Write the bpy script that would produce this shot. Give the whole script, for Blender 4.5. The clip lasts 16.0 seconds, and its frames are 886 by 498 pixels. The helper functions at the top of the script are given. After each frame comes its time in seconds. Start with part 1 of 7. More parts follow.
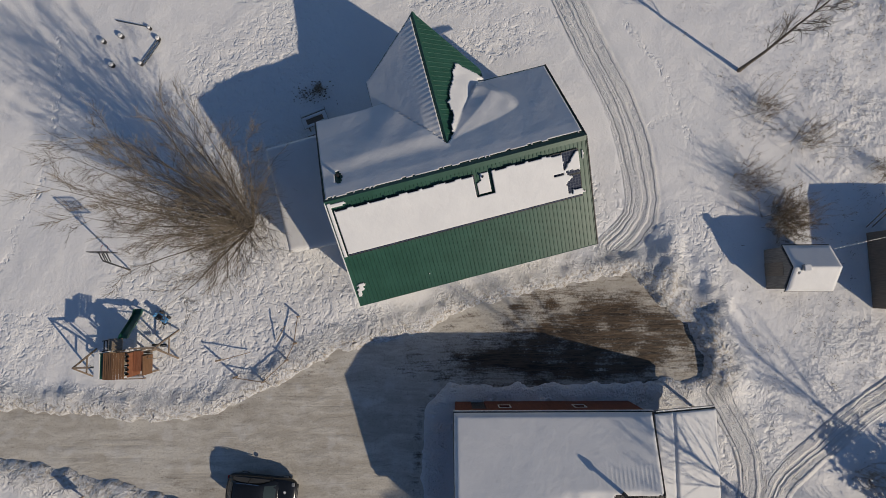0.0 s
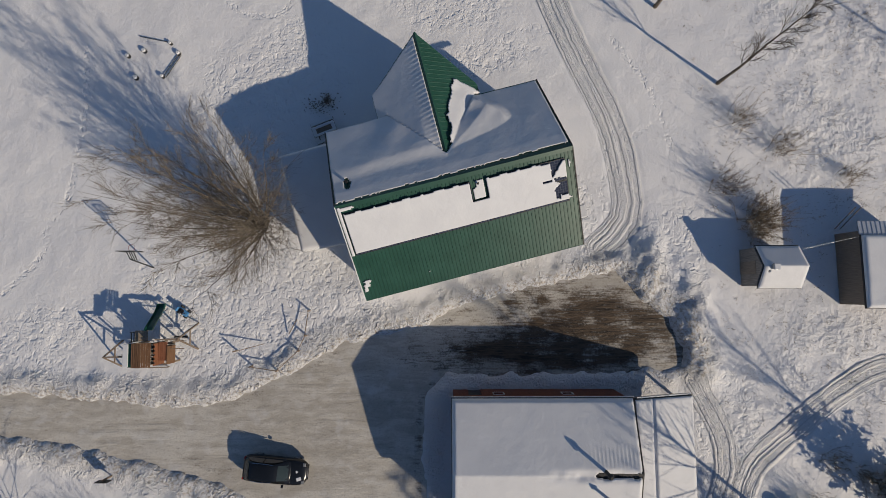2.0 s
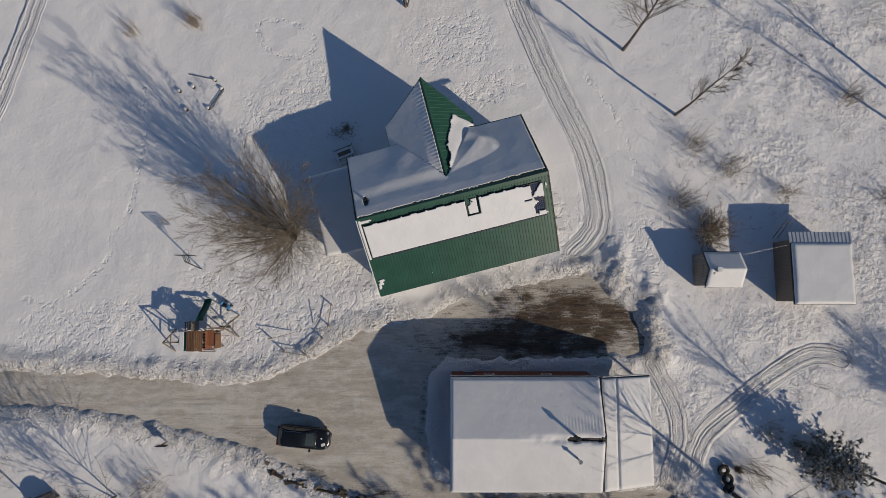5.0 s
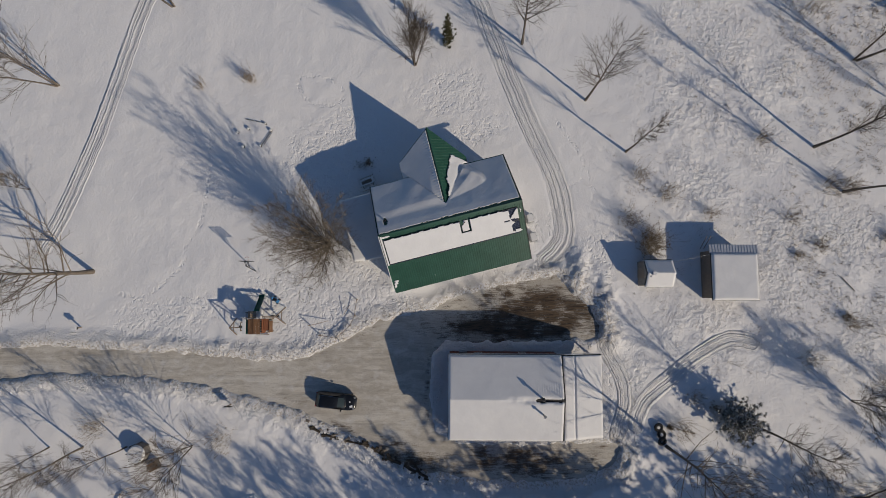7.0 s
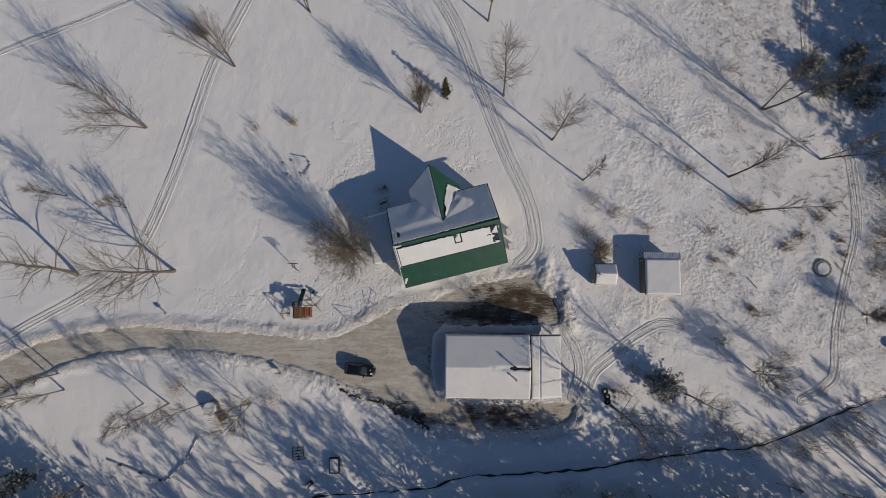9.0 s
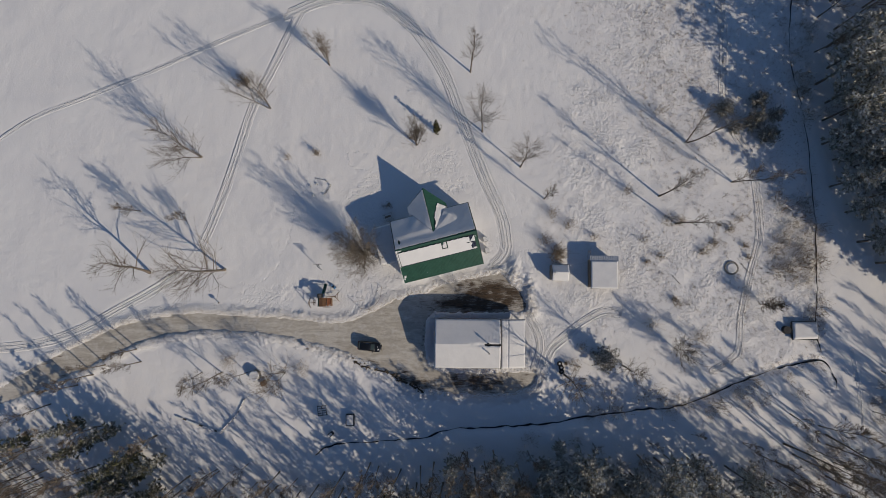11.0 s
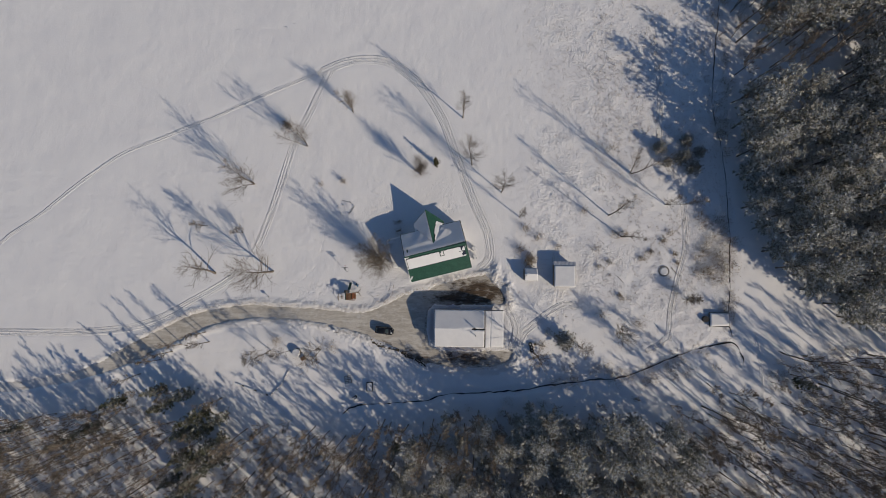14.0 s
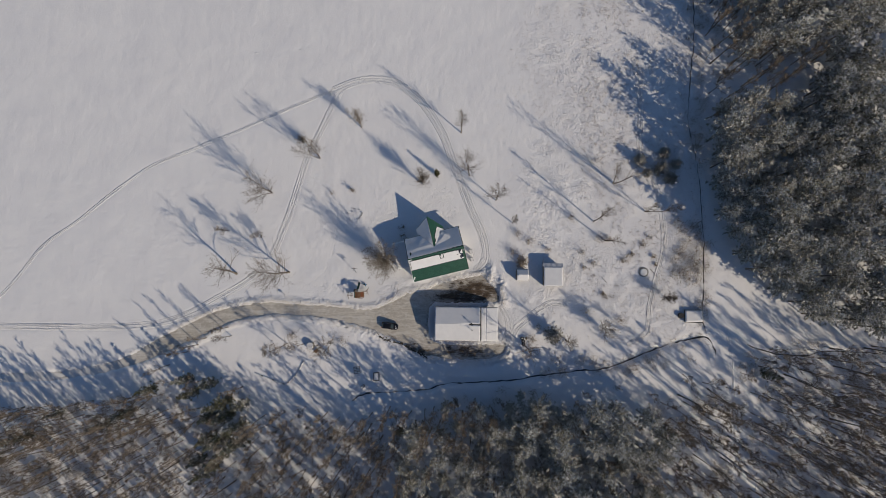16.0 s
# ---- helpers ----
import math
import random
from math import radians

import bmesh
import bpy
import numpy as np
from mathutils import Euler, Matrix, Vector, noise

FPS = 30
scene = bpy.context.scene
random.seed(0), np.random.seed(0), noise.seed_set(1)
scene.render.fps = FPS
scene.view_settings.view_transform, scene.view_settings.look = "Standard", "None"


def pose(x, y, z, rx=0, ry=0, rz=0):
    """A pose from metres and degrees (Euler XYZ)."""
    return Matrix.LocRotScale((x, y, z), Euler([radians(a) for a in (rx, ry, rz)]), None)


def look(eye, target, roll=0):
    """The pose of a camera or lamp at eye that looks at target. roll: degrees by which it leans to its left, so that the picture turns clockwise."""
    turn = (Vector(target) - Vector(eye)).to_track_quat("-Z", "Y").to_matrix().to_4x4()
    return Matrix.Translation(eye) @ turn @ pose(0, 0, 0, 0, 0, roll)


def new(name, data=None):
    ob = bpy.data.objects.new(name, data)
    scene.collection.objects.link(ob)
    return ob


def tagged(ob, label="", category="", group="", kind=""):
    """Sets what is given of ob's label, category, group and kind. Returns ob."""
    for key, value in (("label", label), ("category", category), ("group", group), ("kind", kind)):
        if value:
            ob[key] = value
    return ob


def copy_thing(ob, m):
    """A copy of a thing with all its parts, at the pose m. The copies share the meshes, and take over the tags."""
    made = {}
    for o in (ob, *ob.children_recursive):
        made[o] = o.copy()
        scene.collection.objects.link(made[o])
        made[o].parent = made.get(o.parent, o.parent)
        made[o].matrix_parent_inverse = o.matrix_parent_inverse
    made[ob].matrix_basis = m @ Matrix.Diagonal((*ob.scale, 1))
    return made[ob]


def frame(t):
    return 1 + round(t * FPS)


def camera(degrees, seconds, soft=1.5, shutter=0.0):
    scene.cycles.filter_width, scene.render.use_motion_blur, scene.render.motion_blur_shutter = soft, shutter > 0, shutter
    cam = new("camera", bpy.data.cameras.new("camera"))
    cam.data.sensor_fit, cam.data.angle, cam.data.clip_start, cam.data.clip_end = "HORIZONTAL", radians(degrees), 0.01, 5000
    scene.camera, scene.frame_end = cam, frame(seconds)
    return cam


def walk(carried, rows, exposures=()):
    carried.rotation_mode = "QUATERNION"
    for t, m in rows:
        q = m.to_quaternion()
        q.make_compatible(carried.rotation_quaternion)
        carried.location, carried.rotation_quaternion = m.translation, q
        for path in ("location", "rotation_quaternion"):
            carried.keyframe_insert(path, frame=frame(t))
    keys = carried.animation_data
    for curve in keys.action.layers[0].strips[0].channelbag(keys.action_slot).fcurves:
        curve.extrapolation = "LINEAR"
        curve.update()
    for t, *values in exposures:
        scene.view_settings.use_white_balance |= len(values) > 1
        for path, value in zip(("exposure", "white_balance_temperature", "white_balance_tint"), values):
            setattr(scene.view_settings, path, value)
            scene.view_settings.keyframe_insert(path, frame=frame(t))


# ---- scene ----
cam = camera(85.3, 16.0, soft=0.4)
# seconds, eye, turn: the camera climbs almost straight up and looks down
ROWS = [
    (0, 0.06, -0.155, 33.135, 5.411, -0.04, -0.209),
    (0.5, 0.092, -0.207, 33.689, 5.38, -0.01, -0.234),
    (1, 0.112, -0.272, 34.369, 5.355, 0.015, -0.133),
    (1.5, 0.139, -0.233, 35.103, 5.163, 0.019, -0.098),
    (2, 0.172, -0.317, 35.852, 5.228, 0.058, -0.114),
    (2.5, 0.148, -0.444, 36.663, 5.364, 0.066, -0.05),
    (3, 0.152, -0.439, 37.51, 5.336, 0.105, -0.078),
    (3.5, 0.146, -0.515, 38.406, 5.425, 0.138, -0.072),
    (4, 0.184, -0.568, 39.359, 5.464, 0.195, -0.054),
    (6.5, 0.461, -0.825, 51.517, 5.391, 0.39, 0.253),
    (7, 0.575, -0.804, 55.152, 5.252, 0.518, 0.264),
    (7.5, 0.785, -0.765, 59.024, 5.175, 0.653, 0.318),
    (8, 0.915, -1.096, 63.023, 5.416, 0.779, 0.401),
    (8.5, 1.18, -1.182, 67.327, 5.365, 0.841, 0.499),
    (9, 1.584, -1.407, 72.094, 5.179, 1.012, 0.539),
    (11.5, 5.136, -1.747, 97.369, 4.688, 1.657, 0.617),
    (12, 5.62, -1.828, 102.53, 4.667, 1.786, 0.636),
    (12.5, 6.265, -2.119, 107.701, 4.748, 2.004, 0.64),
    (13, 6.448, -1.726, 112.777, 4.468, 1.995, 0.67),
    (13.5, 6.809, -1.913, 116.359, 4.557, 2.104, 0.741),
    (14, 7.131, -1.891, 119.453, 4.555, 2.212, 0.788),
    (14.5, 7.208, -1.65, 122.541, 4.414, 2.238, 0.792),
    (15, 7.588, -1.675, 125.617, 4.446, 2.328, 0.816),
    (15.5, 7.954, -1.902, 128.608, 4.522, 2.439, 0.833),
    (16, 8.571, -2.322, 131.625, 4.68, 2.624, 0.824),
]
walk(cam, [(t, pose(x, y, z, rx, ry, rz)) for t, x, y, z, rx, ry, rz in ROWS],
     [(0, 0.0), (4, -0.03), (6.5, -0.09), (8, -0.15), (9, -0.14), (12, -0.07), (14, -0.01), (16, 0.02)])

# ---------------------------------------------------------------- light
SUN_EL, SUN_TO = 26.9, Vector((0.774, -0.633))
world = bpy.data.worlds.new("world")
scene.world = world
world.use_nodes = True
wt = world.node_tree
sky = wt.nodes.new("ShaderNodeTexSky")
sky.sky_type, sky.sun_disc = "NISHITA", False
sky.sun_elevation = radians(SUN_EL)
sky.sun_rotation = math.atan2(SUN_TO.x, SUN_TO.y)
sky.altitude, sky.dust_density, sky.ozone_density = 300, 0.5, 5.0
wt.links.new(sky.outputs[0], wt.nodes["Background"].inputs[0])
wt.nodes["Background"].inputs[1].default_value = 0.067
sun_data = bpy.data.lights.new("sun", "SUN")
sun_data.energy, sun_data.angle, sun_data.color = 3.22, radians(0.6), (1.0, 0.864, 0.688)
sun = new("sun", sun_data)
sun.matrix_world = look((0, 0, 100), (-SUN_TO.x, -SUN_TO.y, 100 - math.tan(radians(SUN_EL))))
scene.view_settings.exposure = 0.0

# ---------------------------------------------------------------- materials


class Net:
    """A node material that is written line by line."""

    def __init__(self, name, rough=0.6, metal=0.0, spec=0.4):
        self.m = bpy.data.materials.new(name)
        self.m.use_nodes = True
        self.t = self.m.node_tree
        self.b = self.t.nodes["Principled BSDF"]
        self.b.inputs["Roughness"].default_value = rough
        self.b.inputs["Metallic"].default_value = metal
        self.b.inputs["Specular IOR Level"].default_value = spec

    def node(self, kind, operation="", data_type="", attribute_name="", feature="", interpolation_type=""):
        n = self.t.nodes.new(kind)
        if operation:
            n.operation = operation
        if data_type:
            n.data_type = data_type
        if attribute_name:
            n.attribute_name = attribute_name
        if feature:
            n.feature = feature
        if interpolation_type:
            n.interpolation_type = interpolation_type
        return n

    def put(self, socket, value):
        if isinstance(value, bpy.types.NodeSocket):
            self.t.links.new(value, socket)
        else:
            socket.default_value = value

    def pos(self, sx=1.0, sy=1.0, sz=1.0, local=False):
        if local:
            src = self.node("ShaderNodeTexCoord").outputs["Object"]
        else:
            src = self.node("ShaderNodeNewGeometry").outputs["Position"]
        if (sx, sy, sz) == (1, 1, 1):
            return src
        mp = self.node("ShaderNodeMapping")
        mp.inputs["Scale"].default_value = (sx, sy, sz)
        self.put(mp.inputs["Vector"], src)
        return mp.outputs[0]

    def noise(self, scale, detail=3, vec=None, rough=0.55):
        n = self.node("ShaderNodeTexNoise")
        n.inputs["Scale"].default_value, n.inputs["Detail"].default_value, n.inputs["Roughness"].default_value = scale, detail, rough
        self.put(n.inputs["Vector"], vec if vec is not None else self.pos())
        return n.outputs["Fac"]

    def voro(self, scale, vec=None, feature="F1"):
        n = self.node("ShaderNodeTexVoronoi", feature=feature)
        n.inputs["Scale"].default_value = scale
        self.put(n.inputs["Vector"], vec if vec is not None else self.pos())
        return n.outputs["Distance"]

    def math(self, op, a, b=0.0, c=0.0):
        n = self.node("ShaderNodeMath", operation=op)
        for s, v in zip(n.inputs, (a, b, c)):
            self.put(s, v)
        return n.outputs[0]

    def ramp(self, x, lo, hi, a=0.0, b=1.0):
        n = self.node("ShaderNodeMapRange", interpolation_type="SMOOTHSTEP")
        for s, v in zip(n.inputs, (x, lo, hi, a, b)):
            self.put(s, v)
        return n.outputs[0]

    def mix(self, f, a, b):
        n = self.node("ShaderNodeMix", data_type="RGBA")
        self.put(n.inputs[0], f)
        for s, v in ((n.inputs[6], a), (n.inputs[7], b)):
            self.put(s, (*v, 1) if isinstance(v, tuple) else v)
        return n.outputs[2]

    def attr(self, name):
        return self.node("ShaderNodeAttribute", attribute_name=name).outputs["Fac"]

    def up(self):
        n = self.node("ShaderNodeSeparateXYZ")
        self.put(n.inputs[0], self.node("ShaderNodeNewGeometry").outputs["Normal"])
        return n.outputs[2]

    def rand(self):
        return self.node("ShaderNodeObjectInfo").outputs["Random"]

    def color(self, value):
        self.put(self.b.inputs["Base Color"], (*value, 1) if isinstance(value, tuple) else value)
        return self

    def rough(self, value):
        self.put(self.b.inputs["Roughness"], value)
        return self

    def bump(self, height, distance=1.0, strength=1.0):
        n = self.node("ShaderNodeBump")
        n.inputs["Strength"].default_value, n.inputs["Distance"].default_value = strength, distance
        self.put(n.inputs["Height"], height)
        self.put(self.b.inputs["Normal"], n.outputs[0])
        return self


def plain(name, a, b, scale=3.0, rough=0.6, metal=0.0, bump=0.01, bscale=30.0, local=True, spec=0.4):
    """Two tones at two scales, with a fine relief."""
    n = Net(name, rough, metal, spec)
    p = n.pos(local=local)
    f = n.math("MULTIPLY_ADD", n.noise(scale * 9, 2, p), 0.45, n.math("MULTIPLY", n.noise(scale, 4, p), 0.6))
    n.color(n.mix(n.ramp(f, 0.3, 0.75), a, b))
    if bump:
        n.bump(n.noise(bscale, 3, p), bump)
    return n.m


def snow_ground():
    n = Net("snow_ground", 0.55, 0, 0.25)
    p = n.pos()
    trod, dirt, d, w, weed = n.attr("trod"), n.attr("dirt"), n.attr("rut"), n.attr("rutw"), n.attr("weed")
    reach_ = n.math("MULTIPLY_ADD", n.noise(0.5, 2, p), 0.3, n.attr("rutd"))
    # ruts: irregular grooves side by side along the wheel and sledge tracks
    wob = n.math("MULTIPLY_ADD", n.noise(0.5, 2, p), 0.3, d)
    band = n.ramp(n.math("SUBTRACT", w, reach_), 0.0, 0.25)
    band = n.math("MULTIPLY", band, n.ramp(w, 0.1, 0.4))
    lane = n.node("ShaderNodeCombineXYZ")
    n.put(lane.inputs[0], n.math("MULTIPLY", wob, 3.0))
    n.put(lane.inputs[1], n.math("MULTIPLY", n.attr("rutl"), 0.05))
    groove = n.ramp(n.noise(1.0, 1.0, lane.outputs[0]), 0.43, 0.57, -1.0, 1.0)
    crumb = n.math("MULTIPLY_ADD", n.noise(5.0, 4, p, 0.75), 3.2, groove)
    ruts = n.math("MULTIPLY", n.math("MULTIPLY", crumb, band), 0.072)
    # trodden snow: small overlapping holes
    warp = n.node("ShaderNodeVectorMath", operation="ADD")
    nz = n.node("ShaderNodeTexNoise")
    nz.inputs["Scale"].default_value = 1.7
    n.put(nz.inputs["Vector"], p)
    n.put(warp.inputs[0], p)
    n.put(warp.inputs[1], nz.outputs["Color"])
    holes = n.ramp(n.voro(2.3, warp.outputs[0], "SMOOTH_F1"), 0.0, 0.52, -1.0, 0.0)
    holes2 = n.ramp(n.voro(4.6, warp.outputs[0], "SMOOTH_F1"), 0.0, 0.5, -0.5, 0.0)
    feet = n.math("MULTIPLY", n.math("ADD", holes, holes2), n.math("MULTIPLY", n.ramp(trod, 0.10, 0.6), 0.062))
    rough_w = n.math("MULTIPLY", n.noise(1.9, 5, p, 0.62), n.math("MULTIPLY", n.math("MULTIPLY", weed, n.ramp(n.noise(0.22, 3, p), 0.38, 0.62, 0.3, 1.0)), 0.38))
    # broken chunks thrown up by the plough
    chunk = n.math("ADD", n.ramp(n.voro(2.6, warp.outputs[0]), 0.05, 0.6, 1.0, 0.0), n.ramp(n.voro(5.5, warp.outputs[0]), 0.05, 0.6, 0.55, 0.0))
    chunk = n.math("MULTIPLY", chunk, n.ramp(n.noise(0.9, 3, p), 0.40, 0.62, 0.15, 1.0))
    chunk = n.math("MULTIPLY_ADD", n.noise(5.0, 5, p, 0.75), 1.3, chunk)
    lumps = n.math("MULTIPLY", chunk, n.math("MULTIPLY", n.ramp(dirt, 0.05, 0.6), 0.17))
    drift = n.math("MULTIPLY", n.noise(0.4, 5, n.pos(1.0, 0.7, 1.0), 0.5), 0.13)
    grain = n.math("ADD", n.math("MULTIPLY", n.noise(24.0, 2, p), 0.006), n.math("MULTIPLY", n.noise(3.0, 4, p, 0.65), 0.045))
    h = n.math("ADD", ruts, feet)
    for e in (rough_w, lumps, drift, grain):
        h = n.math("ADD", h, e)
    n.bump(h, 1.0, 0.9)
    tone = n.ramp(n.noise(0.12, 4, p), 0.3, 0.7)
    base = n.mix(tone, (0.80, 0.795, 0.80), (0.84, 0.835, 0.83))
    grit = n.math("MULTIPLY", n.ramp(n.noise(4.2, 5, p, 0.75), 0.44, 0.66), n.ramp(dirt, 0.62, 1.0))
    base = n.mix(n.math("MULTIPLY", grit, 0.85), base, (0.40, 0.33, 0.24))
    straw = n.math("MULTIPLY", n.ramp(n.noise(3.2, 5, p, 0.75), 0.60, 0.78), n.ramp(weed, 0.25, 0.9))
    base = n.mix(n.math("MULTIPLY", straw, 0.6), base, (0.36, 0.29, 0.21))
    n.color(base)
    return n.m


def snow_plain():
    n = Net("snow_blanket", 0.55, 0, 0.25)
    p = n.pos()
    n.color(n.mix(n.ramp(n.noise(0.7, 4, p), 0.3, 0.7), (0.71, 0.71, 0.715), (0.75, 0.75, 0.75)))
    h = n.math("MULTIPLY_ADD", n.noise(1.4, 4, p), 0.05, n.math("MULTIPLY", n.noise(20, 2, p), 0.006))
    n.bump(h, 1.0, 0.7)
    return n.m


def road_surface():
    n = Net("packed_road", 0.6, 0, 0.35)
    p = n.pos()
    mud = n.attr("mud")
    warp = n.node("ShaderNodeVectorMath", operation="ADD")
    nz = n.node("ShaderNodeTexNoise")
    nz.inputs["Scale"].default_value = 0.35
    n.put(nz.inputs["Vector"], p)
    n.put(warp.inputs[0], n.pos(0.2, 0.9, 1))
    n.put(warp.inputs[1], nz.outputs["Color"])
    streak = n.noise(1.6, 5, warp.outputs[0], 0.62)
    fine = n.noise(7.0, 4, p, 0.7)
    pack = n.mix(n.ramp(streak, 0.35, 0.68), (0.44, 0.405, 0.35), (0.62, 0.59, 0.53))
    pack = n.mix(n.ramp(fine, 0.48, 0.8, 0, 0.7), pack, (0.27, 0.24, 0.20))
    pack = n.mix(n.ramp(n.noise(2.6, 4, n.pos(0.35, 1.6, 1), 0.7), 0.55, 0.75, 0, 0.5), pack, (0.22, 0.19, 0.16))
    pack = n.mix(n.math("MULTIPLY", n.ramp(n.noise(0.9, 4, p), 0.52, 0.7), 0.45), pack, (0.66, 0.65, 0.63))
    # wheel lines that wander along the drive, and loose grit
    wheel = n.ramp(n.noise(1.0, 2, n.pos(0.05, 2.6, 1)), 0.52, 0.66)
    wheel = n.math("MULTIPLY", wheel, n.ramp(n.noise(0.35, 3, p), 0.42, 0.62))
    pack = n.mix(n.math("MULTIPLY", wheel, 0.20), pack, (0.25, 0.225, 0.19))
    speck = n.noise(16.0, 3, p, 0.8)
    pack = n.mix(n.ramp(speck, 0.62, 0.74, 0, 0.5), pack, (0.14, 0.12, 0.10))
    pack = n.mix(n.ramp(speck, 0.28, 0.40, 0.5, 0), pack, (0.72, 0.71, 0.69))
    thin = n.noise(3.4, 5, n.pos(0.22, 2.2, 1), 0.7)
    earth = n.mix(n.ramp(thin, 0.36, 0.66), (0.026, 0.018, 0.011), (0.125, 0.086, 0.052))
    f = n.math("ADD", mud, n.math("MULTIPLY_ADD", streak, 1.9, -0.95))
    f = n.math("ADD", f, n.math("MULTIPLY_ADD", thin, 1.7, -0.85))
    f = n.math("ADD", f, n.math("MULTIPLY_ADD", fine, 0.9, -0.45))
    f = n.math("ADD", f, n.math("MULTIPLY_ADD", n.noise(0.55, 3, p), 1.2, -0.6))
    f = n.math("MULTIPLY", f, n.ramp(mud, 0.03, 0.3))
    wet = n.ramp(f, 0.2, 1.0)
    # the far end of the lane lies under thin snow
    sx = n.node("ShaderNodeSeparateXYZ")
    n.put(sx.inputs[0], p)
    pack = n.mix(n.ramp(n.math("MULTIPLY_ADD", streak, 14.0, sx.outputs[0]), -93.0, -67.0, 0.75, 0.0), pack, (0.74, 0.735, 0.73))
    n.color(n.mix(wet, pack, earth))
    n.rough(n.math("MULTIPLY_ADD", wet, -0.25, 0.7))
    h = n.math("ADD", n.math("MULTIPLY", streak, 0.07), n.math("MULTIPLY", fine, 0.032))
    h = n.math("ADD", h, n.math("MULTIPLY", wheel, -0.012))
    h = n.math("ADD", h, n.math("MULTIPLY", speck, 0.006))
    n.bump(h, 1.0, 0.8)
    return n.m


def bark(name, a, b):
    n = Net(name, 0.85, 0, 0.2)
    p = n.pos(1, 1, 0.25)
    f = n.noise(6, 4, p)
    base = n.mix(n.ramp(f, 0.3, 0.7), a, b)
    base = n.mix(n.math("MULTIPLY", n.rand(), 0.35), base, (0.30, 0.25, 0.20))
    n.color(base)
    n.bump(n.noise(18, 3, p), 0.03)
    return n.m


def needles(name, a, b, frost):
    """Evergreen tufts with snow lying on what faces the sky."""
    n = Net(name, 0.7, 0, 0.2)
    p = n.pos()
    f = n.noise(1.1, 3, p)
    base = n.mix(n.ramp(f, 0.3, 0.7), a, b)
    base = n.mix(n.math("MULTIPLY", n.rand(), 0.35), base, (0.10, 0.085, 0.045))
    lie = n.math("MULTIPLY", n.attr("snow"), n.ramp(n.noise(0.35, 5, p, 0.6), 0.60 - frost, 0.98 - frost))
    n.color(n.mix(n.math("MULTIPLY", lie, 0.85), base, (0.74, 0.74, 0.73)))
    return n.m


def metal_green():
    n = Net("green_metal", 0.38, 0.0, 0.5)
    p = n.pos(local=True)
    f = n.noise(0.9, 4, p)
    base = n.mix(n.ramp(f, 0.3, 0.7), (0.015, 0.068, 0.042), (0.022, 0.086, 0.056))
    n.color(n.mix(n.ramp(n.noise(14, 3, p), 0.6, 0.8, 0, 0.25), base, (0.05, 0.12, 0.085)))
    n.bump(n.noise(2.0, 2, p), 0.004)
    return n.m


def boards(name, a, b, along="x", width=0.14, rough=0.75):
    n = Net(name, rough, 0, 0.25)
    s = (0.4, 7, 7) if along == "x" else ((7, 0.4, 7) if along == "y" else (7, 7, 0.4))
    f = n.noise(4, 4, n.pos(*s, local=True))
    base = n.mix(n.ramp(f, 0.3, 0.7), a, b)
    n.color(n.mix(n.math("MULTIPLY", n.rand(), 0.4), base, tuple(0.6 * c for c in a)))
    n.bump(f, 0.01)
    return n.m


def glass(name, tint=(0.02, 0.025, 0.03)):
    n = Net(name, 0.06, 0.0, 0.8)
    n.color(n.mix(n.noise(0.8, 2, n.pos(local=True)), tint, tuple(2.2 * c for c in tint)))
    return n.m


def panel_cells():
    n = Net("solar_cells", 0.15, 0.0, 0.7)
    g = n.node("ShaderNodeTexBrick")
    g.offset = 0.0
    for key, v in (("Scale", 1.0), ("Mortar Size", 0.012), ("Brick Width", 0.16), ("Row Height", 0.16)):
        g.inputs[key].default_value = v
    g.inputs["Color1"].default_value = (0.012, 0.016, 0.035, 1)
    g.inputs["Color2"].default_value = (0.016, 0.02, 0.045, 1)
    g.inputs["Mortar"].default_value = (0.09, 0.10, 0.12, 1)
    n.put(g.inputs["Vector"], n.pos(local=True))
    n.color(g.outputs["Color"])
    return n.m


SNOW, SNOW_TOP, ROAD = snow_ground(), snow_plain(), road_surface()
GREEN = metal_green()
BARK = bark("grey_bark", (0.075, 0.062, 0.05), (0.17, 0.145, 0.12))
TWIG = bark("twig_bark", (0.125, 0.098, 0.075), (0.25, 0.205, 0.16))
FIELD_TWIG = bark("field_twigs", (0.085, 0.068, 0.053), (0.18, 0.148, 0.118))
WILLOW = bark("willow_bark", (0.09, 0.074, 0.055), (0.19, 0.157, 0.118))
SHRUB = bark("shrub_twigs", (0.19, 0.145, 0.10), (0.34, 0.27, 0.195))
PINE = needles("pine_needles", (0.15, 0.143, 0.092), (0.27, 0.252, 0.17), 0.57)
SPRUCE = needles("spruce_needles", (0.055, 0.062, 0.034), (0.12, 0.122, 0.066), 0.26)
DUSTED = needles("dusted_needles", (0.07, 0.066, 0.045), (0.14, 0.13, 0.085), 0.42)
CEDAR = needles("cedar_needles", (0.03, 0.038, 0.016), (0.07, 0.07, 0.03), 0.08)
WHITE = plain("white_paint", (0.74, 0.74, 0.72), (0.82, 0.82, 0.80), rough=0.5)
SIDING = plain("pale_siding", (0.55, 0.53, 0.48), (0.66, 0.64, 0.59))
RED_WALL = boards("red_boards", (0.12, 0.045, 0.03), (0.19, 0.075, 0.05), "z")
GREY_WALL = boards("grey_boards", (0.17, 0.155, 0.14), (0.29, 0.27, 0.24), "z")
BROWN_WALL = boards("brown_boards", (0.20, 0.165, 0.13), (0.32, 0.27, 0.22), "z")
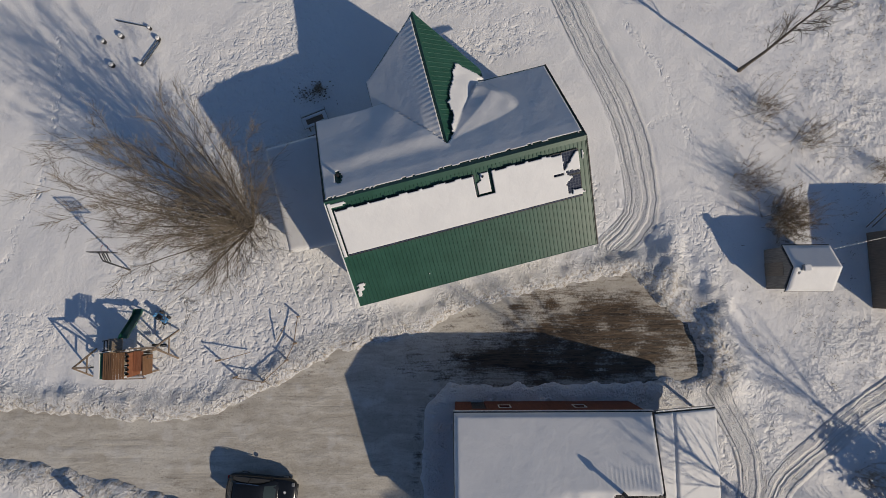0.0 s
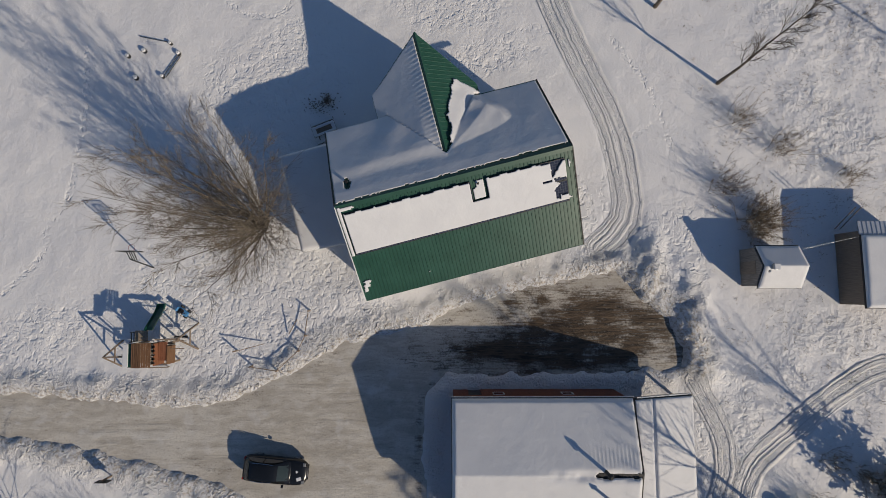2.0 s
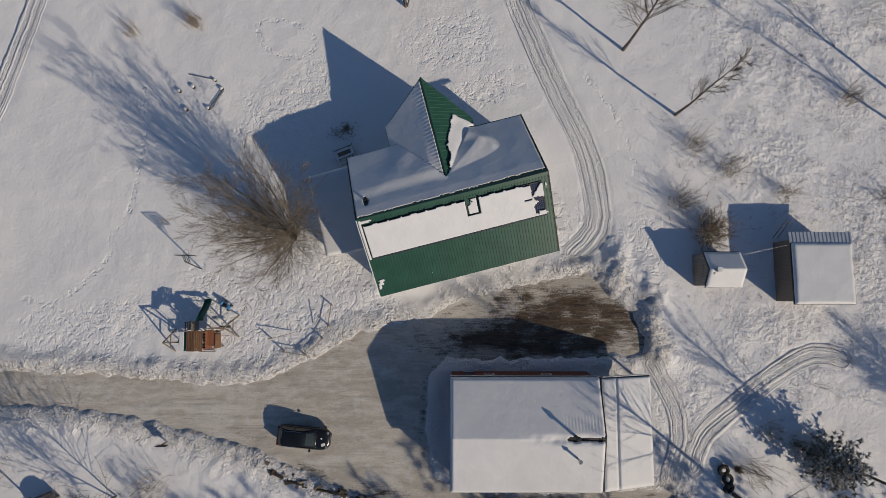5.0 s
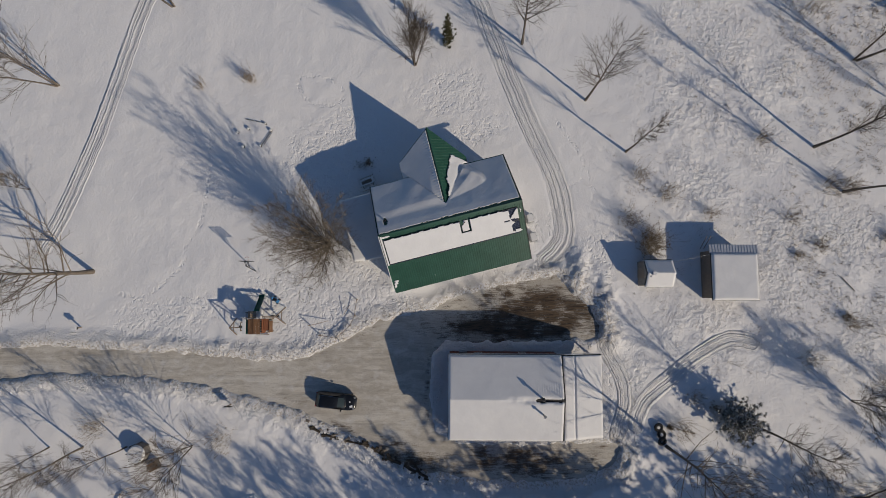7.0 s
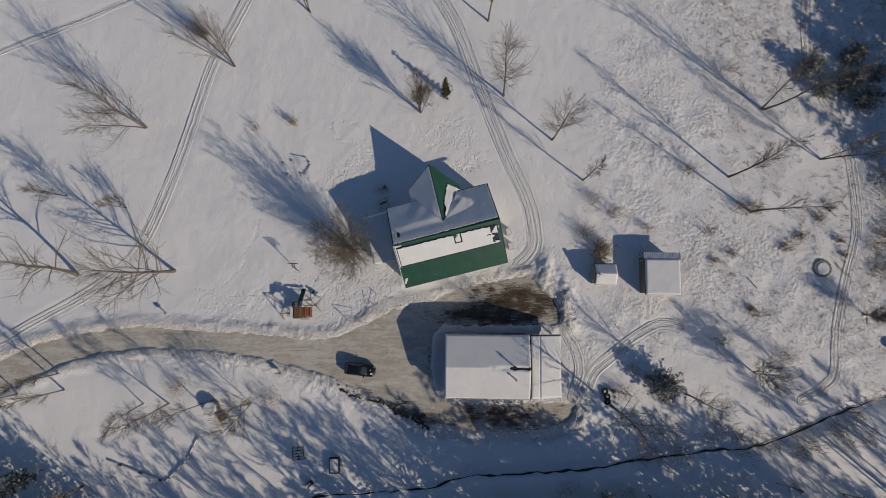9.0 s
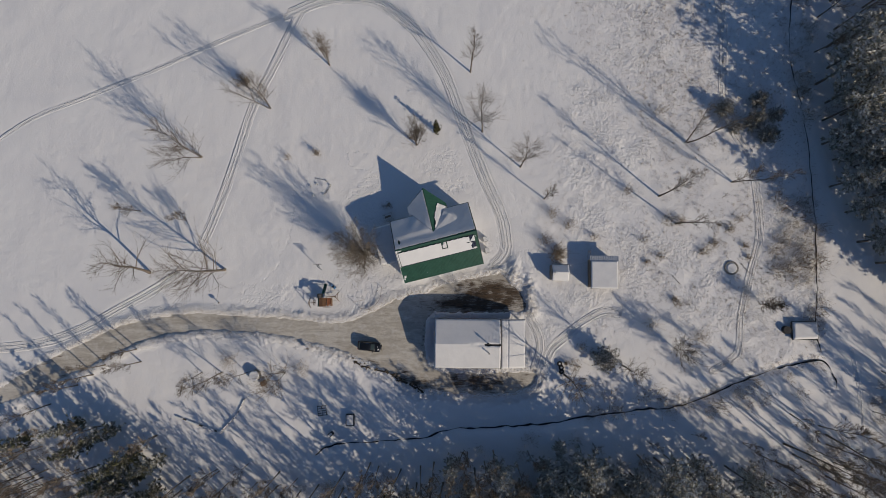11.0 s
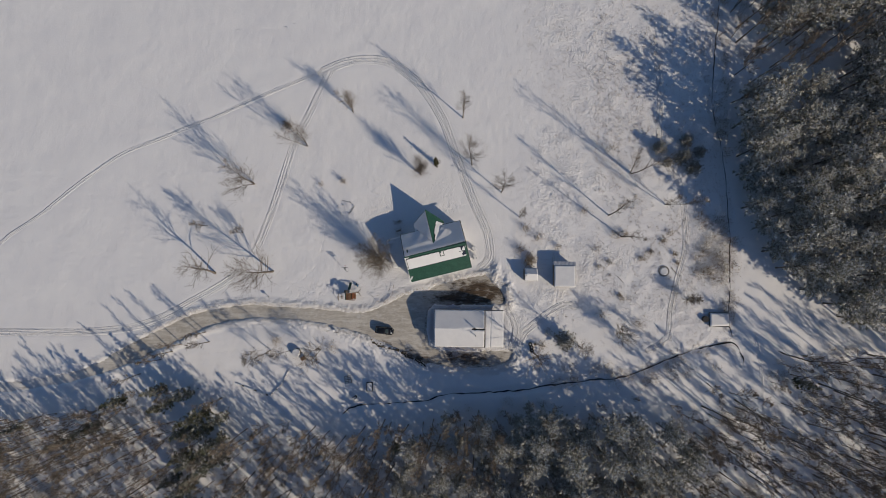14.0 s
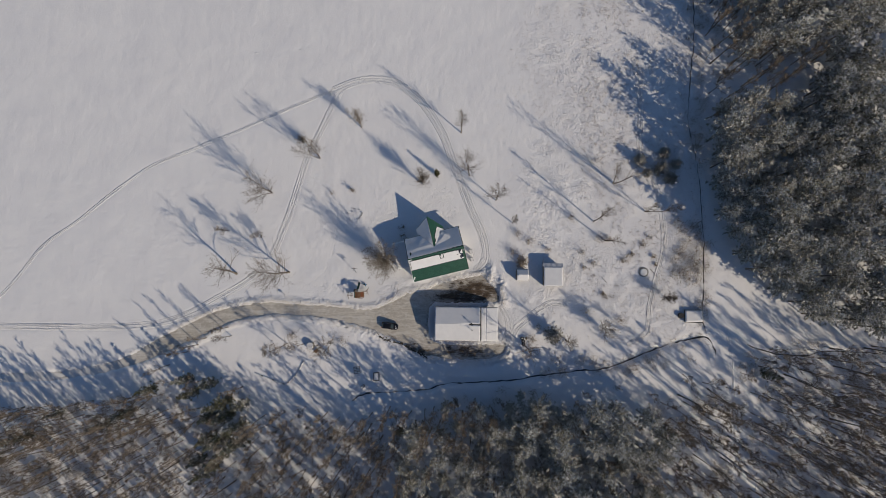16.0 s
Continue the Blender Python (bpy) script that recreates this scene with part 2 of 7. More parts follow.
PLANK = boards("brown_planks", (0.16, 0.085, 0.045), (0.28, 0.155, 0.085), "y")
PLANK_PALE = boards("pale_planks", (0.30, 0.235, 0.17), (0.42, 0.34, 0.25), "x")
PLANK_RED = boards("reddish_planks", (0.24, 0.095, 0.05), (0.34, 0.15, 0.085), "y")
TIMBER = boards("weathered_timber", (0.20, 0.15, 0.11), (0.33, 0.26, 0.20), "z")
STEEL = plain("galvanised_steel", (0.35, 0.36, 0.37), (0.5, 0.5, 0.5), rough=0.35, metal=0.8)
ROOF_STEEL = plain("bare_roof_steel", (0.42, 0.45, 0.50), (0.58, 0.60, 0.64), scale=1.2, rough=0.4, metal=0.3)
DARK = plain("black_metal", (0.015, 0.015, 0.016), (0.035, 0.034, 0.034), rough=0.5)
RUBBER = plain("black_rubber", (0.012, 0.012, 0.012), (0.03, 0.03, 0.03), rough=0.8)
PAINT = plain("black_car_paint", (0.008, 0.009, 0.010), (0.014, 0.015, 0.017), scale=0.8, rough=0.22, bump=0, spec=0.6)
CHROME = plain("chrome", (0.6, 0.6, 0.62), (0.75, 0.75, 0.76), rough=0.15, metal=1.0, bump=0)
LAMP_GLASS = plain("clear_lamp", (0.16, 0.165, 0.17), (0.30, 0.31, 0.32), rough=0.12, bump=0)
TAIL = plain("red_lamp", (0.25, 0.01, 0.01), (0.4, 0.02, 0.015), rough=0.2, bump=0)
GLASS = glass("dark_glass")
SCREEN = glass("windscreen_glass", (0.022, 0.03, 0.028))
SLIDE = plain("green_plastic", (0.010, 0.06, 0.042), (0.016, 0.10, 0.068), rough=0.4)
BLUE = plain("blue_plastic", (0.06, 0.22, 0.48), (0.12, 0.34, 0.62), rough=0.4)
CELLS = panel_cells()
WATER = plain("stream_water", (0.012, 0.014, 0.018), (0.03, 0.032, 0.034), scale=0.6, rough=0.12, local=False)
EARTH = plain("dark_earth", (0.03, 0.024, 0.018), (0.10, 0.078, 0.056), scale=1.2, rough=0.9, bump=0.06, bscale=6, local=False)
STONE = plain("grey_stone", (0.16, 0.15, 0.14), (0.32, 0.31, 0.29), scale=1.5, rough=0.85, bump=0.05, bscale=8)
STRAW = plain("dry_weeds", (0.15, 0.108, 0.07), (0.30, 0.225, 0.15), scale=0.7, rough=0.9, bump=0, local=False)
DRY = plain("dead_leaves", (0.10, 0.065, 0.04), (0.20, 0.14, 0.085), scale=2, rough=0.9, bump=0, local=False)

# ---------------------------------------------------------------- mesh helpers


def mesh_of(name, verts, faces, mats, smooth=False):
    me = bpy.data.meshes.new(name)
    me.from_pydata([tuple(v) for v in verts], [], faces)
    for m in mats if isinstance(mats, (list, tuple)) else [mats]:
        me.materials.append(m)
    if smooth:
        me.shade_smooth()
    me.update()
    return me


def part(name, bm, material, parent, label=""):
    """Links a bmesh as one mesh object under a thing or a part."""
    me = bpy.data.meshes.new(name)
    bmesh.ops.recalc_face_normals(bm, faces=bm.faces)
    bm.to_mesh(me)
    bm.free()
    me.materials.append(material)
    ob = new(name, me)
    ob.parent = parent
    return tagged(ob, label)


def thing(name, m, label, category, group="", kind=""):
    ob = new(name)
    ob.matrix_basis = m
    return tagged(ob, label, category, group, kind)


def box(bm, x0, x1, y0, y1, z0, z1, bevel=0.0, m=None):
    made = bmesh.ops.create_cube(bm, size=1.0)["verts"]
    for v in made:
        v.co = Vector(((x0 + x1) / 2 + v.co.x * (x1 - x0), (y0 + y1) / 2 + v.co.y * (y1 - y0), (z0 + z1) / 2 + v.co.z * (z1 - z0)))
    if bevel:
        edges = list({e for v in made for e in v.link_edges})
        made = [v for v in bmesh.ops.bevel(bm, geom=edges, offset=bevel, segments=2, affect="EDGES", profile=0.6)["verts"]]
    if m is not None:
        bmesh.ops.transform(bm, matrix=m, verts=list({v for v in made}))
    return bm


def boxes(*rows, bevel=0.0):
    bm = bmesh.new()
    for r in rows:
        box(bm, *r, bevel=bevel)
    return bm


def bar(bm, a, b, w=0.05, h=None, sides=4):
    """A straight bar from a to b."""
    a, b, h = Vector(a), Vector(b), h or w
    ax = (b - a).normalized()
    s = ax.cross(Vector((0, 0, 1)))
    s = s.normalized() if s.length > 0.05 else Vector((1, 0, 0))
    t = s.cross(ax)
    rings = []
    for p in (a, b):
        if sides == 4:
            rings.append([bm.verts.new(p + s * i * w / 2 + t * j * h / 2) for i, j in ((-1, -1), (1, -1), (1, 1), (-1, 1))])
        else:
            rings.append([bm.verts.new(p + (s * math.cos(k * 2 * math.pi / sides) + t * math.sin(k * 2 * math.pi / sides)) * w / 2) for k in range(sides)])
    n = len(rings[0])
    for k in range(n):
        bm.faces.new((rings[0][k], rings[0][(k + 1) % n], rings[1][(k + 1) % n], rings[1][k]))
    bm.faces.new(rings[0][::-1])
    bm.faces.new(rings[1])
    return bm


def bars(*rows, w=0.05, h=None, sides=4):
    bm = bmesh.new()
    for a, b in rows:
        bar(bm, a, b, w, h, sides)
    return bm


def drum(bm, x, y, z0, z1, r0, r1=None, n=16):
    made = bmesh.ops.create_cone(bm, cap_ends=True, segments=n, radius1=r0, radius2=r0 if r1 is None else r1, depth=z1 - z0)["verts"]
    bmesh.ops.translate(bm, vec=(x, y, (z0 + z1) / 2), verts=made)
    return bm


def ring(bm, r, t, n=20, k=8):
    """A torus round z, its tube of radius t."""
    rows = [[bm.verts.new(((r + t * math.cos(b)) * math.cos(a), (r + t * math.cos(b)) * math.sin(a), t * math.sin(b)))
             for b in np.arange(k) * 2 * math.pi / k] for a in np.arange(n) * 2 * math.pi / n]
    for i in range(n):
        for j in range(k):
            bm.faces.new((rows[i][j], rows[(i + 1) % n][j], rows[(i + 1) % n][(j + 1) % k], rows[i][(j + 1) % k]))
    return bm


def rnd(x, y, scale, seed=0.0):
    """Smooth value noise over arrays, about -1 to 1."""
    x, y = np.asarray(x) * scale + seed * 17.3, np.asarray(y) * scale - seed * 9.1
    xi, yi = np.floor(x).astype(np.int64), np.floor(y).astype(np.int64)
    fx, fy = x - xi, y - yi
    fx, fy = fx * fx * (3 - 2 * fx), fy * fy * (3 - 2 * fy)

    def val(i, j):
        k = (i * 374761393 + j * 668265263 + int(seed * 1013)) & 0xFFFFFFFF
        k = ((k ^ (k >> 13)) * 1274126177) & 0xFFFFFFFF
        return ((k ^ (k >> 16)) & 0xFFFF) / 32767.5 - 1

    a, b = val(xi, yi) * (1 - fx) + val(xi + 1, yi) * fx, val(xi, yi + 1) * (1 - fx) + val(xi + 1, yi + 1) * fx
    return a * (1 - fy) + b * fy


def to_line(x, y, line, closed=False, along=False):
    """Distance to a polyline, the side on which a point lies (left of its way: plus), and how far along it is."""
    best, side, far, gone = np.full(x.shape, 1e9), np.ones(x.shape), np.zeros(x.shape), 0.0
    pts = list(line) + ([line[0]] if closed else [])
    for (ax, ay), (bx, by) in zip(pts, pts[1:]):
        dx, dy = bx - ax, by - ay
        k = np.clip(((x - ax) * dx + (y - ay) * dy) / (dx * dx + dy * dy), 0, 1)
        px, py = x - ax - k * dx, y - ay - k * dy
        d = np.hypot(px, py)
        near = d < best
        best = np.where(near, d, best)
        side = np.where(near, np.where(dx * py - dy * px >= 0, 1.0, -1.0), side)
        if along:
            far = np.where(near, gone + k * math.hypot(dx, dy), far)
            gone += math.hypot(dx, dy)
    return (best, side, far) if along else (best, side)


def inside(x, y, poly):
    out = np.zeros(x.shape, bool)
    for (ax, ay), (bx, by) in zip(poly, poly[1:] + poly[:1]):
        if ay != by:
            out ^= ((ay > y) != (by > y)) & (x < (bx - ax) * (y - ay) / (by - ay) + ax)
    return out


def curve_through(pts, step=1.0):
    """A smooth polyline through the points (Catmull-Rom)."""
    p = [Vector(q) for q in pts]
    p = [2 * p[0] - p[1]] + p + [2 * p[-1] - p[-2]]
    out = []
    for a, b, c, d in zip(p, p[1:], p[2:], p[3:]):
        n = max(2, int((c - b).length / step))
        for k in range(n):
            t = k / n
            out.append(0.5 * ((2 * b) + (c - a) * t + (2 * a - 5 * b + 4 * c - d) * t * t + (3 * b - a - 3 * c + d) * t ** 3))
    out.append(p[-2])
    return [tuple(q) for q in out]


def gauss(x, y, cx, cy, rx, ry=None, turn=0.0):
    ry = ry or rx
    c, s = math.cos(radians(turn)), math.sin(radians(turn))
    u, v = (x - cx) * c + (y - cy) * s, -(x - cx) * s + (y - cy) * c
    return np.exp(-((u / rx) ** 2 + (v / ry) ** 2))


def spread(*spans):
    """Rows of grid coordinates: (from, to, step) spans end to end."""
    out = []
    for a, b, s in spans:
        n = max(1, round((b - a) / s))
        out += [a + (b - a) * k / n for k in range(n)]
    return np.array(out + [spans[-1][1]])


# ---------------------------------------------------------------- ground, road, stream
ROAD_EDGE = [
    (-140, -28.2), (-121, -28), (-105, -27), (-92, -24.8), (-84, -22.0), (-79, -18.8), (-72.5, -15.2), (-65.8, -12.0), (-62.6, -10.4), (-59.4, -9.2), (-54.3, -8.0),
    (-49.2, -7.1), (-44.1, -6.9), (-38, -7.2), (-32.1, -7.5), (-26.1, -7.9), (-21.8, -8.3), (-18.4, -8.4), (-15.1, -7.8), (-11.8, -6.5),
    (-9.7, -5.2), (-7.6, -4), (-5.1, -3.4), (-0.9, -2.5), (1.7, -1.1), (5.9, 0), (10.1, 0.9), (13, 1.3), (14.7, -0.2), (16.9, -2.2),
    (18.1, -4.4), (17.6, -5.7), (14.2, -6.1), (5.9, -6.3), (0.4, -6.4), (-1.0, -8.2), (-1.3, -12.4), (-0.8, -16.2), (1.8, -17.3), (10, -17.4),
    (18.2, -17.1), (20.2, -17.6), (19, -20), (14.9, -21.2), (10, -21.5), (4.3, -21.4), (-1.9, -20.6), (-4.8, -19.5), (-7.3, -17.9),
    (-10.7, -16.4), (-14.1, -15), (-16.6, -14), (-20, -13), (-23.4, -12.2), (-27.6, -11.2), (-31.9, -10.7), (-38.7, -10.3), (-44.7, -10.3),
    (-50.6, -11), (-55.7, -12.4), (-60.6, -14.6), (-65.5, -17.3), (-73, -20.8), (-80, -23.8), (-85, -25.4), (-93, -27.6), (-105, -29.6), (-121, -30.6), (-140, -31),
]
SLEDGE_A = curve_through([(-150, -30), (-123.7, -6.5), (-112.5, 7.7), (-102.8, 14.9), (-92.2, 23.8), (-81.5, 31.4), (-70.5, 36), (-59.6, 40.5), (-48.7, 45.3), (-37.9, 50), (-30.3, 53.3)], 3)
SLEDGE_N = curve_through([(-30.3, 53.0), (-23.8, 55.8), (-18.3, 56.6), (-12.8, 56), (-8.4, 53.7), (-4, 49.8), (-0.8, 45.4), (2.4, 39.7), (4.9, 32.9), (7.8, 25.0), (9.7, 20.3), (11.4, 16.4), (13.1, 12.5), (14.0, 8.2), (13.9, 5.1), (11.9, 3.0)], 2)
SLEDGE_B = curve_through([(-27.5, 53.5), (-30.1, 47.7), (-33.1, 41), (-36.2, 34.4), (-38.1, 27.9), (-40.5, 19.2), (-43.9, 9.5), (-46.9, 3.6), (-53.1, -1.8), (-61.5, -6.7), (-67.8, -10.2), (-76.4, -13.2), (-89.5, -14.5), (-106, -14.8), (-150, -15.1)], 2)
SLEDGE_C = curve_through([(55, 62), (56.6, 49.6), (56.2, 36), (58.5, 28.2), (60.6, 25.1), (61.6, 18.8), (61.9, 9), (59.7, 0.8), (58, -6.3), (56.9, -13.4), (52.4, -16.5)], 2)
SLEDGE_S = curve_through([(77.5, -12), (78.6, -18), (79.0, -32), (79.1, -50), (79.0, -85)], 3)
WHEEL_1 = curve_through([(18.4, -6.6), (20.2, -10.1), (20.6, -12.9), (19.5, -16.4)], 1)
WHEEL_2 = curve_through([(34.9, -6.2), (32.5, -5.8), (29.1, -7.5), (25.8, -10), (22.4, -12.9), (21.6, -15.3)], 1)
FIELD_LINE = curve_through([(-66, 62), (-59, 64), (-50, 65), (-42, 65), (-36, 67)], 3)
TRAILS = [curve_through(p, 1) for p in (
    [(-27.6, 18.9), (-27.4, 14.0), (-27.7, 10.5), (-28.1, 7.5), (-28.8, 5.7), (-29.9, 4.5), (-29.5, 3.4), (-30.4, 1.8), (-32.8, -0.4), (-37, -3)], [(-37, -1), (-32, -2.5), (-27, -2.2)],
    [(1.3, 18.6), (3.3, 19.1), (5.2, 19.7), (7.1, 20.4), (8.6, 20.0), (10.2, 18.5)], [(13.3, 19.5), (14.5, 17.7), (15.8, 16.0), (16.5, 14.2), (17.2, 12.3), (17.6, 10.3)], [(14.8, 11.7), (16.2, 12.5)],
    [(13.3, 9.4), (12.1, 7.7), (12.5, 6.0), (12.2, 3.7)], [(-17.4, 24.5), (-15.7, 25.0), (-13.3, 24.4), (-11.7, 22.7), (-12.9, 21.3), (-15.6, 21.6), (-17.0, 23.0), (-17.4, 24.5)],
    [(-12.6, 19.5), (-10.8, 21.2), (-8.4, 20.6), (-7.6, 18.4)])]
BROOK = curve_through([(-21.6, -33.1), (-18.1, -31.2), (-9.8, -30.4), (-0.6, -29.4), (2.9, -28), (11.1, -27.4), (21.2, -26.6), (28.3, -25.3), (38.3, -23.9), (45.3, -23.1), (51.3, -21), (57.3, -18.4), (63.3, -16.1), (71.2, -14.3), (73.1, -15.1), (74.8, -17.5), (74.7, -21)], 1.2)
BROOK_E = curve_through([(82.9, -15.9), (87.7, -17.7), (96.3, -18.6), (106, -17.2), (130, -19)], 1.5)
BROOK_N = curve_through([(73, 100), (71.8, 79.1), (71.5, 68.1), (70.2, 57.1), (69.3, 46.3), (70.2, 38.8), (71.5, 30.4), (72.1, 18.9), (72.5, 10.7), (72.1, -1.1), (71.3, -9.1), (73, -14.5)], 1.5)


def build_ground():
    xs = spread((-3000, -400, 650), (-400, -140, 26), (-140, -78, 1.0), (-78, -34, 0.6), (-34, 36, 0.215), (36, 82, 0.6), (82, 150, 2.0), (150, 400, 25), (400, 3000, 650))
    ys = spread((-3000, -400, 650), (-400, -100, 30), (-100, -40, 2.0), (-40, -25, 0.5), (-25, 27, 0.215), (27, 60, 0.6), (60, 72, 0.8), (72, 110, 2.0), (110, 400, 29), (400, 3000, 650))
    x, y = np.meshgrid(xs, ys)
    x, y = x.ravel(), y.ravel()
    d, _ = to_line(x, y, ROAD_EDGE, True)
    d = np.where(inside(x, y, ROAD_EDGE), -d, d)
    rag = d + 0.22 * rnd(x, y, 1.3, 1) + 0.12 * rnd(x, y, 3.1, 2)
    h = 0.10 * rnd(x, y, 0.05, 3) + 0.05 * rnd(x, y, 0.25, 4) + 0.025 * rnd(x, y, 1.1, 5)
    h *= np.clip(d / 3, 0, 1) * 0.8 + 0.2
    # banks that the plough left
    size = 0.20 + 0.14 * rnd(x, y, 0.35, 6) - 0.1 * gauss(x, y, -16, -15, 12, 4)
    bank = np.exp(-((rag - 0.75) / 0.6) ** 2) * size * np.clip((x + 100) / 40, 0.25, 1)
    lump = np.clip(0.6 * rnd(x, y, 1.0, 7) + 0.9 * rnd(x, y, 2.1, 8), -0.3, 2)
    by_garage = gauss(x, y, 6, -11.5, 13, 7.5)
    h += bank * (1 - 0.85 * by_garage) + 0.15 * lump * (1 - 0.7 * by_garage) * np.exp(-((rag - 1.0) / 1.0) ** 2)
    piles = gauss(x, y, 15.6, 1.6, 1.3, 2.6) * 0.9 + gauss(x, y, 18.4, -1.6, 1.3, 2.6) * 1.0 + gauss(x, y, 19.3, -5.4, 1.2, 1.8) * 0.8 + gauss(x, y, 17.0, 0.8, 3.2, 2.4) * 0.25
    piles += gauss(x, y, -18.5, -16.0, 6.0, 2.2, -22) * 0.30 + gauss(x, y, -6, -20.8, 7, 1.4, -24) * 0.22 + gauss(x, y, 20.5, -19.8, 2.2, 2.2) * 0.6 + gauss(x, y, -5.5, 0.2, 3.0, 1.2, 20) * 0.25
    h += np.where(rag > -0.2, piles * (0.7 + 0.25 * rnd(x, y, 0.9, 9) + 0.22 * rnd(x, y, 2.6, 10)), 0)
    h = np.where(rag < 0, -0.34 * np.clip(-rag / 0.3, 0, 1) + h * np.clip(1 + rag / 0.3, 0, 1), h)
    # the brook's cut
    for line, deep in ((BROOK, 0.34), (BROOK_E, 0.3), (BROOK_N, 0.22)):
        b, _ = to_line(x, y, line)
        h = h * (1 - 0.7 * np.exp(-(b / 1.5) ** 2)) - deep * np.exp(-((b + 0.15 * rnd(x, y, 0.9, 11)) / 1.0) ** 2)
    # tracks
    rut, wid, way = np.full(x.shape, 9.0), np.zeros(x.shape), np.zeros(x.shape)
    for line, w in ((SLEDGE_A, 0.75), (SLEDGE_N, 1.45), (SLEDGE_B, 1.2), (SLEDGE_C, 1.1), (SLEDGE_S, 0.6), (WHEEL_1, 1.15), (WHEEL_2, 1.2), (FIELD_LINE, 0.35)):
        b, side, far = to_line(x, y, line, False, True)
        near = b < np.abs(rut)
        rut, wid, way = np.where(near, b * side, rut), np.where(near, w, wid), np.where(near, far, way)
    band = np.clip((wid - np.abs(rut)) / 0.3, 0, 1)
    h -= 0.06 * band
    fine = (np.abs(x - 1) < 35) & (y > -25) & (y < 27)
    h += np.where(fine, 0.035 * rnd(rut * 2.0, way * 0.07, 1.0, 19) * band, 0)
    trod = np.zeros(x.shape)
    for q in ((-14, -1, 9, 6.5, 0), (-15, 7, 6, 6, 0), (-14.5, 15, 4.5, 4.0, 0), (1.0, 23.0, 4.2, 3.0, 0), (-8.5, -2.5, 5, 2.5, 0), (-19, -2.5, 5, 3.5, 0), (-11, 17.5, 4, 3.5, 0), (20.6, -10.5, 2.6, 5, 0), (10.5, 5, 1.2, 4, 14), (-31, -3.8, 6, 2.4, 10), (17, 3.5, 3, 3, 0), (2.5, 17.6, 5, 1.4, 14)):
        trod = np.maximum(trod, gauss(x, y, *q))
    for line in TRAILS:
        trod = np.maximum(trod, 0.8 * np.exp(-(to_line(x, y, line)[0] / 0.24) ** 2))
    trod = np.clip(trod * (1.0 + 0.5 * rnd(x, y, 0.4, 12)), 0, 1)
    h += np.where(fine, 0.05 * trod * np.clip(rnd(x, y, 2.3, 13), -1, 0.2), 0)
    dirt = np.exp(-(np.clip(rag - 0.1, 0, 9) / 1.5) ** 2) * np.clip((x + 95) / 30, 0.05, 1) + 0.8 * np.clip(piles, 0, 1) * (0.6 + 0.4 * rnd(x, y, 0.5, 24))
    weed = np.clip((x - 15 + 7 * rnd(x, y, 0.06, 23) - np.clip(y - 25, 0, 30) * 0.15) / 16, 0, 1) * np.clip((76 - x) / 6, 0, 1) * np.clip((y + 20) / 10, 0, 1) * np.clip((95 - y) / 30, 0, 1)
    weed = weed * np.clip(0.55 + 0.6 * rnd(x, y, 0.1, 14) + 0.3 * rnd(x, y, 0.4, 15), 0.12, 1)
    h += np.where((x < 78) & (y < 60), 0.07 * weed * rnd(x, y, 0.6, 16), 0) + np.where(fine, 0.04 * weed * rnd(x, y, 1.9, 17), 0)
    nx, ny = len(xs), len(ys)
    idx = np.arange(nx * ny).reshape(ny, nx)
    quads = np.stack([idx[:-1, :-1], idx[:-1, 1:], idx[1:, 1:], idx[1:, :-1]], -1).reshape(-1, 4)
    me = bpy.data.meshes.new("ground")
    me.vertices.add(nx * ny)
    me.vertices.foreach_set("co", np.stack([x, y, h], 1).astype(np.float32).ravel())
    me.loops.add(quads.size)
    me.loops.foreach_set("vertex_index", quads.astype(np.int32).ravel())
    me.polygons.add(len(quads))
    me.polygons.foreach_set("loop_start", np.arange(0, quads.size, 4, dtype=np.int32))
    me.update(calc_edges=True)
    for key, val in (("trod", trod), ("dirt", np.clip(dirt * (1 - 0.75 * gauss(x, y, 6, -12, 11, 6)), 0, 1)), ("rut", np.clip(rut, -4, 4)), ("rutd", np.clip(np.abs(rut), 0, 6)), ("rutw", wid), ("rutl", way), ("weed", weed)):
        me.attributes.new(key, "FLOAT", "POINT").data.foreach_set("value", val.astype(np.float32))
    me.materials.append(SNOW)
    me.shade_smooth()
    return tagged(new("ground", me), "snow-covered yard and field with trodden paths and sledge ruts", "snow ground", kind="structure")


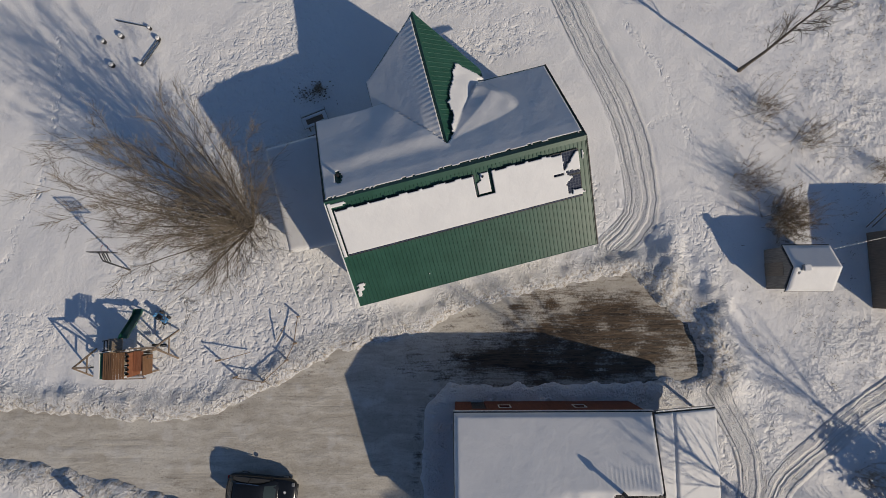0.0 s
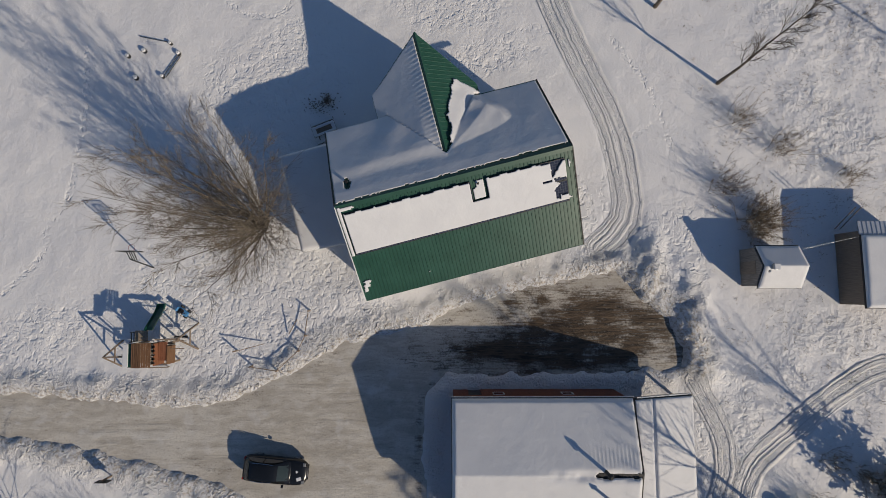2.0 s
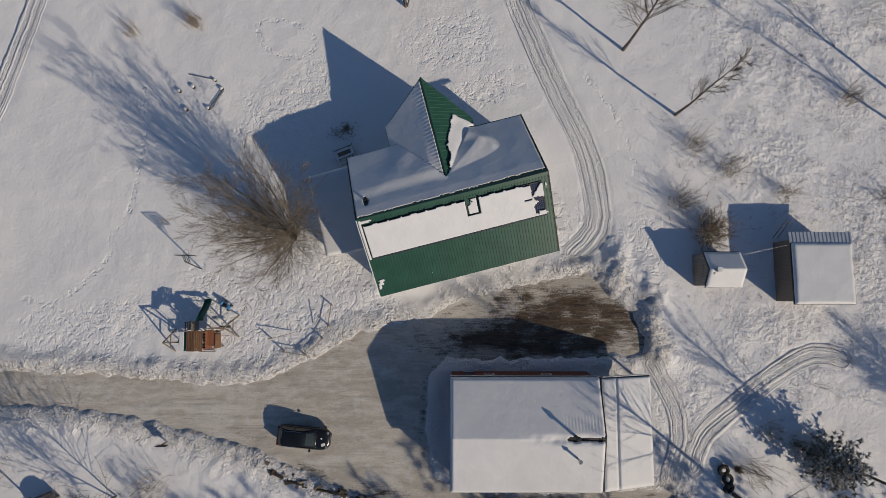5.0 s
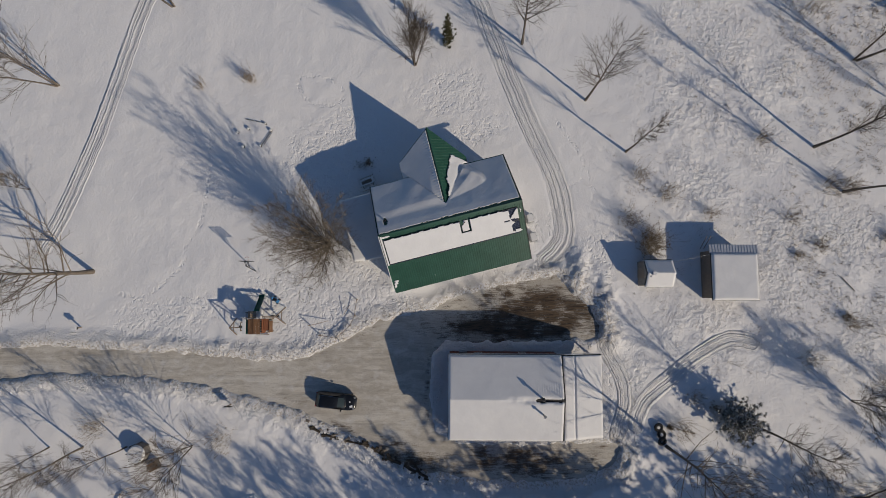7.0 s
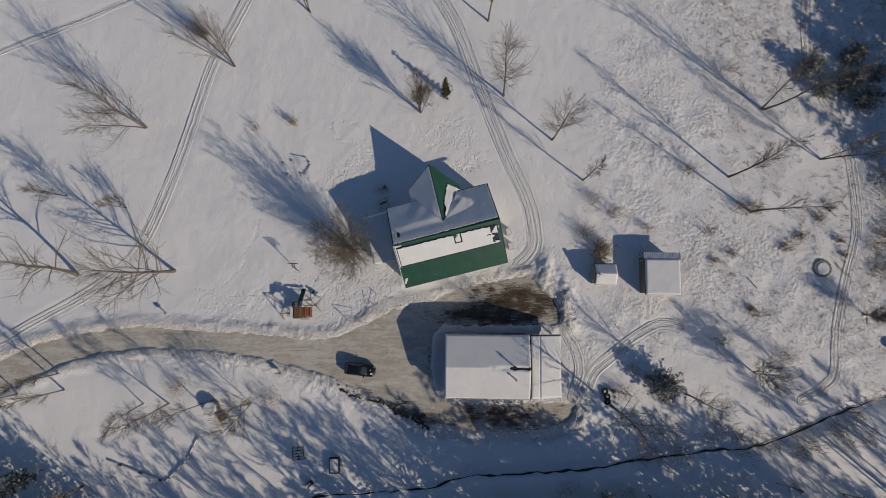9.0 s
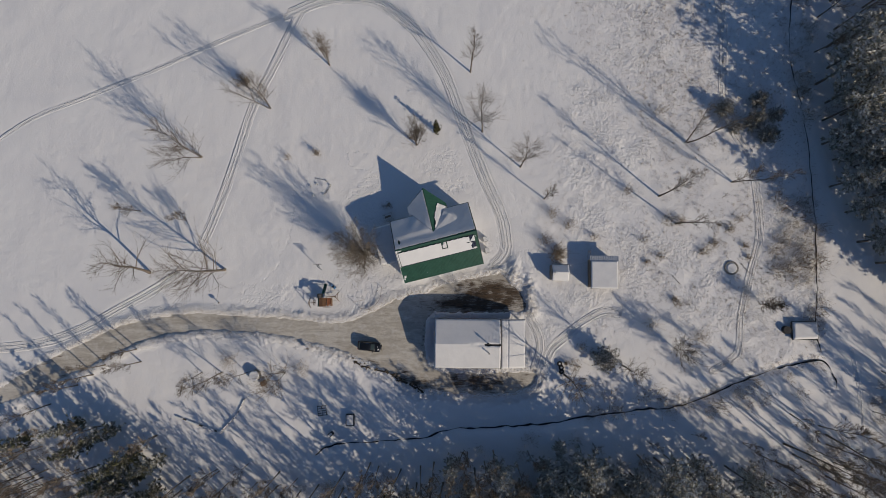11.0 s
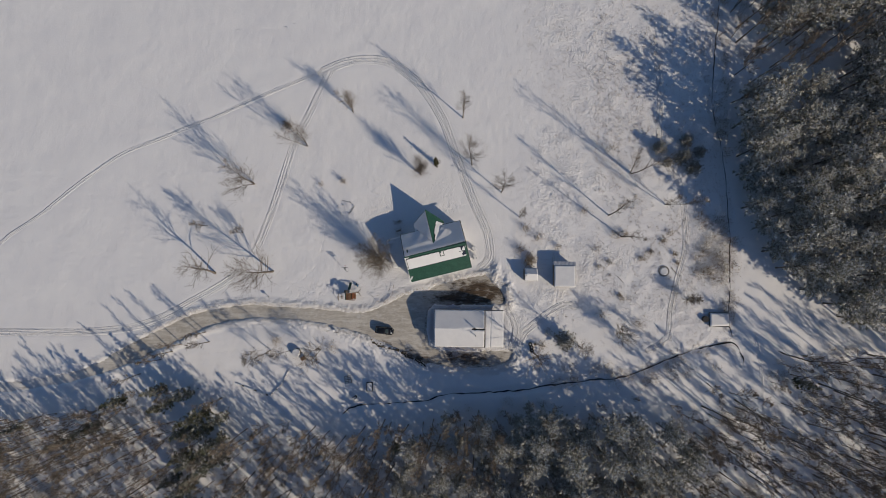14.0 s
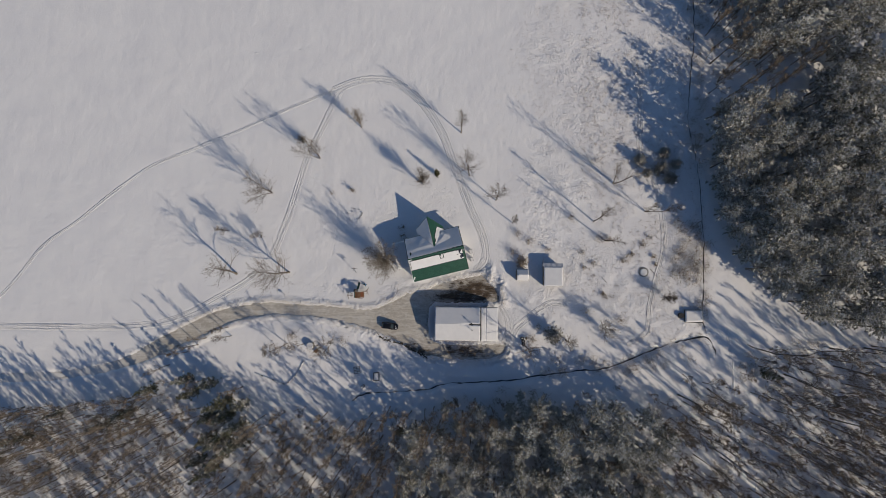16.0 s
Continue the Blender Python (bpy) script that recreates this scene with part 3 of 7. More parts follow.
def build_road():
    xs = spread((-142, -34, 1.0), (-34, 24, 0.3))
    ys = spread((-34, -24, 0.6), (-24, 4, 0.3))
    x, y = np.meshgrid(xs, ys)
    x, y = x.ravel(), y.ravel()
    d, _ = to_line(x, y, ROAD_EDGE, True)
    d = np.where(inside(x, y, ROAD_EDGE), -d, d)
    mud = np.clip(1.15 * gauss(x, y, 11.8, -2.6, 6.5, 3.2) + 0.75 * gauss(x, y, 9, -19.4, 9.5, 2.2) + 0.55 * gauss(x, y, -3.5, -19.2, 6, 1.6, -24) + 0.75 * gauss(x, y, 8.0, -4.7, 6.5, 1.5) + 0.35 * gauss(x, y, 2, -5, 7, 2) + 0.3 * gauss(x, y, -16, -13, 5, 0.9, -20), 0, 1)
    mud = np.maximum(mud, 0.42 * np.exp(-((d + 0.5) / 0.35) ** 2) * np.clip(0.6 + rnd(x, y, 0.3, 21), 0, 1))
    h = -0.13 + 0.02 * rnd(x, y, 0.5, 20) + 0.015 * rnd(x, y, 1.9, 22)
    nx = len(xs)
    keep = (d < 1.2).reshape(len(ys), nx)
    idx = np.arange(len(x)).reshape(len(ys), nx)
    ok = keep[:-1, :-1] & keep[:-1, 1:] & keep[1:, 1:] & keep[1:, :-1]
    quads = np.stack([idx[:-1, :-1], idx[:-1, 1:], idx[1:, 1:], idx[1:, :-1]], -1)[ok]
    used, back = np.unique(quads, return_inverse=True)
    me = mesh_of("road", np.stack([x, y, h], 1)[used].tolist(), back.reshape(-1, 4).tolist(), ROAD, True)
    me.attributes.new("mud", "FLOAT", "POINT").data.foreach_set("value", mud[used].astype(np.float32))
    return tagged(new("road", me), "ploughed drive of packed snow and gravel with wet brown mud", "road", kind="structure")


def ribbon(name, line, width, z, mat, label, seed):
    """Water of uneven width along a line."""
    verts, faces = [], []
    q = np.arange(len(line)) * 1.0
    wide = width * np.clip(0.75 + 0.7 * rnd(q, q * 0, 0.6, seed) + 0.35 * rnd(q, q * 0, 0.13, seed + 1), 0.12, 2)
    side = 0.22 * rnd(q, q * 0, 0.45, seed + 2)
    for k, p in enumerate(line):
        a, b = Vector(line[max(k - 1, 0)]), Vector(line[min(k + 1, len(line) - 1)])
        n = Vector((-(b - a).y, (b - a).x)).normalized()
        m, w = Vector(p) + n * float(side[k]), n * float(wide[k])
        verts += [(m.x + w.x, m.y + w.y, z), (m.x - w.x, m.y - w.y, z)]
        if k:
            faces.append((2 * k - 2, 2 * k - 1, 2 * k + 1, 2 * k))
    return tagged(new(name, mesh_of(name, verts, faces, mat)), label, "stream", kind="structure")


build_ground()
build_road()
ribbon("water", curve_through(BROOK[::2], 0.5), 0.17, -0.17, WATER, "narrow dark brook between snow banks", 3)
ribbon("water", curve_through(BROOK_E[::2], 0.6), 0.12, -0.14, WATER, "thin dark brook between snow banks", 5)
ribbon("water", curve_through(BROOK_N[::2], 0.6), 0.10, -0.14, WATER, "thin dark ditch between snow banks", 7)

# ---------------------------------------------------------------- buildings


def snow_field(name, us, vs, surface, depth, m, label, category="snow"):
    """A blanket of snow on a roof: a sheet over (u, v) with a skirt where it ends."""
    u, v = np.meshgrid(us, vs)
    z, t = surface(u, v), depth(u, v)
    nu = len(us)
    idx = np.arange(u.size).reshape(u.shape)
    ok = t > 0.02
    ok = ok[:-1, :-1] & ok[:-1, 1:] & ok[1:, 1:] & ok[1:, :-1]
    quads = np.stack([idx[:-1, :-1], idx[:-1, 1:], idx[1:, 1:], idx[1:, :-1]], -1)[ok]
    used, back = np.unique(quads, return_inverse=True)
    quads = back.reshape(-1, 4)
    top = np.stack([u.ravel(), v.ravel(), (z + t).ravel()], 1)[used]
    low = np.stack([u.ravel(), v.ravel(), z.ravel() + 0.004], 1)[used]
    seen = {}
    for q in quads.tolist():
        for a, b in zip(q, q[1:] + q[:1]):
            key = (min(a, b), max(a, b))
            seen[key] = None if key in seen else (a, b)
    rim = [e for e in seen.values() if e]
    n = len(top)
    faces = quads.tolist() + [(b, a, a + n, b + n) for a, b in rim]
    ob = new(name, mesh_of(name, np.vstack([top, low]).tolist(), faces, SNOW_TOP, True))
    ob.matrix_basis = m
    return tagged(ob, label, category)


def ribbed(parent, name, place, s0, s1, t0, t1, mat, pitch=0.3, rib=0.035, label=""):
    """A roof sheet with ribs: place(s, t, lift) gives the point; the ribs run along t between t0(s) and t1(s)."""
    prof, s = [], s0
    while s < s1 - 1e-6:
        e = min(s + pitch, s1)
        prof += [(s, 0.0), (min(s + 0.02, e), rib), (min(s + 0.055, e), rib), (min(s + 0.075, e), 0.0)]
        s = e
    prof.append((s1, 0.0))
    verts, faces = [], []
    for s, h in prof:
        verts += [place(s, t0(s), h), place(s, t1(s), h), place(s, t1(s), -0.05), place(s, t0(s), -0.05)]
    for k in range(len(prof) - 1):
        a, b = 4 * k, 4 * k + 4
        faces += [(a, b, b + 1, a + 1), (a + 1, b + 1, b + 2, a + 2), (a + 2, b + 2, b + 3, a + 3), (a + 3, b + 3, b, a)]
    ob = new(name, mesh_of(name, verts, faces, mat))
    ob.parent = parent
    return tagged(ob, label)


HOUSE = pose(0.83, 6.73, 0, 0, 0, 14.5)
RIDGE, SLOPE, HALF_L, HALF_D = 7.2, 0.556, 7.45, 5.87
G_RIDGE, G_SLOPE = 6.2, 0.737
PEAK, G_W, G_WV, G_E, G_EV = 10.05, 3.8, 7.83, 3.5, 6.75
VALLEY = (RIDGE - G_RIDGE) / SLOPE


def build_house():
    h = thing("house", HOUSE, "house with a green ribbed metal roof half under snow", "house")
    # walls
    z1 = RIDGE - SLOPE * 5.3 - 0.25
    part("wall", boxes((-7.0, 7.0, -5.3, -5.1, 0, z1)), SIDING, h)
    part("wall", boxes((-7.0, 7.0, 5.1, 5.3, 0, z1)), SIDING, h)
    for x in (-7.0, 6.8):
        bm = bmesh.new()
        rows = [[bm.verts.new((x + d, y, z)) for y, z in ((-5.1, 0), (5.1, 0), (5.1, z1), (0, RIDGE - 0.2), (-5.1, z1))] for d in (0, 0.2)]
        bm.faces.new(rows[0])
        bm.faces.new(rows[1])
        for k in range(5):
            bm.faces.new((rows[0][k], rows[0][(k + 1) % 5], rows[1][(k + 1) % 5], rows[1][k]))
        part("wall", bm, SIDING, h)
    for x in (-3.2, 3.0):
        part("wall", boxes((x, x + 0.2, 5.3, 6.4, 0, 3.6)), SIDING, h)
    bm = bmesh.new()
    rows = [[bm.verts.new((x, y + d, z)) for x, y, z in ((-3.2, 6.4, 0), (0, 8.6, 0), (3.2, 6.4, 0), (3.2, 6.4, 3.6), (0, 8.6, 6.0), (-3.2, 6.4, 3.6))] for d in (0, 0.2)]
    for r in rows:
        bm.faces.new((r[0], r[1], r[4], r[5]))
        bm.faces.new((r[1], r[2], r[3], r[4]))
    part("gable_wall", bm, SIDING, h)
    # roof sheets
    ribbed(h, "roof_sheet", lambda s, t, e: (s, -t, RIDGE - SLOPE * t + e), -HALF_L, HALF_L, lambda s: 0.0, lambda s: HALF_D, GREEN, 0.235, rib=0.028, label="green ribbed metal sheet")

    def north_top(s):
        if -G_W < s < 0:
            return VALLEY + (HALF_D - VALLEY) * -s / G_W
        if 0 <= s < G_E:
            return VALLEY + (HALF_D - VALLEY) * s / G_E
        return HALF_D

    ribbed(h, "roof_sheet", lambda s, t, e: (s, t, RIDGE - SLOPE * t + e), -HALF_L, HALF_L, lambda s: 0.0, north_top, GREEN, label="green ribbed metal sheet")

    def reach(half, corner):
        def f(s):
            if s < HALF_D:
                return half * max(0.0, (s - VALLEY) / (HALF_D - VALLEY))
            if s > corner:
                return half * max(0.0, (PEAK - s) / (PEAK - corner))
            return half
        return f

    ribbed(h, "gable_roof_sheet", lambda s, t, e: (-t, s, G_RIDGE - G_SLOPE * t + e), VALLEY, PEAK, lambda s: 0.0, reach(G_W, G_WV), GREEN, label="green ribbed metal sheet")
    ribbed(h, "gable_roof_sheet", lambda s, t, e: (t, s, G_RIDGE - G_SLOPE * t + e), VALLEY, PEAK, lambda s: 0.0, reach(G_E, G_EV), GREEN, rib=0.018, label="green ribbed metal sheet")
    # trims
    bm = bmesh.new()
    for sgn in (-1, 1):
        v = [bm.verts.new(p) for p in ((-HALF_L - 0.03, 0, RIDGE + 0.06), (HALF_L + 0.03, 0, RIDGE + 0.06), (HALF_L + 0.03, sgn * 0.22, RIDGE - SLOPE * 0.22 + 0.045), (-HALF_L - 0.03, sgn * 0.22, RIDGE - SLOPE * 0.22 + 0.045))]
        bm.faces.new(v)
    part("ridge_cap", bm, GREEN, h)
    bm = bmesh.new()
    for sgn in (-1, 1):
        v = [bm.verts.new(p) for p in ((0, VALLEY - 0.1, G_RIDGE + 0.06), (0, PEAK + 0.02, G_RIDGE + 0.06), (sgn * 0.13, PEAK - 0.08, G_RIDGE - 0.045), (sgn * 0.13, VALLEY, G_RIDGE - 0.045))]
        bm.faces.new(v)
    part("ridge_cap", bm, GREEN, h)
    for x in (-HALF_L - 0.04, HALF_L):
        for sgn in (-1, 1):
            bm = bars(((x + 0.02, 0, RIDGE - 0.05), (x + 0.02, sgn * HALF_D, RIDGE - SLOPE * HALF_D - 0.05)), w=0.06, h=0.2)
            part("rake_trim", bm, WHITE if x < 0 and sgn < 0 else DARK, h)
    part("fascia", boxes((-HALF_L, HALF_L, -HALF_D - 0.03, -HALF_D, RIDGE - SLOPE * HALF_D - 0.2, RIDGE - SLOPE * HALF_D - 0.01)), GREEN, h)
    part("fascia", boxes((-HALF_L, -G_W, HALF_D, HALF_D + 0.03, RIDGE - SLOPE * HALF_D - 0.2, RIDGE - SLOPE * HALF_D - 0.01)), GREEN, h)
    part("fascia", boxes((G_E, HALF_L, HALF_D, HALF_D + 0.03, RIDGE - SLOPE * HALF_D - 0.2, RIDGE - SLOPE * HALF_D - 0.01)), GREEN, h)
    bm = bmesh.new()
    drum(bm, 1.32, -0.75, 6.5, 7.15, 0.05)
    part("vent_pipe", bm, DARK, h, "dark vent pipe")
    part("vent_pipe", drum(bmesh.new(), -6.5, 1.5, 6.2, 6.75, 0.09), DARK, h, "dark vent pipe")
    return h


def main_north(u, v):
    z = RIDGE - SLOPE * np.abs(v)
    g = G_RIDGE - G_SLOPE * np.abs(u)
    front = np.where(u < 0, G_WV + (PEAK - G_WV) * (1 + u / G_W), G_EV + (PEAK - G_EV) * (1 - u / G_E))
    on = (v > VALLEY - 0.2) & (v < front) & (np.abs(u) < np.where(u < 0, G_W, G_E) + 0.001)
    g = np.where(on, g, -9)
    return np.maximum(np.where(v <= HALF_D + 0.01, z, -9), g) + 0.035


def north_depth(u, v):
    z = RIDGE - SLOPE * v
    g = G_RIDGE - G_SLOPE * np.abs(u)
    front = np.where(u < 0, G_WV + (PEAK - G_WV) * (1 + u / G_W), G_EV + (PEAK - G_EV) * (1 - u / G_E))
    on_g = (g > z) & (v > VALLEY - 0.2) & (v < front - 0.05) & (u > -G_W + 0.03) & (u < G_E - 0.03)
    on_g = on_g | ((v > HALF_D) & (v < front - 0.05) & (u > -G_W + 0.03) & (u < G_E - 0.03))
    on_m = ~on_g & (v < HALF_D - 0.03) & (np.abs(u) < HALF_L - 0.06)
    rag = 0.12 + 0.014 * (u + 7.4) + 0.05 * rnd(u, v, 5.0, 31) + 0.02 * np.sin(u * 2 * math.pi / 0.3)
    t = np.where(on_m & (v > rag), 0.085 + 0.02 * rnd(u, v, 0.8, 32), 0.0)
    t = np.where(on_m, t * np.clip((v - 0.12 - 0.014 * (u + 7.4)) / 1.2 + 0.4, 0.2, 1), t)
    valley_d = np.abs(g - z)
    drift = 0.24 * np.exp(-(valley_d / 0.9) ** 2) * np.clip((v - 1.5) / 1.5, 0, 1)
    # west: one long swell that fills the valley; east: a fan blown out from the valley's head
    swell = np.clip((v - 1.55 - 0.10 * rnd(u, v, 0.5, 30)) / 1.1, 0, 1)
    swell = swell * swell * (3 - 2 * swell) * (0.16 + 0.10 * np.exp(-((u + 2.4) / 2.2) ** 2)) * (1 + 0.25 * rnd(u, v, 0.7, 33))
    far, turn = np.hypot(u - 0.3, v - 1.95), np.degrees(np.arctan2(v - 1.95, u - 0.3))
    fan = np.clip((turn - 15 - 4 * rnd(u, v, 0.6, 29)) / 26, 0, 1) * np.clip(far / 4.2, 0, 1.05) * np.clip((4.75 + 0.25 * rnd(u, v, 0.8, 28) - far) / 0.55, 0, 1)
    fan = 0.60 * fan * (1 + 0.16 * rnd(u, v, 1.3, 27))
    t = np.where(on_m & (t > 0), t + np.where(u < 0, swell + 0.6 * drift, fan), t)
    # bare patch by the vent
    t = np.where(gauss(u, v, -6.5, 1.45, 0.2, 0.42) + 0.15 * rnd(u, v, 4, 34) > 0.5, 0, t)
    west = np.where(on_g & (u < -0.1), 0.06 + 0.035 * rnd(u, v, 0.7, 35) + 0.018 * np.sin(v * 2 * math.pi / 0.3) * np.clip(1.1 + u / 1.0, 0, 1), 0)
    west = np.where(west > 0, west + drift * np.clip(-u / 1.0, 0, 1), 0)
    edge = np.interp(v, [1.7, 2.3, 3.3, 4.25, 5.2, 6.3, 6.9], [0.3, 0.35, 0.7, 0.68, 1.02, 1.5, 1.75]) + 0.07 * rnd(u, v, 4.0, 36) + 0.05 * rnd(u, v, 9.0, 37)
    cap = 6.95 - np.clip(u - 2.0, 0, 9) * 0.6 + 0.05 * rnd(u, v, 5.0, 38)
    east = np.where(on_g & (u > edge) & (v < cap), 0.10 + drift + 0.04 * rnd(u, v, 1.3, 39), 0)
    lip = gauss(u, v, 1.9, 8.3, 0.35, 0.16, -45) > 0.55
    east = np.where(on_g & lip, 0.06, east)
    return np.where(u < 0, np.where(on_g, west, t), np.where(on_g, east, t))


def south_plane(u, v):
    return RIDGE - SLOPE * np.abs(v) + 0.13


def array_depth(u, v):
    top = -0.52 - 0.07 * np.abs(np.sin((u + 7.15) * math.pi / 1.0)) + 0.03 * rnd(u, v, 3, 41)
    top = top - 0.08 * np.clip((u - 4.5) / 1.5, 0, 1)
    t = np.where((v < top) & (v > -2.93) & (u > -7.12) & (u < 6.88), 0.11 + 0.012 * rnd(u, v, 0.9, 42), 0)
    wav = 0.07 * rnd(u, v, 3.5, 43) + 0.04 * rnd(u, v, 8, 44)
    t = np.where((u > 5.93 + wav) & (v > -1.3 - 0.05 + (u - 5.93) * 0.95 + wav), 0, t)
    t = np.where((u > 6.15 + 0.16 * np.sin(v * 9) + wav) & (v < -1.62 + wav) & (v > -2.5 - wav) & (u < 6.95), 0, t)
    t = np.where((u > 6.0) & (v > -2.75 + wav * 0.6) & (v < -2.4) & (u < 6.25 + wav), 0, t)
    # the gap that one panel leaves, with snow lying lower in it
    gap = (u > 0.83) & (u < 1.83) & (v > -1.68)
    t = np.where(gap, 0, t)
    seam = np.exp(-((v + 1.66 + 0.03 * rnd(u, v, 1.2, 45)) / 0.035) ** 2) * (rnd(u, v, 1.1, 46) > 0.45)
    return np.where(seam > 0.6, 0, t)


def scraps_depth(u, v):
    w = 0.1 * rnd(u, v, 5, 51) + 0.06 * rnd(u, v, 11, 52)
    t = np.where((u > -7.42) & (u < -7.2) & (v > -3.05) & (v < -0.12), 0.07, 0)
    t = np.where((u > -7.42) & (u < -6.35 + 2 * w) & (v > -0.42) & (v < -0.16), 0.06, t)
    for cu, cv, ru, rv in ((-6.95, -4.7, 0.35, 0.14), (-7.1, -4.95, 0.32, 0.14), (-7.2, -5.2, 0.2, 0.2), (-2.9, -5.08, 0.08, 0.06), (-2.6, -5.22, 0.07, 0.05), (-2.4, -5.16, 0.06, 0.06), (-2.55, -4.98, 0.05, 0.04), (7.12, -0.85, 0.1, 0.3), (6.75, -2.78, 0.35, 0.12)):
        t = np.where(gauss(u, v, cu, cv, ru, rv) + w > 0.45, 0.05, t)
    gap = (u > 0.95) & (u < 1.7) & (v > -1.58) & (v < -0.5)
    gap = gap & (gauss(u, v, 1.0, -0.7, 0.25, 0.3) + w < 0.6)
    return np.where(gap, 0.06, t)


def build_array(house):
    """Solar panels in two rows, one of them left out round the vent."""
    tilt = math.atan(SLOPE)
    base = HOUSE @ pose(0, 0, RIDGE, 0, 0, 0) @ pose(0, 0, 0, math.degrees(tilt), 0, 0)
    first, wide, tall = None, 0.985, 1.40
    for row in range(2):
        for k in range(14):
            if row == 0 and k == 8:
                continue
            m = base @ pose(-7.13 + k * 1.0 + 0.5, -0.56 - 1.43 * row - tall / 2, 0.06)
            if first is None:
                first = thing("solar_panel", m, "dark blue solar panel on the green roof under snow", "solar panel", "solar array")
                part("panel_glass", boxes((-wide / 2 + 0.02, wide / 2 - 0.02, -tall / 2 + 0.02, tall / 2 - 0.02, 0.0, 0.035)), CELLS, first)
                w, t = wide / 2, tall / 2
                part("frame", boxes((-w, w, t - 0.03, t, -0.01, 0.042), (-w, w, -t, -t + 0.03, -0.01, 0.042), (-w, -w + 0.03, -t + 0.03, t - 0.03, -0.01, 0.042), (w - 0.03, w, -t + 0.03, t - 0.03, -0.01, 0.042)), DARK, first)
            else:
                copy_thing(first, m)


house = build_house()
build_array(house)
snow_field("roof_snow", np.arange(-7.44, 7.45, 0.075), np.arange(0.0, 10.1, 0.075), main_north, north_depth, HOUSE, "thick drifted snow on the shaded roof slope")
snow_field("roof_snow", np.arange(-7.2, 6.95, 0.06), np.arange(-2.96, -0.4, 0.06), south_plane, array_depth, HOUSE, "smooth snow slab lying on solar panels")
snow_field("roof_snow", np.arange(-7.44, 7.45, 0.06), np.arange(-5.4, -0.06, 0.06), lambda u, v: RIDGE - SLOPE * np.abs(v) + 0.03, scraps_depth, HOUSE, "scraps of snow left on green metal")


def build_leanto():
    """Low snow-covered extension west of the house."""
    e = thing("extension", HOUSE, "low flat-roofed extension beside the house", "extension")
    part("wall", boxes((-10.9, -7.0, -1.0, -0.85, 0, 2.2)), SIDING, e)
    part("wall", boxes((-10.9, -7.0, 5.15, 5.3, 0, 2.2)), SIDING, e)
    part("wall", boxes((-11.05, -10.9, -1.0, 5.3, 0, 2.2)), SIDING, e)
    return e


def slab_roof(parent, name, pts, z, t, mat):
    bm = bmesh.new()
    low = [bm.verts.new((x, y, z)) for x, y in pts]
    top = [bm.verts.new((x, y, z + t)) for x, y in pts]
    bm.faces.new(low)
    bm.faces.new(top)
    for k in range(len(pts)):
        bm.faces.new((low[k], low[(k + 1) % len(pts)], top[(k + 1) % len(pts)], top[k]))
    return part(name, bm, mat, parent)


def quad_snow(name, corners, z, depth, label, slope=(0, 0), step=0.12, seed=0):
    """Snow on a four-cornered roof; corners run round it in world x, y."""
    (ax, ay), (bx, by), (cx, cy), (dx, dy) = corners
    nu = max(4, int(math.hypot(bx - ax, by - ay) / step))
    nv = max(4, int(math.hypot(dx - ax, dy - ay) / step))
    s, t = np.meshgrid(np.linspace(0, 1, nu), np.linspace(0, 1, nv))
    x = (1 - s) * (1 - t) * ax + s * (1 - t) * bx + s * t * cx + (1 - s) * t * dx
    y = (1 - s) * (1 - t) * ay + s * (1 - t) * by + s * t * cy + (1 - s) * t * dy
    rim = np.minimum(np.minimum(s, 1 - s) * nu, np.minimum(t, 1 - t) * nv) * step
    h = depth * (1 - 0.75 * np.exp(-(rim / 0.1) ** 2)) + 0.03 * rnd(x, y, 0.7, seed + 60) * np.clip(rim / 0.3, 0, 1)
    base = z(x, y)
    idx = np.arange(x.size).reshape(x.shape)
    quads = np.stack([idx[:-1, :-1], idx[:-1, 1:], idx[1:, 1:], idx[1:, :-1]], -1).reshape(-1, 4).tolist()
    n = x.size
    ring_ = list(idx[0, :]) + list(idx[1:, -1]) + list(idx[-1, -2::-1]) + list(idx[-2:0:-1, 0])
    faces = quads + [(int(b), int(a), int(a) + n, int(b) + n) for a, b in zip(ring_, ring_[1:] + ring_[:1])]
    verts = np.vstack([np.stack([x.ravel(), y.ravel(), (base + h).ravel()], 1), np.stack([x.ravel(), y.ravel(), base.ravel()], 1)])
    return tagged(new(name, mesh_of(name, verts.tolist(), faces, SNOW_TOP, True)), label, "snow")


leanto = build_leanto()
inv = HOUSE.inverted()
LEAN = [(-11.5, 9.35), (-8.0, 10.35), (-6.3, 3.2), (-9.72, 2.55)]
slab_roof(leanto, "roof", [tuple((inv @ Vector((x, y, 0))).xy) for x, y in LEAN], 2.2, 0.16, WHITE)
quad_snow("roof_snow", LEAN, lambda x, y: np.full(x.shape, 2.364), 0.2, "even snow on the flat extension roof", seed=1)


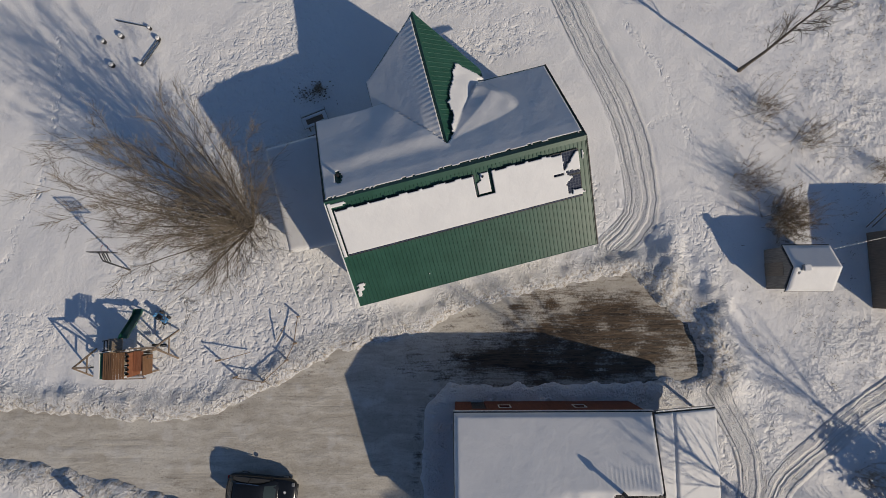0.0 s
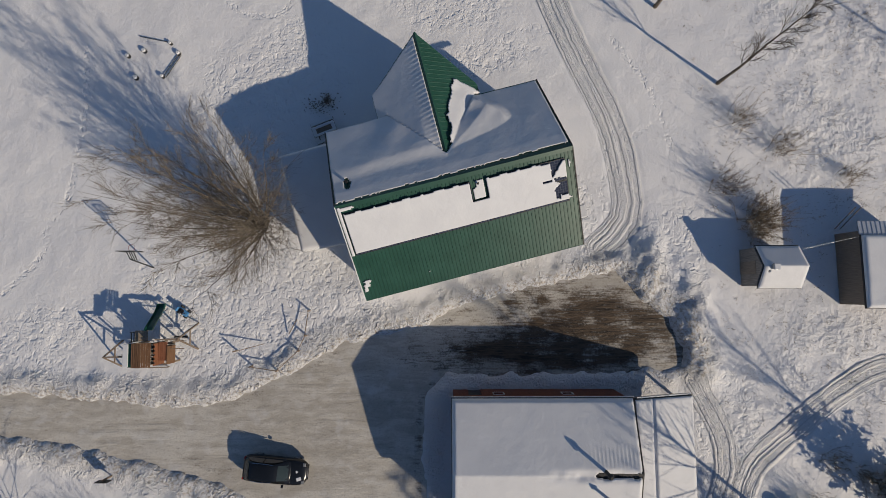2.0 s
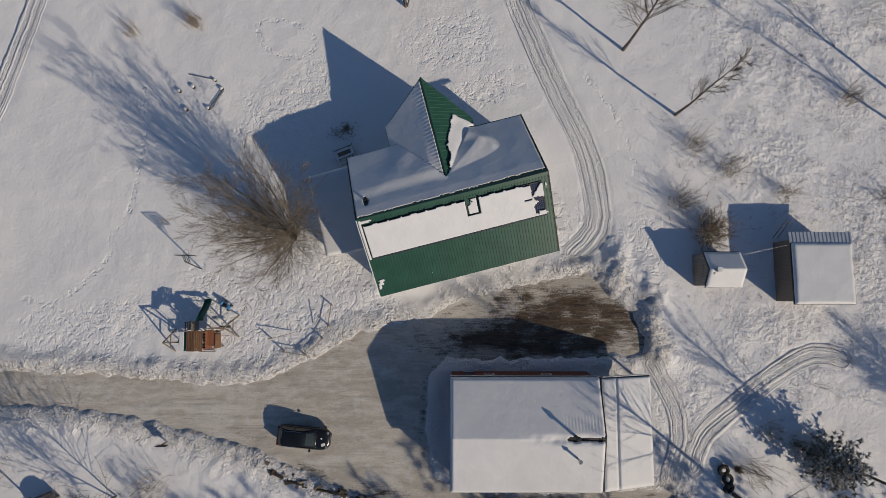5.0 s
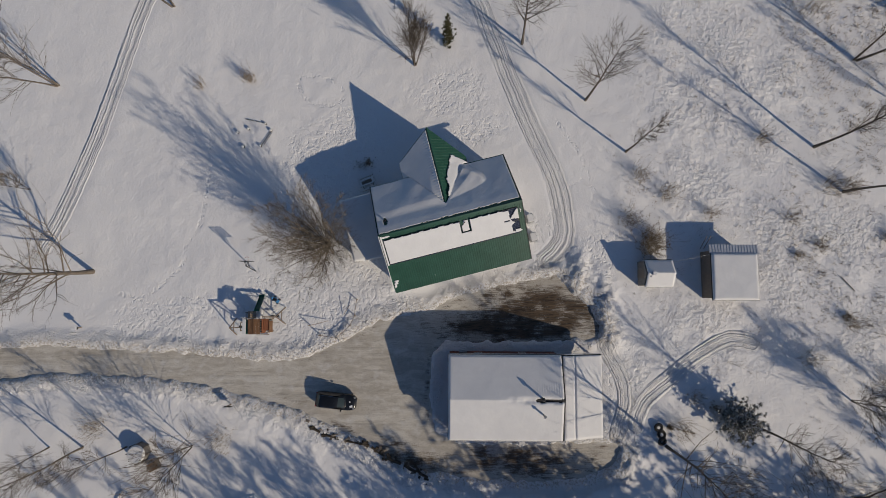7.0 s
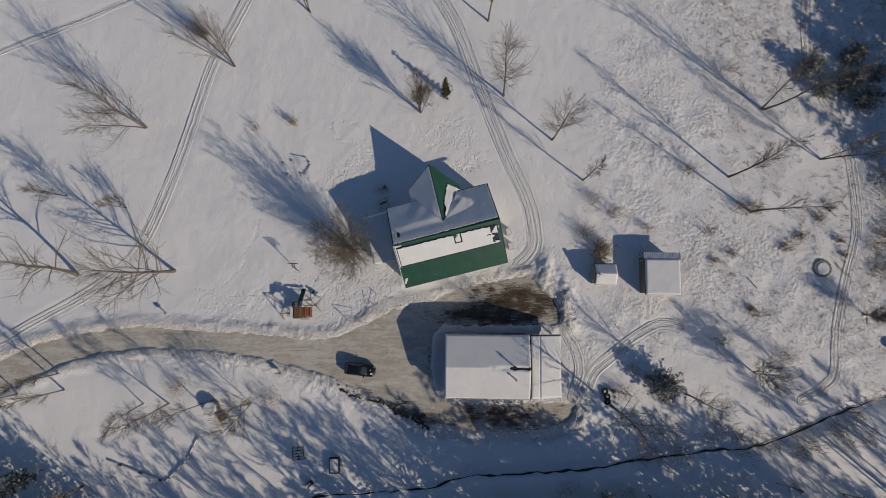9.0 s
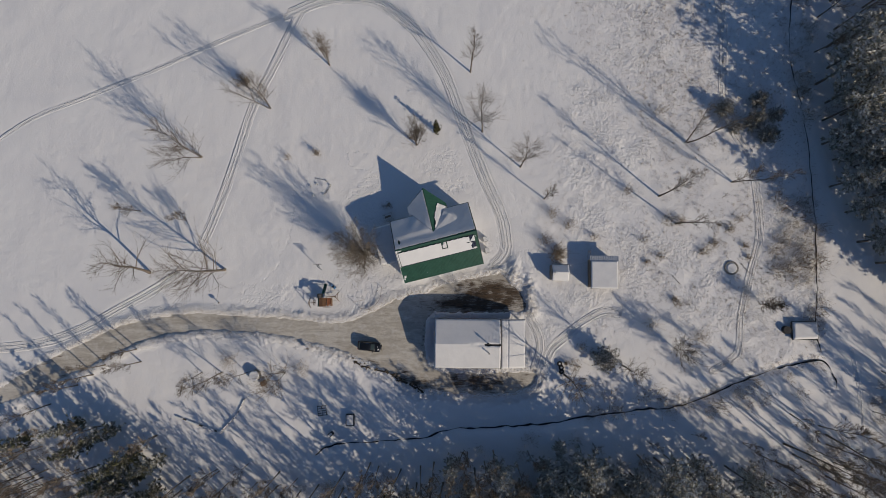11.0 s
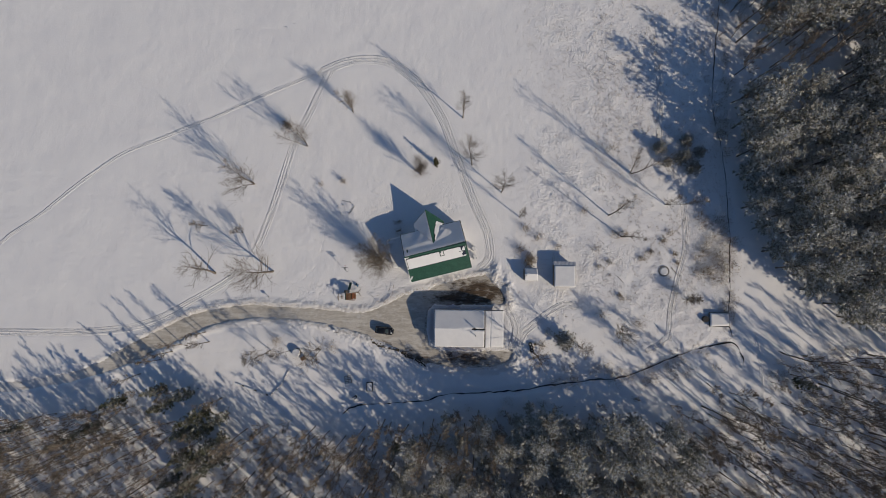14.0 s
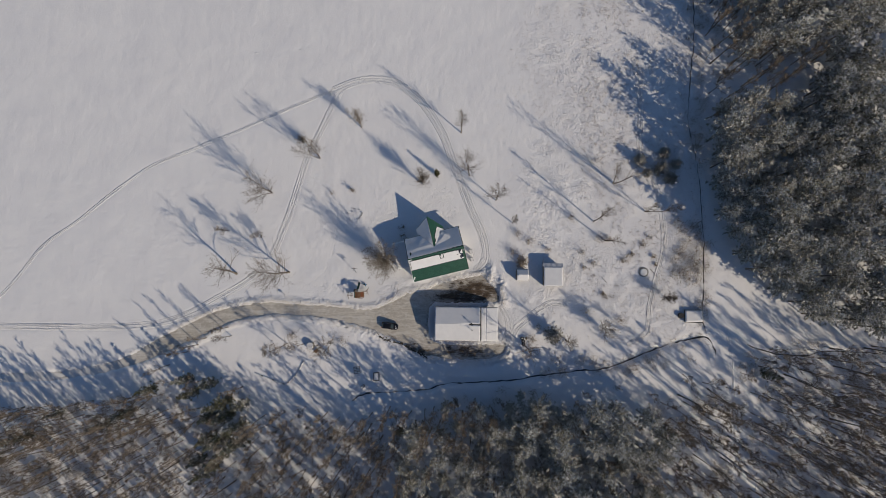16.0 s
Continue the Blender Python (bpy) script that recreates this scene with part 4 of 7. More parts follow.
def build_garage():
    g = thing("garage", pose(0, 0, 0), "long red-walled garage under a snowy low gable roof", "garage")
    x0, x1, y0, y1, eave, ridge, mid = 0.85, 12.5, -15.9, -7.3, 3.25, 4.5, -11.65
    # north wall with a door and two low windows let into it
    cols = [(x0, 1.9, 0, 2.9), (1.9, 2.8, 2.1, 2.9), (2.8, 3.6, 0, 2.9), (3.6, 4.4, 0, 1.1), (3.6, 4.4, 1.9, 2.9), (4.4, 8.4, 0, 2.9), (8.4, 9.2, 0, 1.1), (8.4, 9.2, 1.9, 2.9), (9.2, x1, 0, 2.9)]
    part("wall", boxes(*[(a, b, y1 - 0.15, y1, lo, hi + 0.25) for a, b, lo, hi in cols]), RED_WALL, g, "red-brown board wall")
    part("door", boxes((1.92, 2.78, y1 - 0.12, y1 - 0.06, 0, 2.08)), DARK, g, "dark door")
    for a in (3.6, 8.4):
        w = part("window", boxes((a + 0.05, a + 0.75, y1 - 0.11, y1 - 0.08, 1.15, 1.85)), GLASS, g)
        part("frame", boxes((a, a + 0.8, y1 - 0.13, y1 + 0.02, 1.1, 1.16), (a, a + 0.8, y1 - 0.13, y1 + 0.02, 1.84, 1.9), (a, a + 0.06, y1 - 0.13, y1 + 0.02, 1.16, 1.84), (a + 0.74, a + 0.8, y1 - 0.13, y1 + 0.02, 1.16, 1.84)), WHITE, w, "white window frame")
    part("wall", boxes((x0, x1, y0, y0 + 0.15, 0, eave - 0.1)), RED_WALL, g)
    for x in (x0, x1 - 0.15):
        bm = bmesh.new()
        rows = [[bm.verts.new((x + d, y, z)) for y, z in ((y0 + 0.15, 0), (y1 - 0.15, 0), (y1 - 0.15, eave - 0.1), (mid, ridge - 0.1), (y0 + 0.15, eave - 0.1))] for d in (0, 0.15)]
        bm.faces.new(rows[0])
        bm.faces.new(rows[1])
        for k in range(5):
            bm.faces.new((rows[0][k], rows[0][(k + 1) % 5], rows[1][(k + 1) % 5], rows[1][k]))
        part("wall", bm, RED_WALL, g)
    k = (ridge - eave) / (mid - (-16.15))
    for sgn, lim in ((1, -7.2), (-1, -16.15)):
        ribbed(g, "roof_sheet", lambda s, t, e, q=sgn: (s, mid + q * t, ridge - k * t + e), 0.66, 12.78, lambda s: 0.0, lambda s, q=lim: abs(q - mid), DARK, 0.25, 0.025, "dark metal roof sheet")
    part("fascia", boxes((0.66, 12.78, -7.2, -7.17, eave - 0.18, eave + 0.02)), WHITE, g)
    part("fascia", boxes((0.66, 12.78, -16.18, -16.15, eave - 0.18, eave + 0.02)), WHITE, g)
    return g


build_garage()


def garage_top(x, y):
    return 4.5 - 0.2778 * np.abs(y + 11.65) + 0.03


def garage_depth(x, y):
    rim = np.minimum(np.minimum(x - 0.7, 12.66 - x), np.minimum(y + 16.12, -7.24 - y))
    t = 0.30 * (1 - 0.6 * np.exp(-(np.clip(rim, 0, 9) / 0.12) ** 2)) + 0.02 * rnd(x, y, 0.5, 71)
    t = np.where(rim < 0, 0, t)
    # thin and open along the ridge near the flue
    r = np.exp(-((y + 11.75) / 0.28) ** 2) * np.clip((x - 6.0) / 3.5, 0, 1)
    t = t - 0.26 * r * (0.85 + 0.4 * rnd(x, y, 2.0, 72))
    bare = gauss(x, y, 10.35, -11.75, 0.75, 0.22) + gauss(x, y, 12.2, -11.8, 0.5, 0.22) + 0.6 * gauss(x, y, 11.2, -11.72, 0.8, 0.1) + 0.25 * rnd(x, y, 3.0, 73)
    t = np.where(bare > 0.55, 0, t)
    melt = gauss(x, y, 10.6, -10.6, 1.5, 0.5) + gauss(x, y, 12.0, -10.6, 0.5, 0.6)
    return np.where(t > 0.02, np.maximum(t - 0.018 * melt * (1 + np.sin(x * 2 * math.pi / 0.25)), 0.03), 0)


snow_field("roof_snow", np.arange(0.7, 12.70, 0.08), np.arange(-16.14, -7.2, 0.08), garage_top, garage_depth, pose(0, 0, 0), "even snow on the garage roof, melted open along its ridge")


def lean_z(x):
    """Height of the carport's sloping roof."""
    return 3.12 - 0.305 * (x - 12.82)


def build_carport():
    c = thing("carport", pose(0, 0, 0), "open lean-to at the garage end under snow", "carport")
    for x, y in ((16.8, -7.7), (16.8, -11.6), (16.8, -15.6), (12.95, -7.7), (12.95, -15.6)):
        part("post", boxes((x - 0.07, x + 0.07, y - 0.07, y + 0.07, 0, lean_z(x) - 0.02)), TIMBER, c)
    ribbed(c, "roof", lambda s, t, e: (t, s, lean_z(t) + 0.05 + e), -16.1, -7.3, lambda s: 12.82, lambda s: 17.33, DARK, 0.3, 0.03)
    part("beam", bars(((16.8, -16.0, lean_z(16.8) - 0.11), (16.8, -7.4, lean_z(16.8) - 0.11)), w=0.16, h=0.2), TIMBER, c)
    part("fascia", bars(((12.95, -7.26, lean_z(12.95) + 0.02), (17.2, -7.26, lean_z(17.2) + 0.02)), w=0.07, h=0.24), STEEL, c)
    return c


build_carport()


def carport_snow(u, v):
    rim = np.minimum(np.minimum(u - 12.84, 17.33 - u), np.minimum(v + 16.1, -7.32 - v))
    t = 0.22 * (1 - 0.5 * np.exp(-(np.clip(rim, 0, 9) / 0.15) ** 2)) + 0.02 * rnd(u, v, 0.6, 75)
    groove = 0.17 * np.exp(-((u - 14.15 - 0.04 * rnd(u, v, 0.5, 76)) / 0.1) ** 2)
    return np.where(rim < 0, 0, np.maximum(t - groove, 0.03))


snow_field("roof_snow", np.arange(12.84, 17.4, 0.07), np.arange(-16.1, -7.3, 0.1), lambda u, v: lean_z(u) + 0.085, carport_snow, pose(0, 0, 0), "grooved snow on the sloping lean-to roof")


def build_chimney():
    """Two stove pipes through the garage roof."""
    for x, y, z, h, r, text in ((10.3, -11.45, 4.4, 1.15, 0.11, "tall dark stove pipe with a cap on the garage ridge"), (10.5, -13.2, 4.05, 1.2, 0.09, "short grey stove pipe with a cap on the garage roof")):
        f = thing("stove_pipe", pose(x, y, z), text, "stove pipe")
        part("pipe", drum(bmesh.new(), 0, 0, -0.1, h, r), DARK if r > 0.1 else STEEL, f)
        part("cap", drum(bmesh.new(), 0, 0, h, h + 0.22, r * 1.9, r * 0.8), DARK if r > 0.1 else STEEL, f)
        part("flashing", boxes((-0.4, 0.4, -0.36, 0.36, -0.25, 0.1), bevel=0.03) if r > 0.1 else drum(bmesh.new(), 0, 0, -0.05, 0.25, 0.22, 0.11), DARK, f)


build_chimney()


def build_shed_small():
    s = thing("garden_shed", pose(0, 0, 0), "small grey board shed with a snowy gable roof", "shed")
    x0, x1, y0, y1, e, r, mid = 22.3, 25.1, 0.15, 2.85, 1.75, 2.55, 1.5
    part("wall", boxes((x0, x1, y0, y0 + 0.1, 0, e)), GREY_WALL, s)
    part("wall", boxes((x0, x1, y1 - 0.1, y1, 0, e)), GREY_WALL, s)
    for x in (x0, x1 - 0.1):
        bm = bmesh.new()
        rows = [[bm.verts.new((x + d, y, z)) for y, z in ((y0 + 0.1, 0), (y1 - 0.1, 0), (y1 - 0.1, e), (mid, r - 0.06), (y0 + 0.1, e))] for d in (0, 0.1)]
        bm.faces.new(rows[0])
        bm.faces.new(rows[1])
        for k in range(5):
            bm.faces.new((rows[0][k], rows[0][(k + 1) % 5], rows[1][(k + 1) % 5], rows[1][k]))
        part("wall", bm, GREY_WALL, s)
    part("door", boxes((x0 - 0.03, x0 + 0.0, 1.0, 1.9, 0, 1.8)), BROWN_WALL, s)
    k = (r - e) / (mid - y0)
    for q in (1, -1):
        bm = bmesh.new()
        t = 1.55
        rows = [[bm.verts.new((x, mid + q * d, r - k * d + z)) for x, d in ((22.38, 0), (25.5, 0), (25.5, t), (22.38, t))] for z in (-0.06, 0.02)]
        bm.faces.new(rows[0])
        bm.faces.new(rows[1])
        for i in range(4):
            bm.faces.new((rows[0][i], rows[0][(i + 1) % 4], rows[1][(i + 1) % 4], rows[1][i]))
        part("roof", bm, DARK, s)
    c = thing("roof_vent", pose(23.0, 1.45, 2.5), "square grey vent box on the shed roof", "vent")
    part("box", boxes((-0.17, 0.17, -0.17, 0.17, 0, 0.42), bevel=0.02), STEEL, c)
    part("lid", boxes((-0.22, 0.22, -0.22, 0.22, 0.42, 0.46), bevel=0.01), STEEL, c)
    part("snow_cap", boxes((-0.2, 0.2, -0.2, 0.2, 0.46, 0.54), bevel=0.03), SNOW_TOP, c)
    snow_field("roof_snow", np.arange(22.4, 25.5, 0.07), np.arange(-0.03, 3.05, 0.07), lambda u, v: r - k * np.abs(v - mid) + 0.024,
               lambda u, v: np.where((gauss(u, v, 22.75, 1.15, 0.2, 0.26) + 0.2 * rnd(u, v, 3, 81) > 0.9), 0, 0.17 * (1 - 0.6 * np.exp(-(np.clip(np.minimum(np.minimum(u - 22.4, 25.46 - u), np.minimum(v + 0.03, 3.02 - v)), 0, 9) / 0.1) ** 2))), pose(0, 0, 0), "snow on the small shed roof")


def build_shed_large():
    s = thing("storage_shed", pose(0, 0, 0), "brown board shed with a flat snowy roof and bare metal edge", "shed")
    x0, x1, y0, y1 = 29.5, 34.3, -1.2, 4.0
    for a in ((x0, x0 + 0.1, y0, y1), (x1 - 0.1, x1, y0, y1), (x0 + 0.1, x1 - 0.1, y0, y0 + 0.1), (x0 + 0.1, x1 - 0.1, y1 - 0.1, y1)):
        part("wall", boxes((*a, 0, 2.22)), BROWN_WALL, s)
    part("roof", boxes((29.4, 34.5, -1.45, 3.72, 2.22, 2.34)), DARK, s)
    ribbed(s, "eave_sheet", lambda p, t, e: (p, 3.72 + t, 2.36 - 0.12 * t + e), 29.3, 34.6, lambda p: 0.0, lambda p: 0.95, ROOF_STEEL, 0.32, 0.04, "bare ribbed steel strip along the eave")
    part("ladder", bars(((29.5, 4.4, 0.05), (29.0, 5.6, 2.6)), ((29.9, 4.4, 0.05), (29.4, 5.6, 2.6)), w=0.05), TIMBER, s)
    quad_snow("roof_snow", [(29.45, -1.42), (34.45, -1.42), (34.45, 3.7), (29.45, 3.7)], lambda x, y: np.full(x.shape, 2.344), 0.22, "smooth snow on the flat shed roof", seed=4)


build_shed_small()
build_shed_large()
wire = bpy.data.curves.new("wire", "CURVE")
wire.dimensions, wire.bevel_depth = "3D", 0.012
sp = wire.splines.new("POLY")
sp.points.add(8)
for k in range(9):
    f = k / 8
    sp.points[k].co = (25.4 + f * 4.1, 2.7 + f * 0.9, 2.15 + f * 0.1 - 0.25 * f * (1 - f), 1)
wire.materials.append(STEEL)
tagged(new("overhead_wire", wire), "thin wire slung between the two sheds", "wire")


def build_field_box():
    b = thing("storage_box", pose(68.7, -8.8, 0), "low dark-walled hut under a snow slab by the ditch", "hut")
    part("wall", boxes((-2.0, 2.4, -1.5, 1.5, 0, 0.62)), GREY_WALL, b)
    part("roof", boxes((-2.1, 2.6, -1.7, 1.7, 0.62, 0.7)), DARK, b)
    part("mat", drum(bmesh.new(), -2.9, 0.1, 0, 0.75, 0.75, 0.7), DARK, b, "round black drum")
    quad_snow("roof_snow", [(66.7, -10.45), (71.2, -10.2), (71.2, -7.2), (66.7, -7.2)], lambda x, y: np.full(x.shape, 0.704), 0.3, "snow slab on the low hut", step=0.25, seed=5)


build_field_box()

# ---------------------------------------------------------------- trees


def tube(verts, faces, pts, radii, sides):
    """A tapered tube through the points; a last radius of 0 closes to a tip."""
    start = None
    for k, (p, r) in enumerate(zip(pts, radii)):
        ax = (pts[min(k + 1, len(pts) - 1)] - pts[max(k - 1, 0)]).normalized()
        s = ax.orthogonal().normalized()
        t = ax.cross(s)
        n0 = len(verts)
        if r <= 0:
            verts.append(p)
            faces += [(start + i, start + (i + 1) % sides, n0) for i in range(sides)]
            return
        for i in range(sides):
            a = 2 * math.pi * i / sides
            verts.append(p + (s * math.cos(a) + t * math.sin(a)) * r)
        if start is not None:
            faces += [(start + i, start + (i + 1) % sides, n0 + (i + 1) % sides, n0 + i) for i in range(sides)]
        start = n0


def blade(rng, verts, faces, a, b, w):
    """A thin twig from a to b."""
    e = (b - a).orthogonal().normalized() * w
    e.rotate(Matrix.Rotation(rng.uniform(0, 3.14), 3, (b - a).normalized()))
    n0 = len(verts)
    verts += [a + e, a - e, b]
    faces.append((n0, n0 + 1, n0 + 2))


def bent(rng, a, way, length, n, lift, wob):
    """Points of a branch that sets out along way and bends upwards by lift."""
    pts, d = [a], way.normalized()
    for _ in range(n):
        d = (d + Vector((rng.uniform(-wob, wob), rng.uniform(-wob, wob), rng.uniform(-wob, wob) + lift))).normalized()
        pts.append(pts[-1] + d * length / n)
    return pts


def on(pts, f):
    f = f * (len(pts) - 1)
    k = min(int(f), len(pts) - 2)
    return pts[k].lerp(pts[k + 1], f - k), (pts[k + 1] - pts[k]).normalized()


def off(rng, way, angle):
    s = way.orthogonal().normalized()
    s.rotate(Matrix.Rotation(rng.uniform(0, 2 * math.pi), 3, way))
    return (way * math.cos(angle) + s * math.sin(angle)).normalized()


def bare_tree(seed, height, stems=1, first=0.3, spread_=0.35, limbs=12, subs=6, twigs=4, open_=0.9, girth=None, lean=(0, 0), lift=0.12, twig=0.011, flare=(0.15, 0.5), fine=1.0, far=False, tight=1.0, short=0.12, kink=1.0):
    """Meshes of a leafless tree: its trunk, and its crown of boughs and twigs."""
    rng = random.Random(seed)
    tv, tf, cv, cf = [], [], [], []
    girth = girth or 0.009 * height + 0.03
    for s in range(stems):
        az = 2 * math.pi * (s + rng.uniform(-0.4, 0.4)) / stems
        out = 0.0 if stems == 1 else rng.uniform(*flare)
        way = Vector((math.cos(az) * out + lean[0], math.sin(az) * out + lean[1], 1))
        tall = height * (1 if stems == 1 else rng.uniform(0.7, 1.0)) * (1 - short * out)
        axis = bent(rng, Vector((math.cos(az), math.sin(az), 0)) * (0 if stems == 1 else girth * 0.7) + Vector((0, 0, -0.1)), way, tall, 7, 0.02 if stems == 1 else 0.035, 0.05 * kink if stems == 1 else 0.07 * kink)
        g = girth * (1 if stems == 1 else 0.62)
        tube(tv, tf, axis, [g * (1.25 if k == 0 else 1) * (1 - 0.93 * k / 7) for k in range(8)], 6)
        for b in range(limbs):
            f = first + (0.98 - first) * (b + rng.random()) / limbs
            a, w = on(axis, f)
            ln = spread_ * height * (1.2 - 0.85 * f) * rng.uniform(0.65, 1.25)
            limb_ = bent(rng, a, off(rng, w, open_ * rng.uniform(0.65, 1.1)), ln, 3, lift, 0.13 * kink)
            r = max(g * 0.36 * (1.1 - f * 0.75), min(twig, 0.02) * 1.6)
            if far:
                tube(cv, cf, [limb_[0], limb_[2], limb_[3]], [r, r * 0.55, 0], 3)
            else:
                tube(cv, cf, limb_, [r, r * 0.7, r * 0.42, 0], 4 if r > 0.03 else 3)
            for c in range(subs):
                q = 0.12 + 0.86 * (c + rng.random()) / subs
                p, w2 = on(limb_, q)
                sl = ln * rng.uniform(0.35, 0.75) * (1.25 - 0.7 * q)
                sub = bent(rng, p, off(rng, w2, tight * rng.uniform(0.3, 0.75)), sl, 2, lift * 0.8, 0.16 * kink)
                r2 = max(r * 0.3, min(twig, 0.018))
                if far:
                    blade(rng, cv, cf, sub[0], sub[2], r2 * 1.5)
                else:
                    tube(cv, cf, sub, [r2, r2 * 0.65, 0], 3)
                for k in range(twigs):
                    p, w3 = on(sub, (k + rng.random()) / twigs * 0.98)
                    e = p + (off(rng, w3, tight * rng.uniform(0.25, 0.8)) + Vector((0, 0, lift))).normalized() * rng.uniform(0.25, 0.75) * fine
                    blade(rng, cv, cf, p, e, twig)
    return mesh_of("trunk", tv, tf, BARK, True), mesh_of("crown", cv, cf, TWIG)


def shrub(seed, height, width, stems=60, mat=None, twigs=16):
    """A leafless shrub: stems that fan from the base."""
    rng = random.Random(seed)
    v, f = [], []
    for _ in range(stems):
        az, out = rng.uniform(0, 2 * math.pi), rng.random() ** 0.6
        a = Vector((rng.gauss(0, 0.32 * width), rng.gauss(0, 0.32 * width), -0.05))
        d = Vector((math.cos(az) * out * width / height, math.sin(az) * out * width / height, 1))
        pts = bent(rng, a, d, height * rng.uniform(0.3, 1.1), 3, 0.03, 0.16)
        tube(v, f, pts, [0.012, 0.009, 0.006, 0], 3)
        for _ in range(twigs):
            p, w = on(pts, rng.uniform(0.3, 0.95))
            blade(rng, v, f, p, p + off(rng, w, rng.uniform(0.4, 1.2)) * rng.uniform(0.15, 0.45), 0.008)
    return mesh_of("crown", v, f, mat or SHRUB)


def conifer(seed, height, radius, low, mat, slim=0.85, per=6, gap=0.75, blade=0.5, droop=-0.1):
    """Meshes of an evergreen: trunk, and a crown of needle tufts set along whorls of boughs."""
    rng = random.Random(seed)
    tv, tf, v, f, snow = [], [], [], [], []
    tube(tv, tf, [Vector((0, 0, -0.1)), Vector((0.05, 0, height * 0.5)), Vector((0, 0, height))], [0.011 * height + 0.05, 0.008 * height, 0.02], 6)
    z = low * height
    while z < height * 0.99:
        q = (z - low * height) / (height * (1 - low))
        reach_ = radius * (max(0.0, 1 - q) ** slim * (0.55 + 0.45 * min(1, q * 4)) + 0.05)
        turn = rng.uniform(0, 6.28)
        for b in range(per):
            az = turn + 2 * math.pi * b / per + rng.uniform(-0.35, 0.35)
            ln = reach_ * rng.uniform(0.6, 1.15)
            d = Vector((math.cos(az), math.sin(az), droop + 0.5 * q + rng.uniform(-0.1, 0.15)))
            tip = Vector((0, 0, z)) + d * ln
            tube(tv, tf, [Vector((0, 0, z)), tip], [0.03 + 0.006 * ln, 0], 3)
            s = 0.25 * ln
            heap = rng.uniform(-0.45, 0.35)
            while s < ln * 1.02:
                c = Vector((0, 0, z)) + d * s + Vector((rng.gauss(0, 0.16), rng.gauss(0, 0.16), rng.gauss(0, 0.1)))
                size = blade * rng.uniform(0.7, 1.25) * (0.75 + 0.25 * (1 - q))
                load = 0.7 * rng.random() + heap
                for _ in range(8):
                    w = Vector((rng.gauss(d.x * 0.5, 0.8), rng.gauss(d.y * 0.5, 0.8), rng.gauss(0.2, 0.45))).normalized()
                    e = w.orthogonal().normalized() * size * rng.uniform(0.15, 0.26)
                    e.rotate(Matrix.Rotation(rng.uniform(0, 3.14), 3, w))
                    n0 = len(v)
                    v += [c + e, c - e, c + w * size]
                    f.append((n0, n0 + 1, n0 + 2))
                    lies = min(1.0, max(0.0, (w.z + 0.35) * 1.3)) * (0.62 + load)
                    snow += [lies * 0.8, lies * 0.8, lies]
                s += blade * rng.uniform(0.75, 1.1)
        z += gap * rng.uniform(0.8, 1.2)
    crown = mesh_of("crown", v, f, mat)
    crown.attributes.new("snow", "FLOAT", "POINT").data.foreach_set("value", np.clip(np.array(snow, np.float32), 0, 1))
    return mesh_of("trunk", tv, tf, BARK, True), crown


def plant(name, meshes, m, label, category, group=""):
    t = thing(name, m, label, category, group)
    for me in meshes:
        ob = new(me.name.split(".")[0], me)
        ob.parent = t
    return t


def stand(x, y, turn=0.0, size=1.0, tall=None, tx=0.0, ty=0.0):
    return Matrix.LocRotScale((x, y, 0), Euler((radians(tx), radians(ty), radians(turn))), (size, size, tall or size))


# the willow beside the house
wt_, wc_ = bare_tree(11, 16.9, stems=36, first=0.1, spread_=0.2, limbs=13, subs=8, twigs=6, open_=0.7, girth=0.1, lift=0.04, twig=0.0075, flare=(0.03, 0.68), fine=1.1, tight=0.9, short=0.6, kink=0.9)
for me in (wt_, wc_):
    me.materials[0] = WILLOW
plant("willow_tree", (wt_, wc_), stand(-13.2, 4.7), "large bare many-stemmed tree beside the extension", "tree")

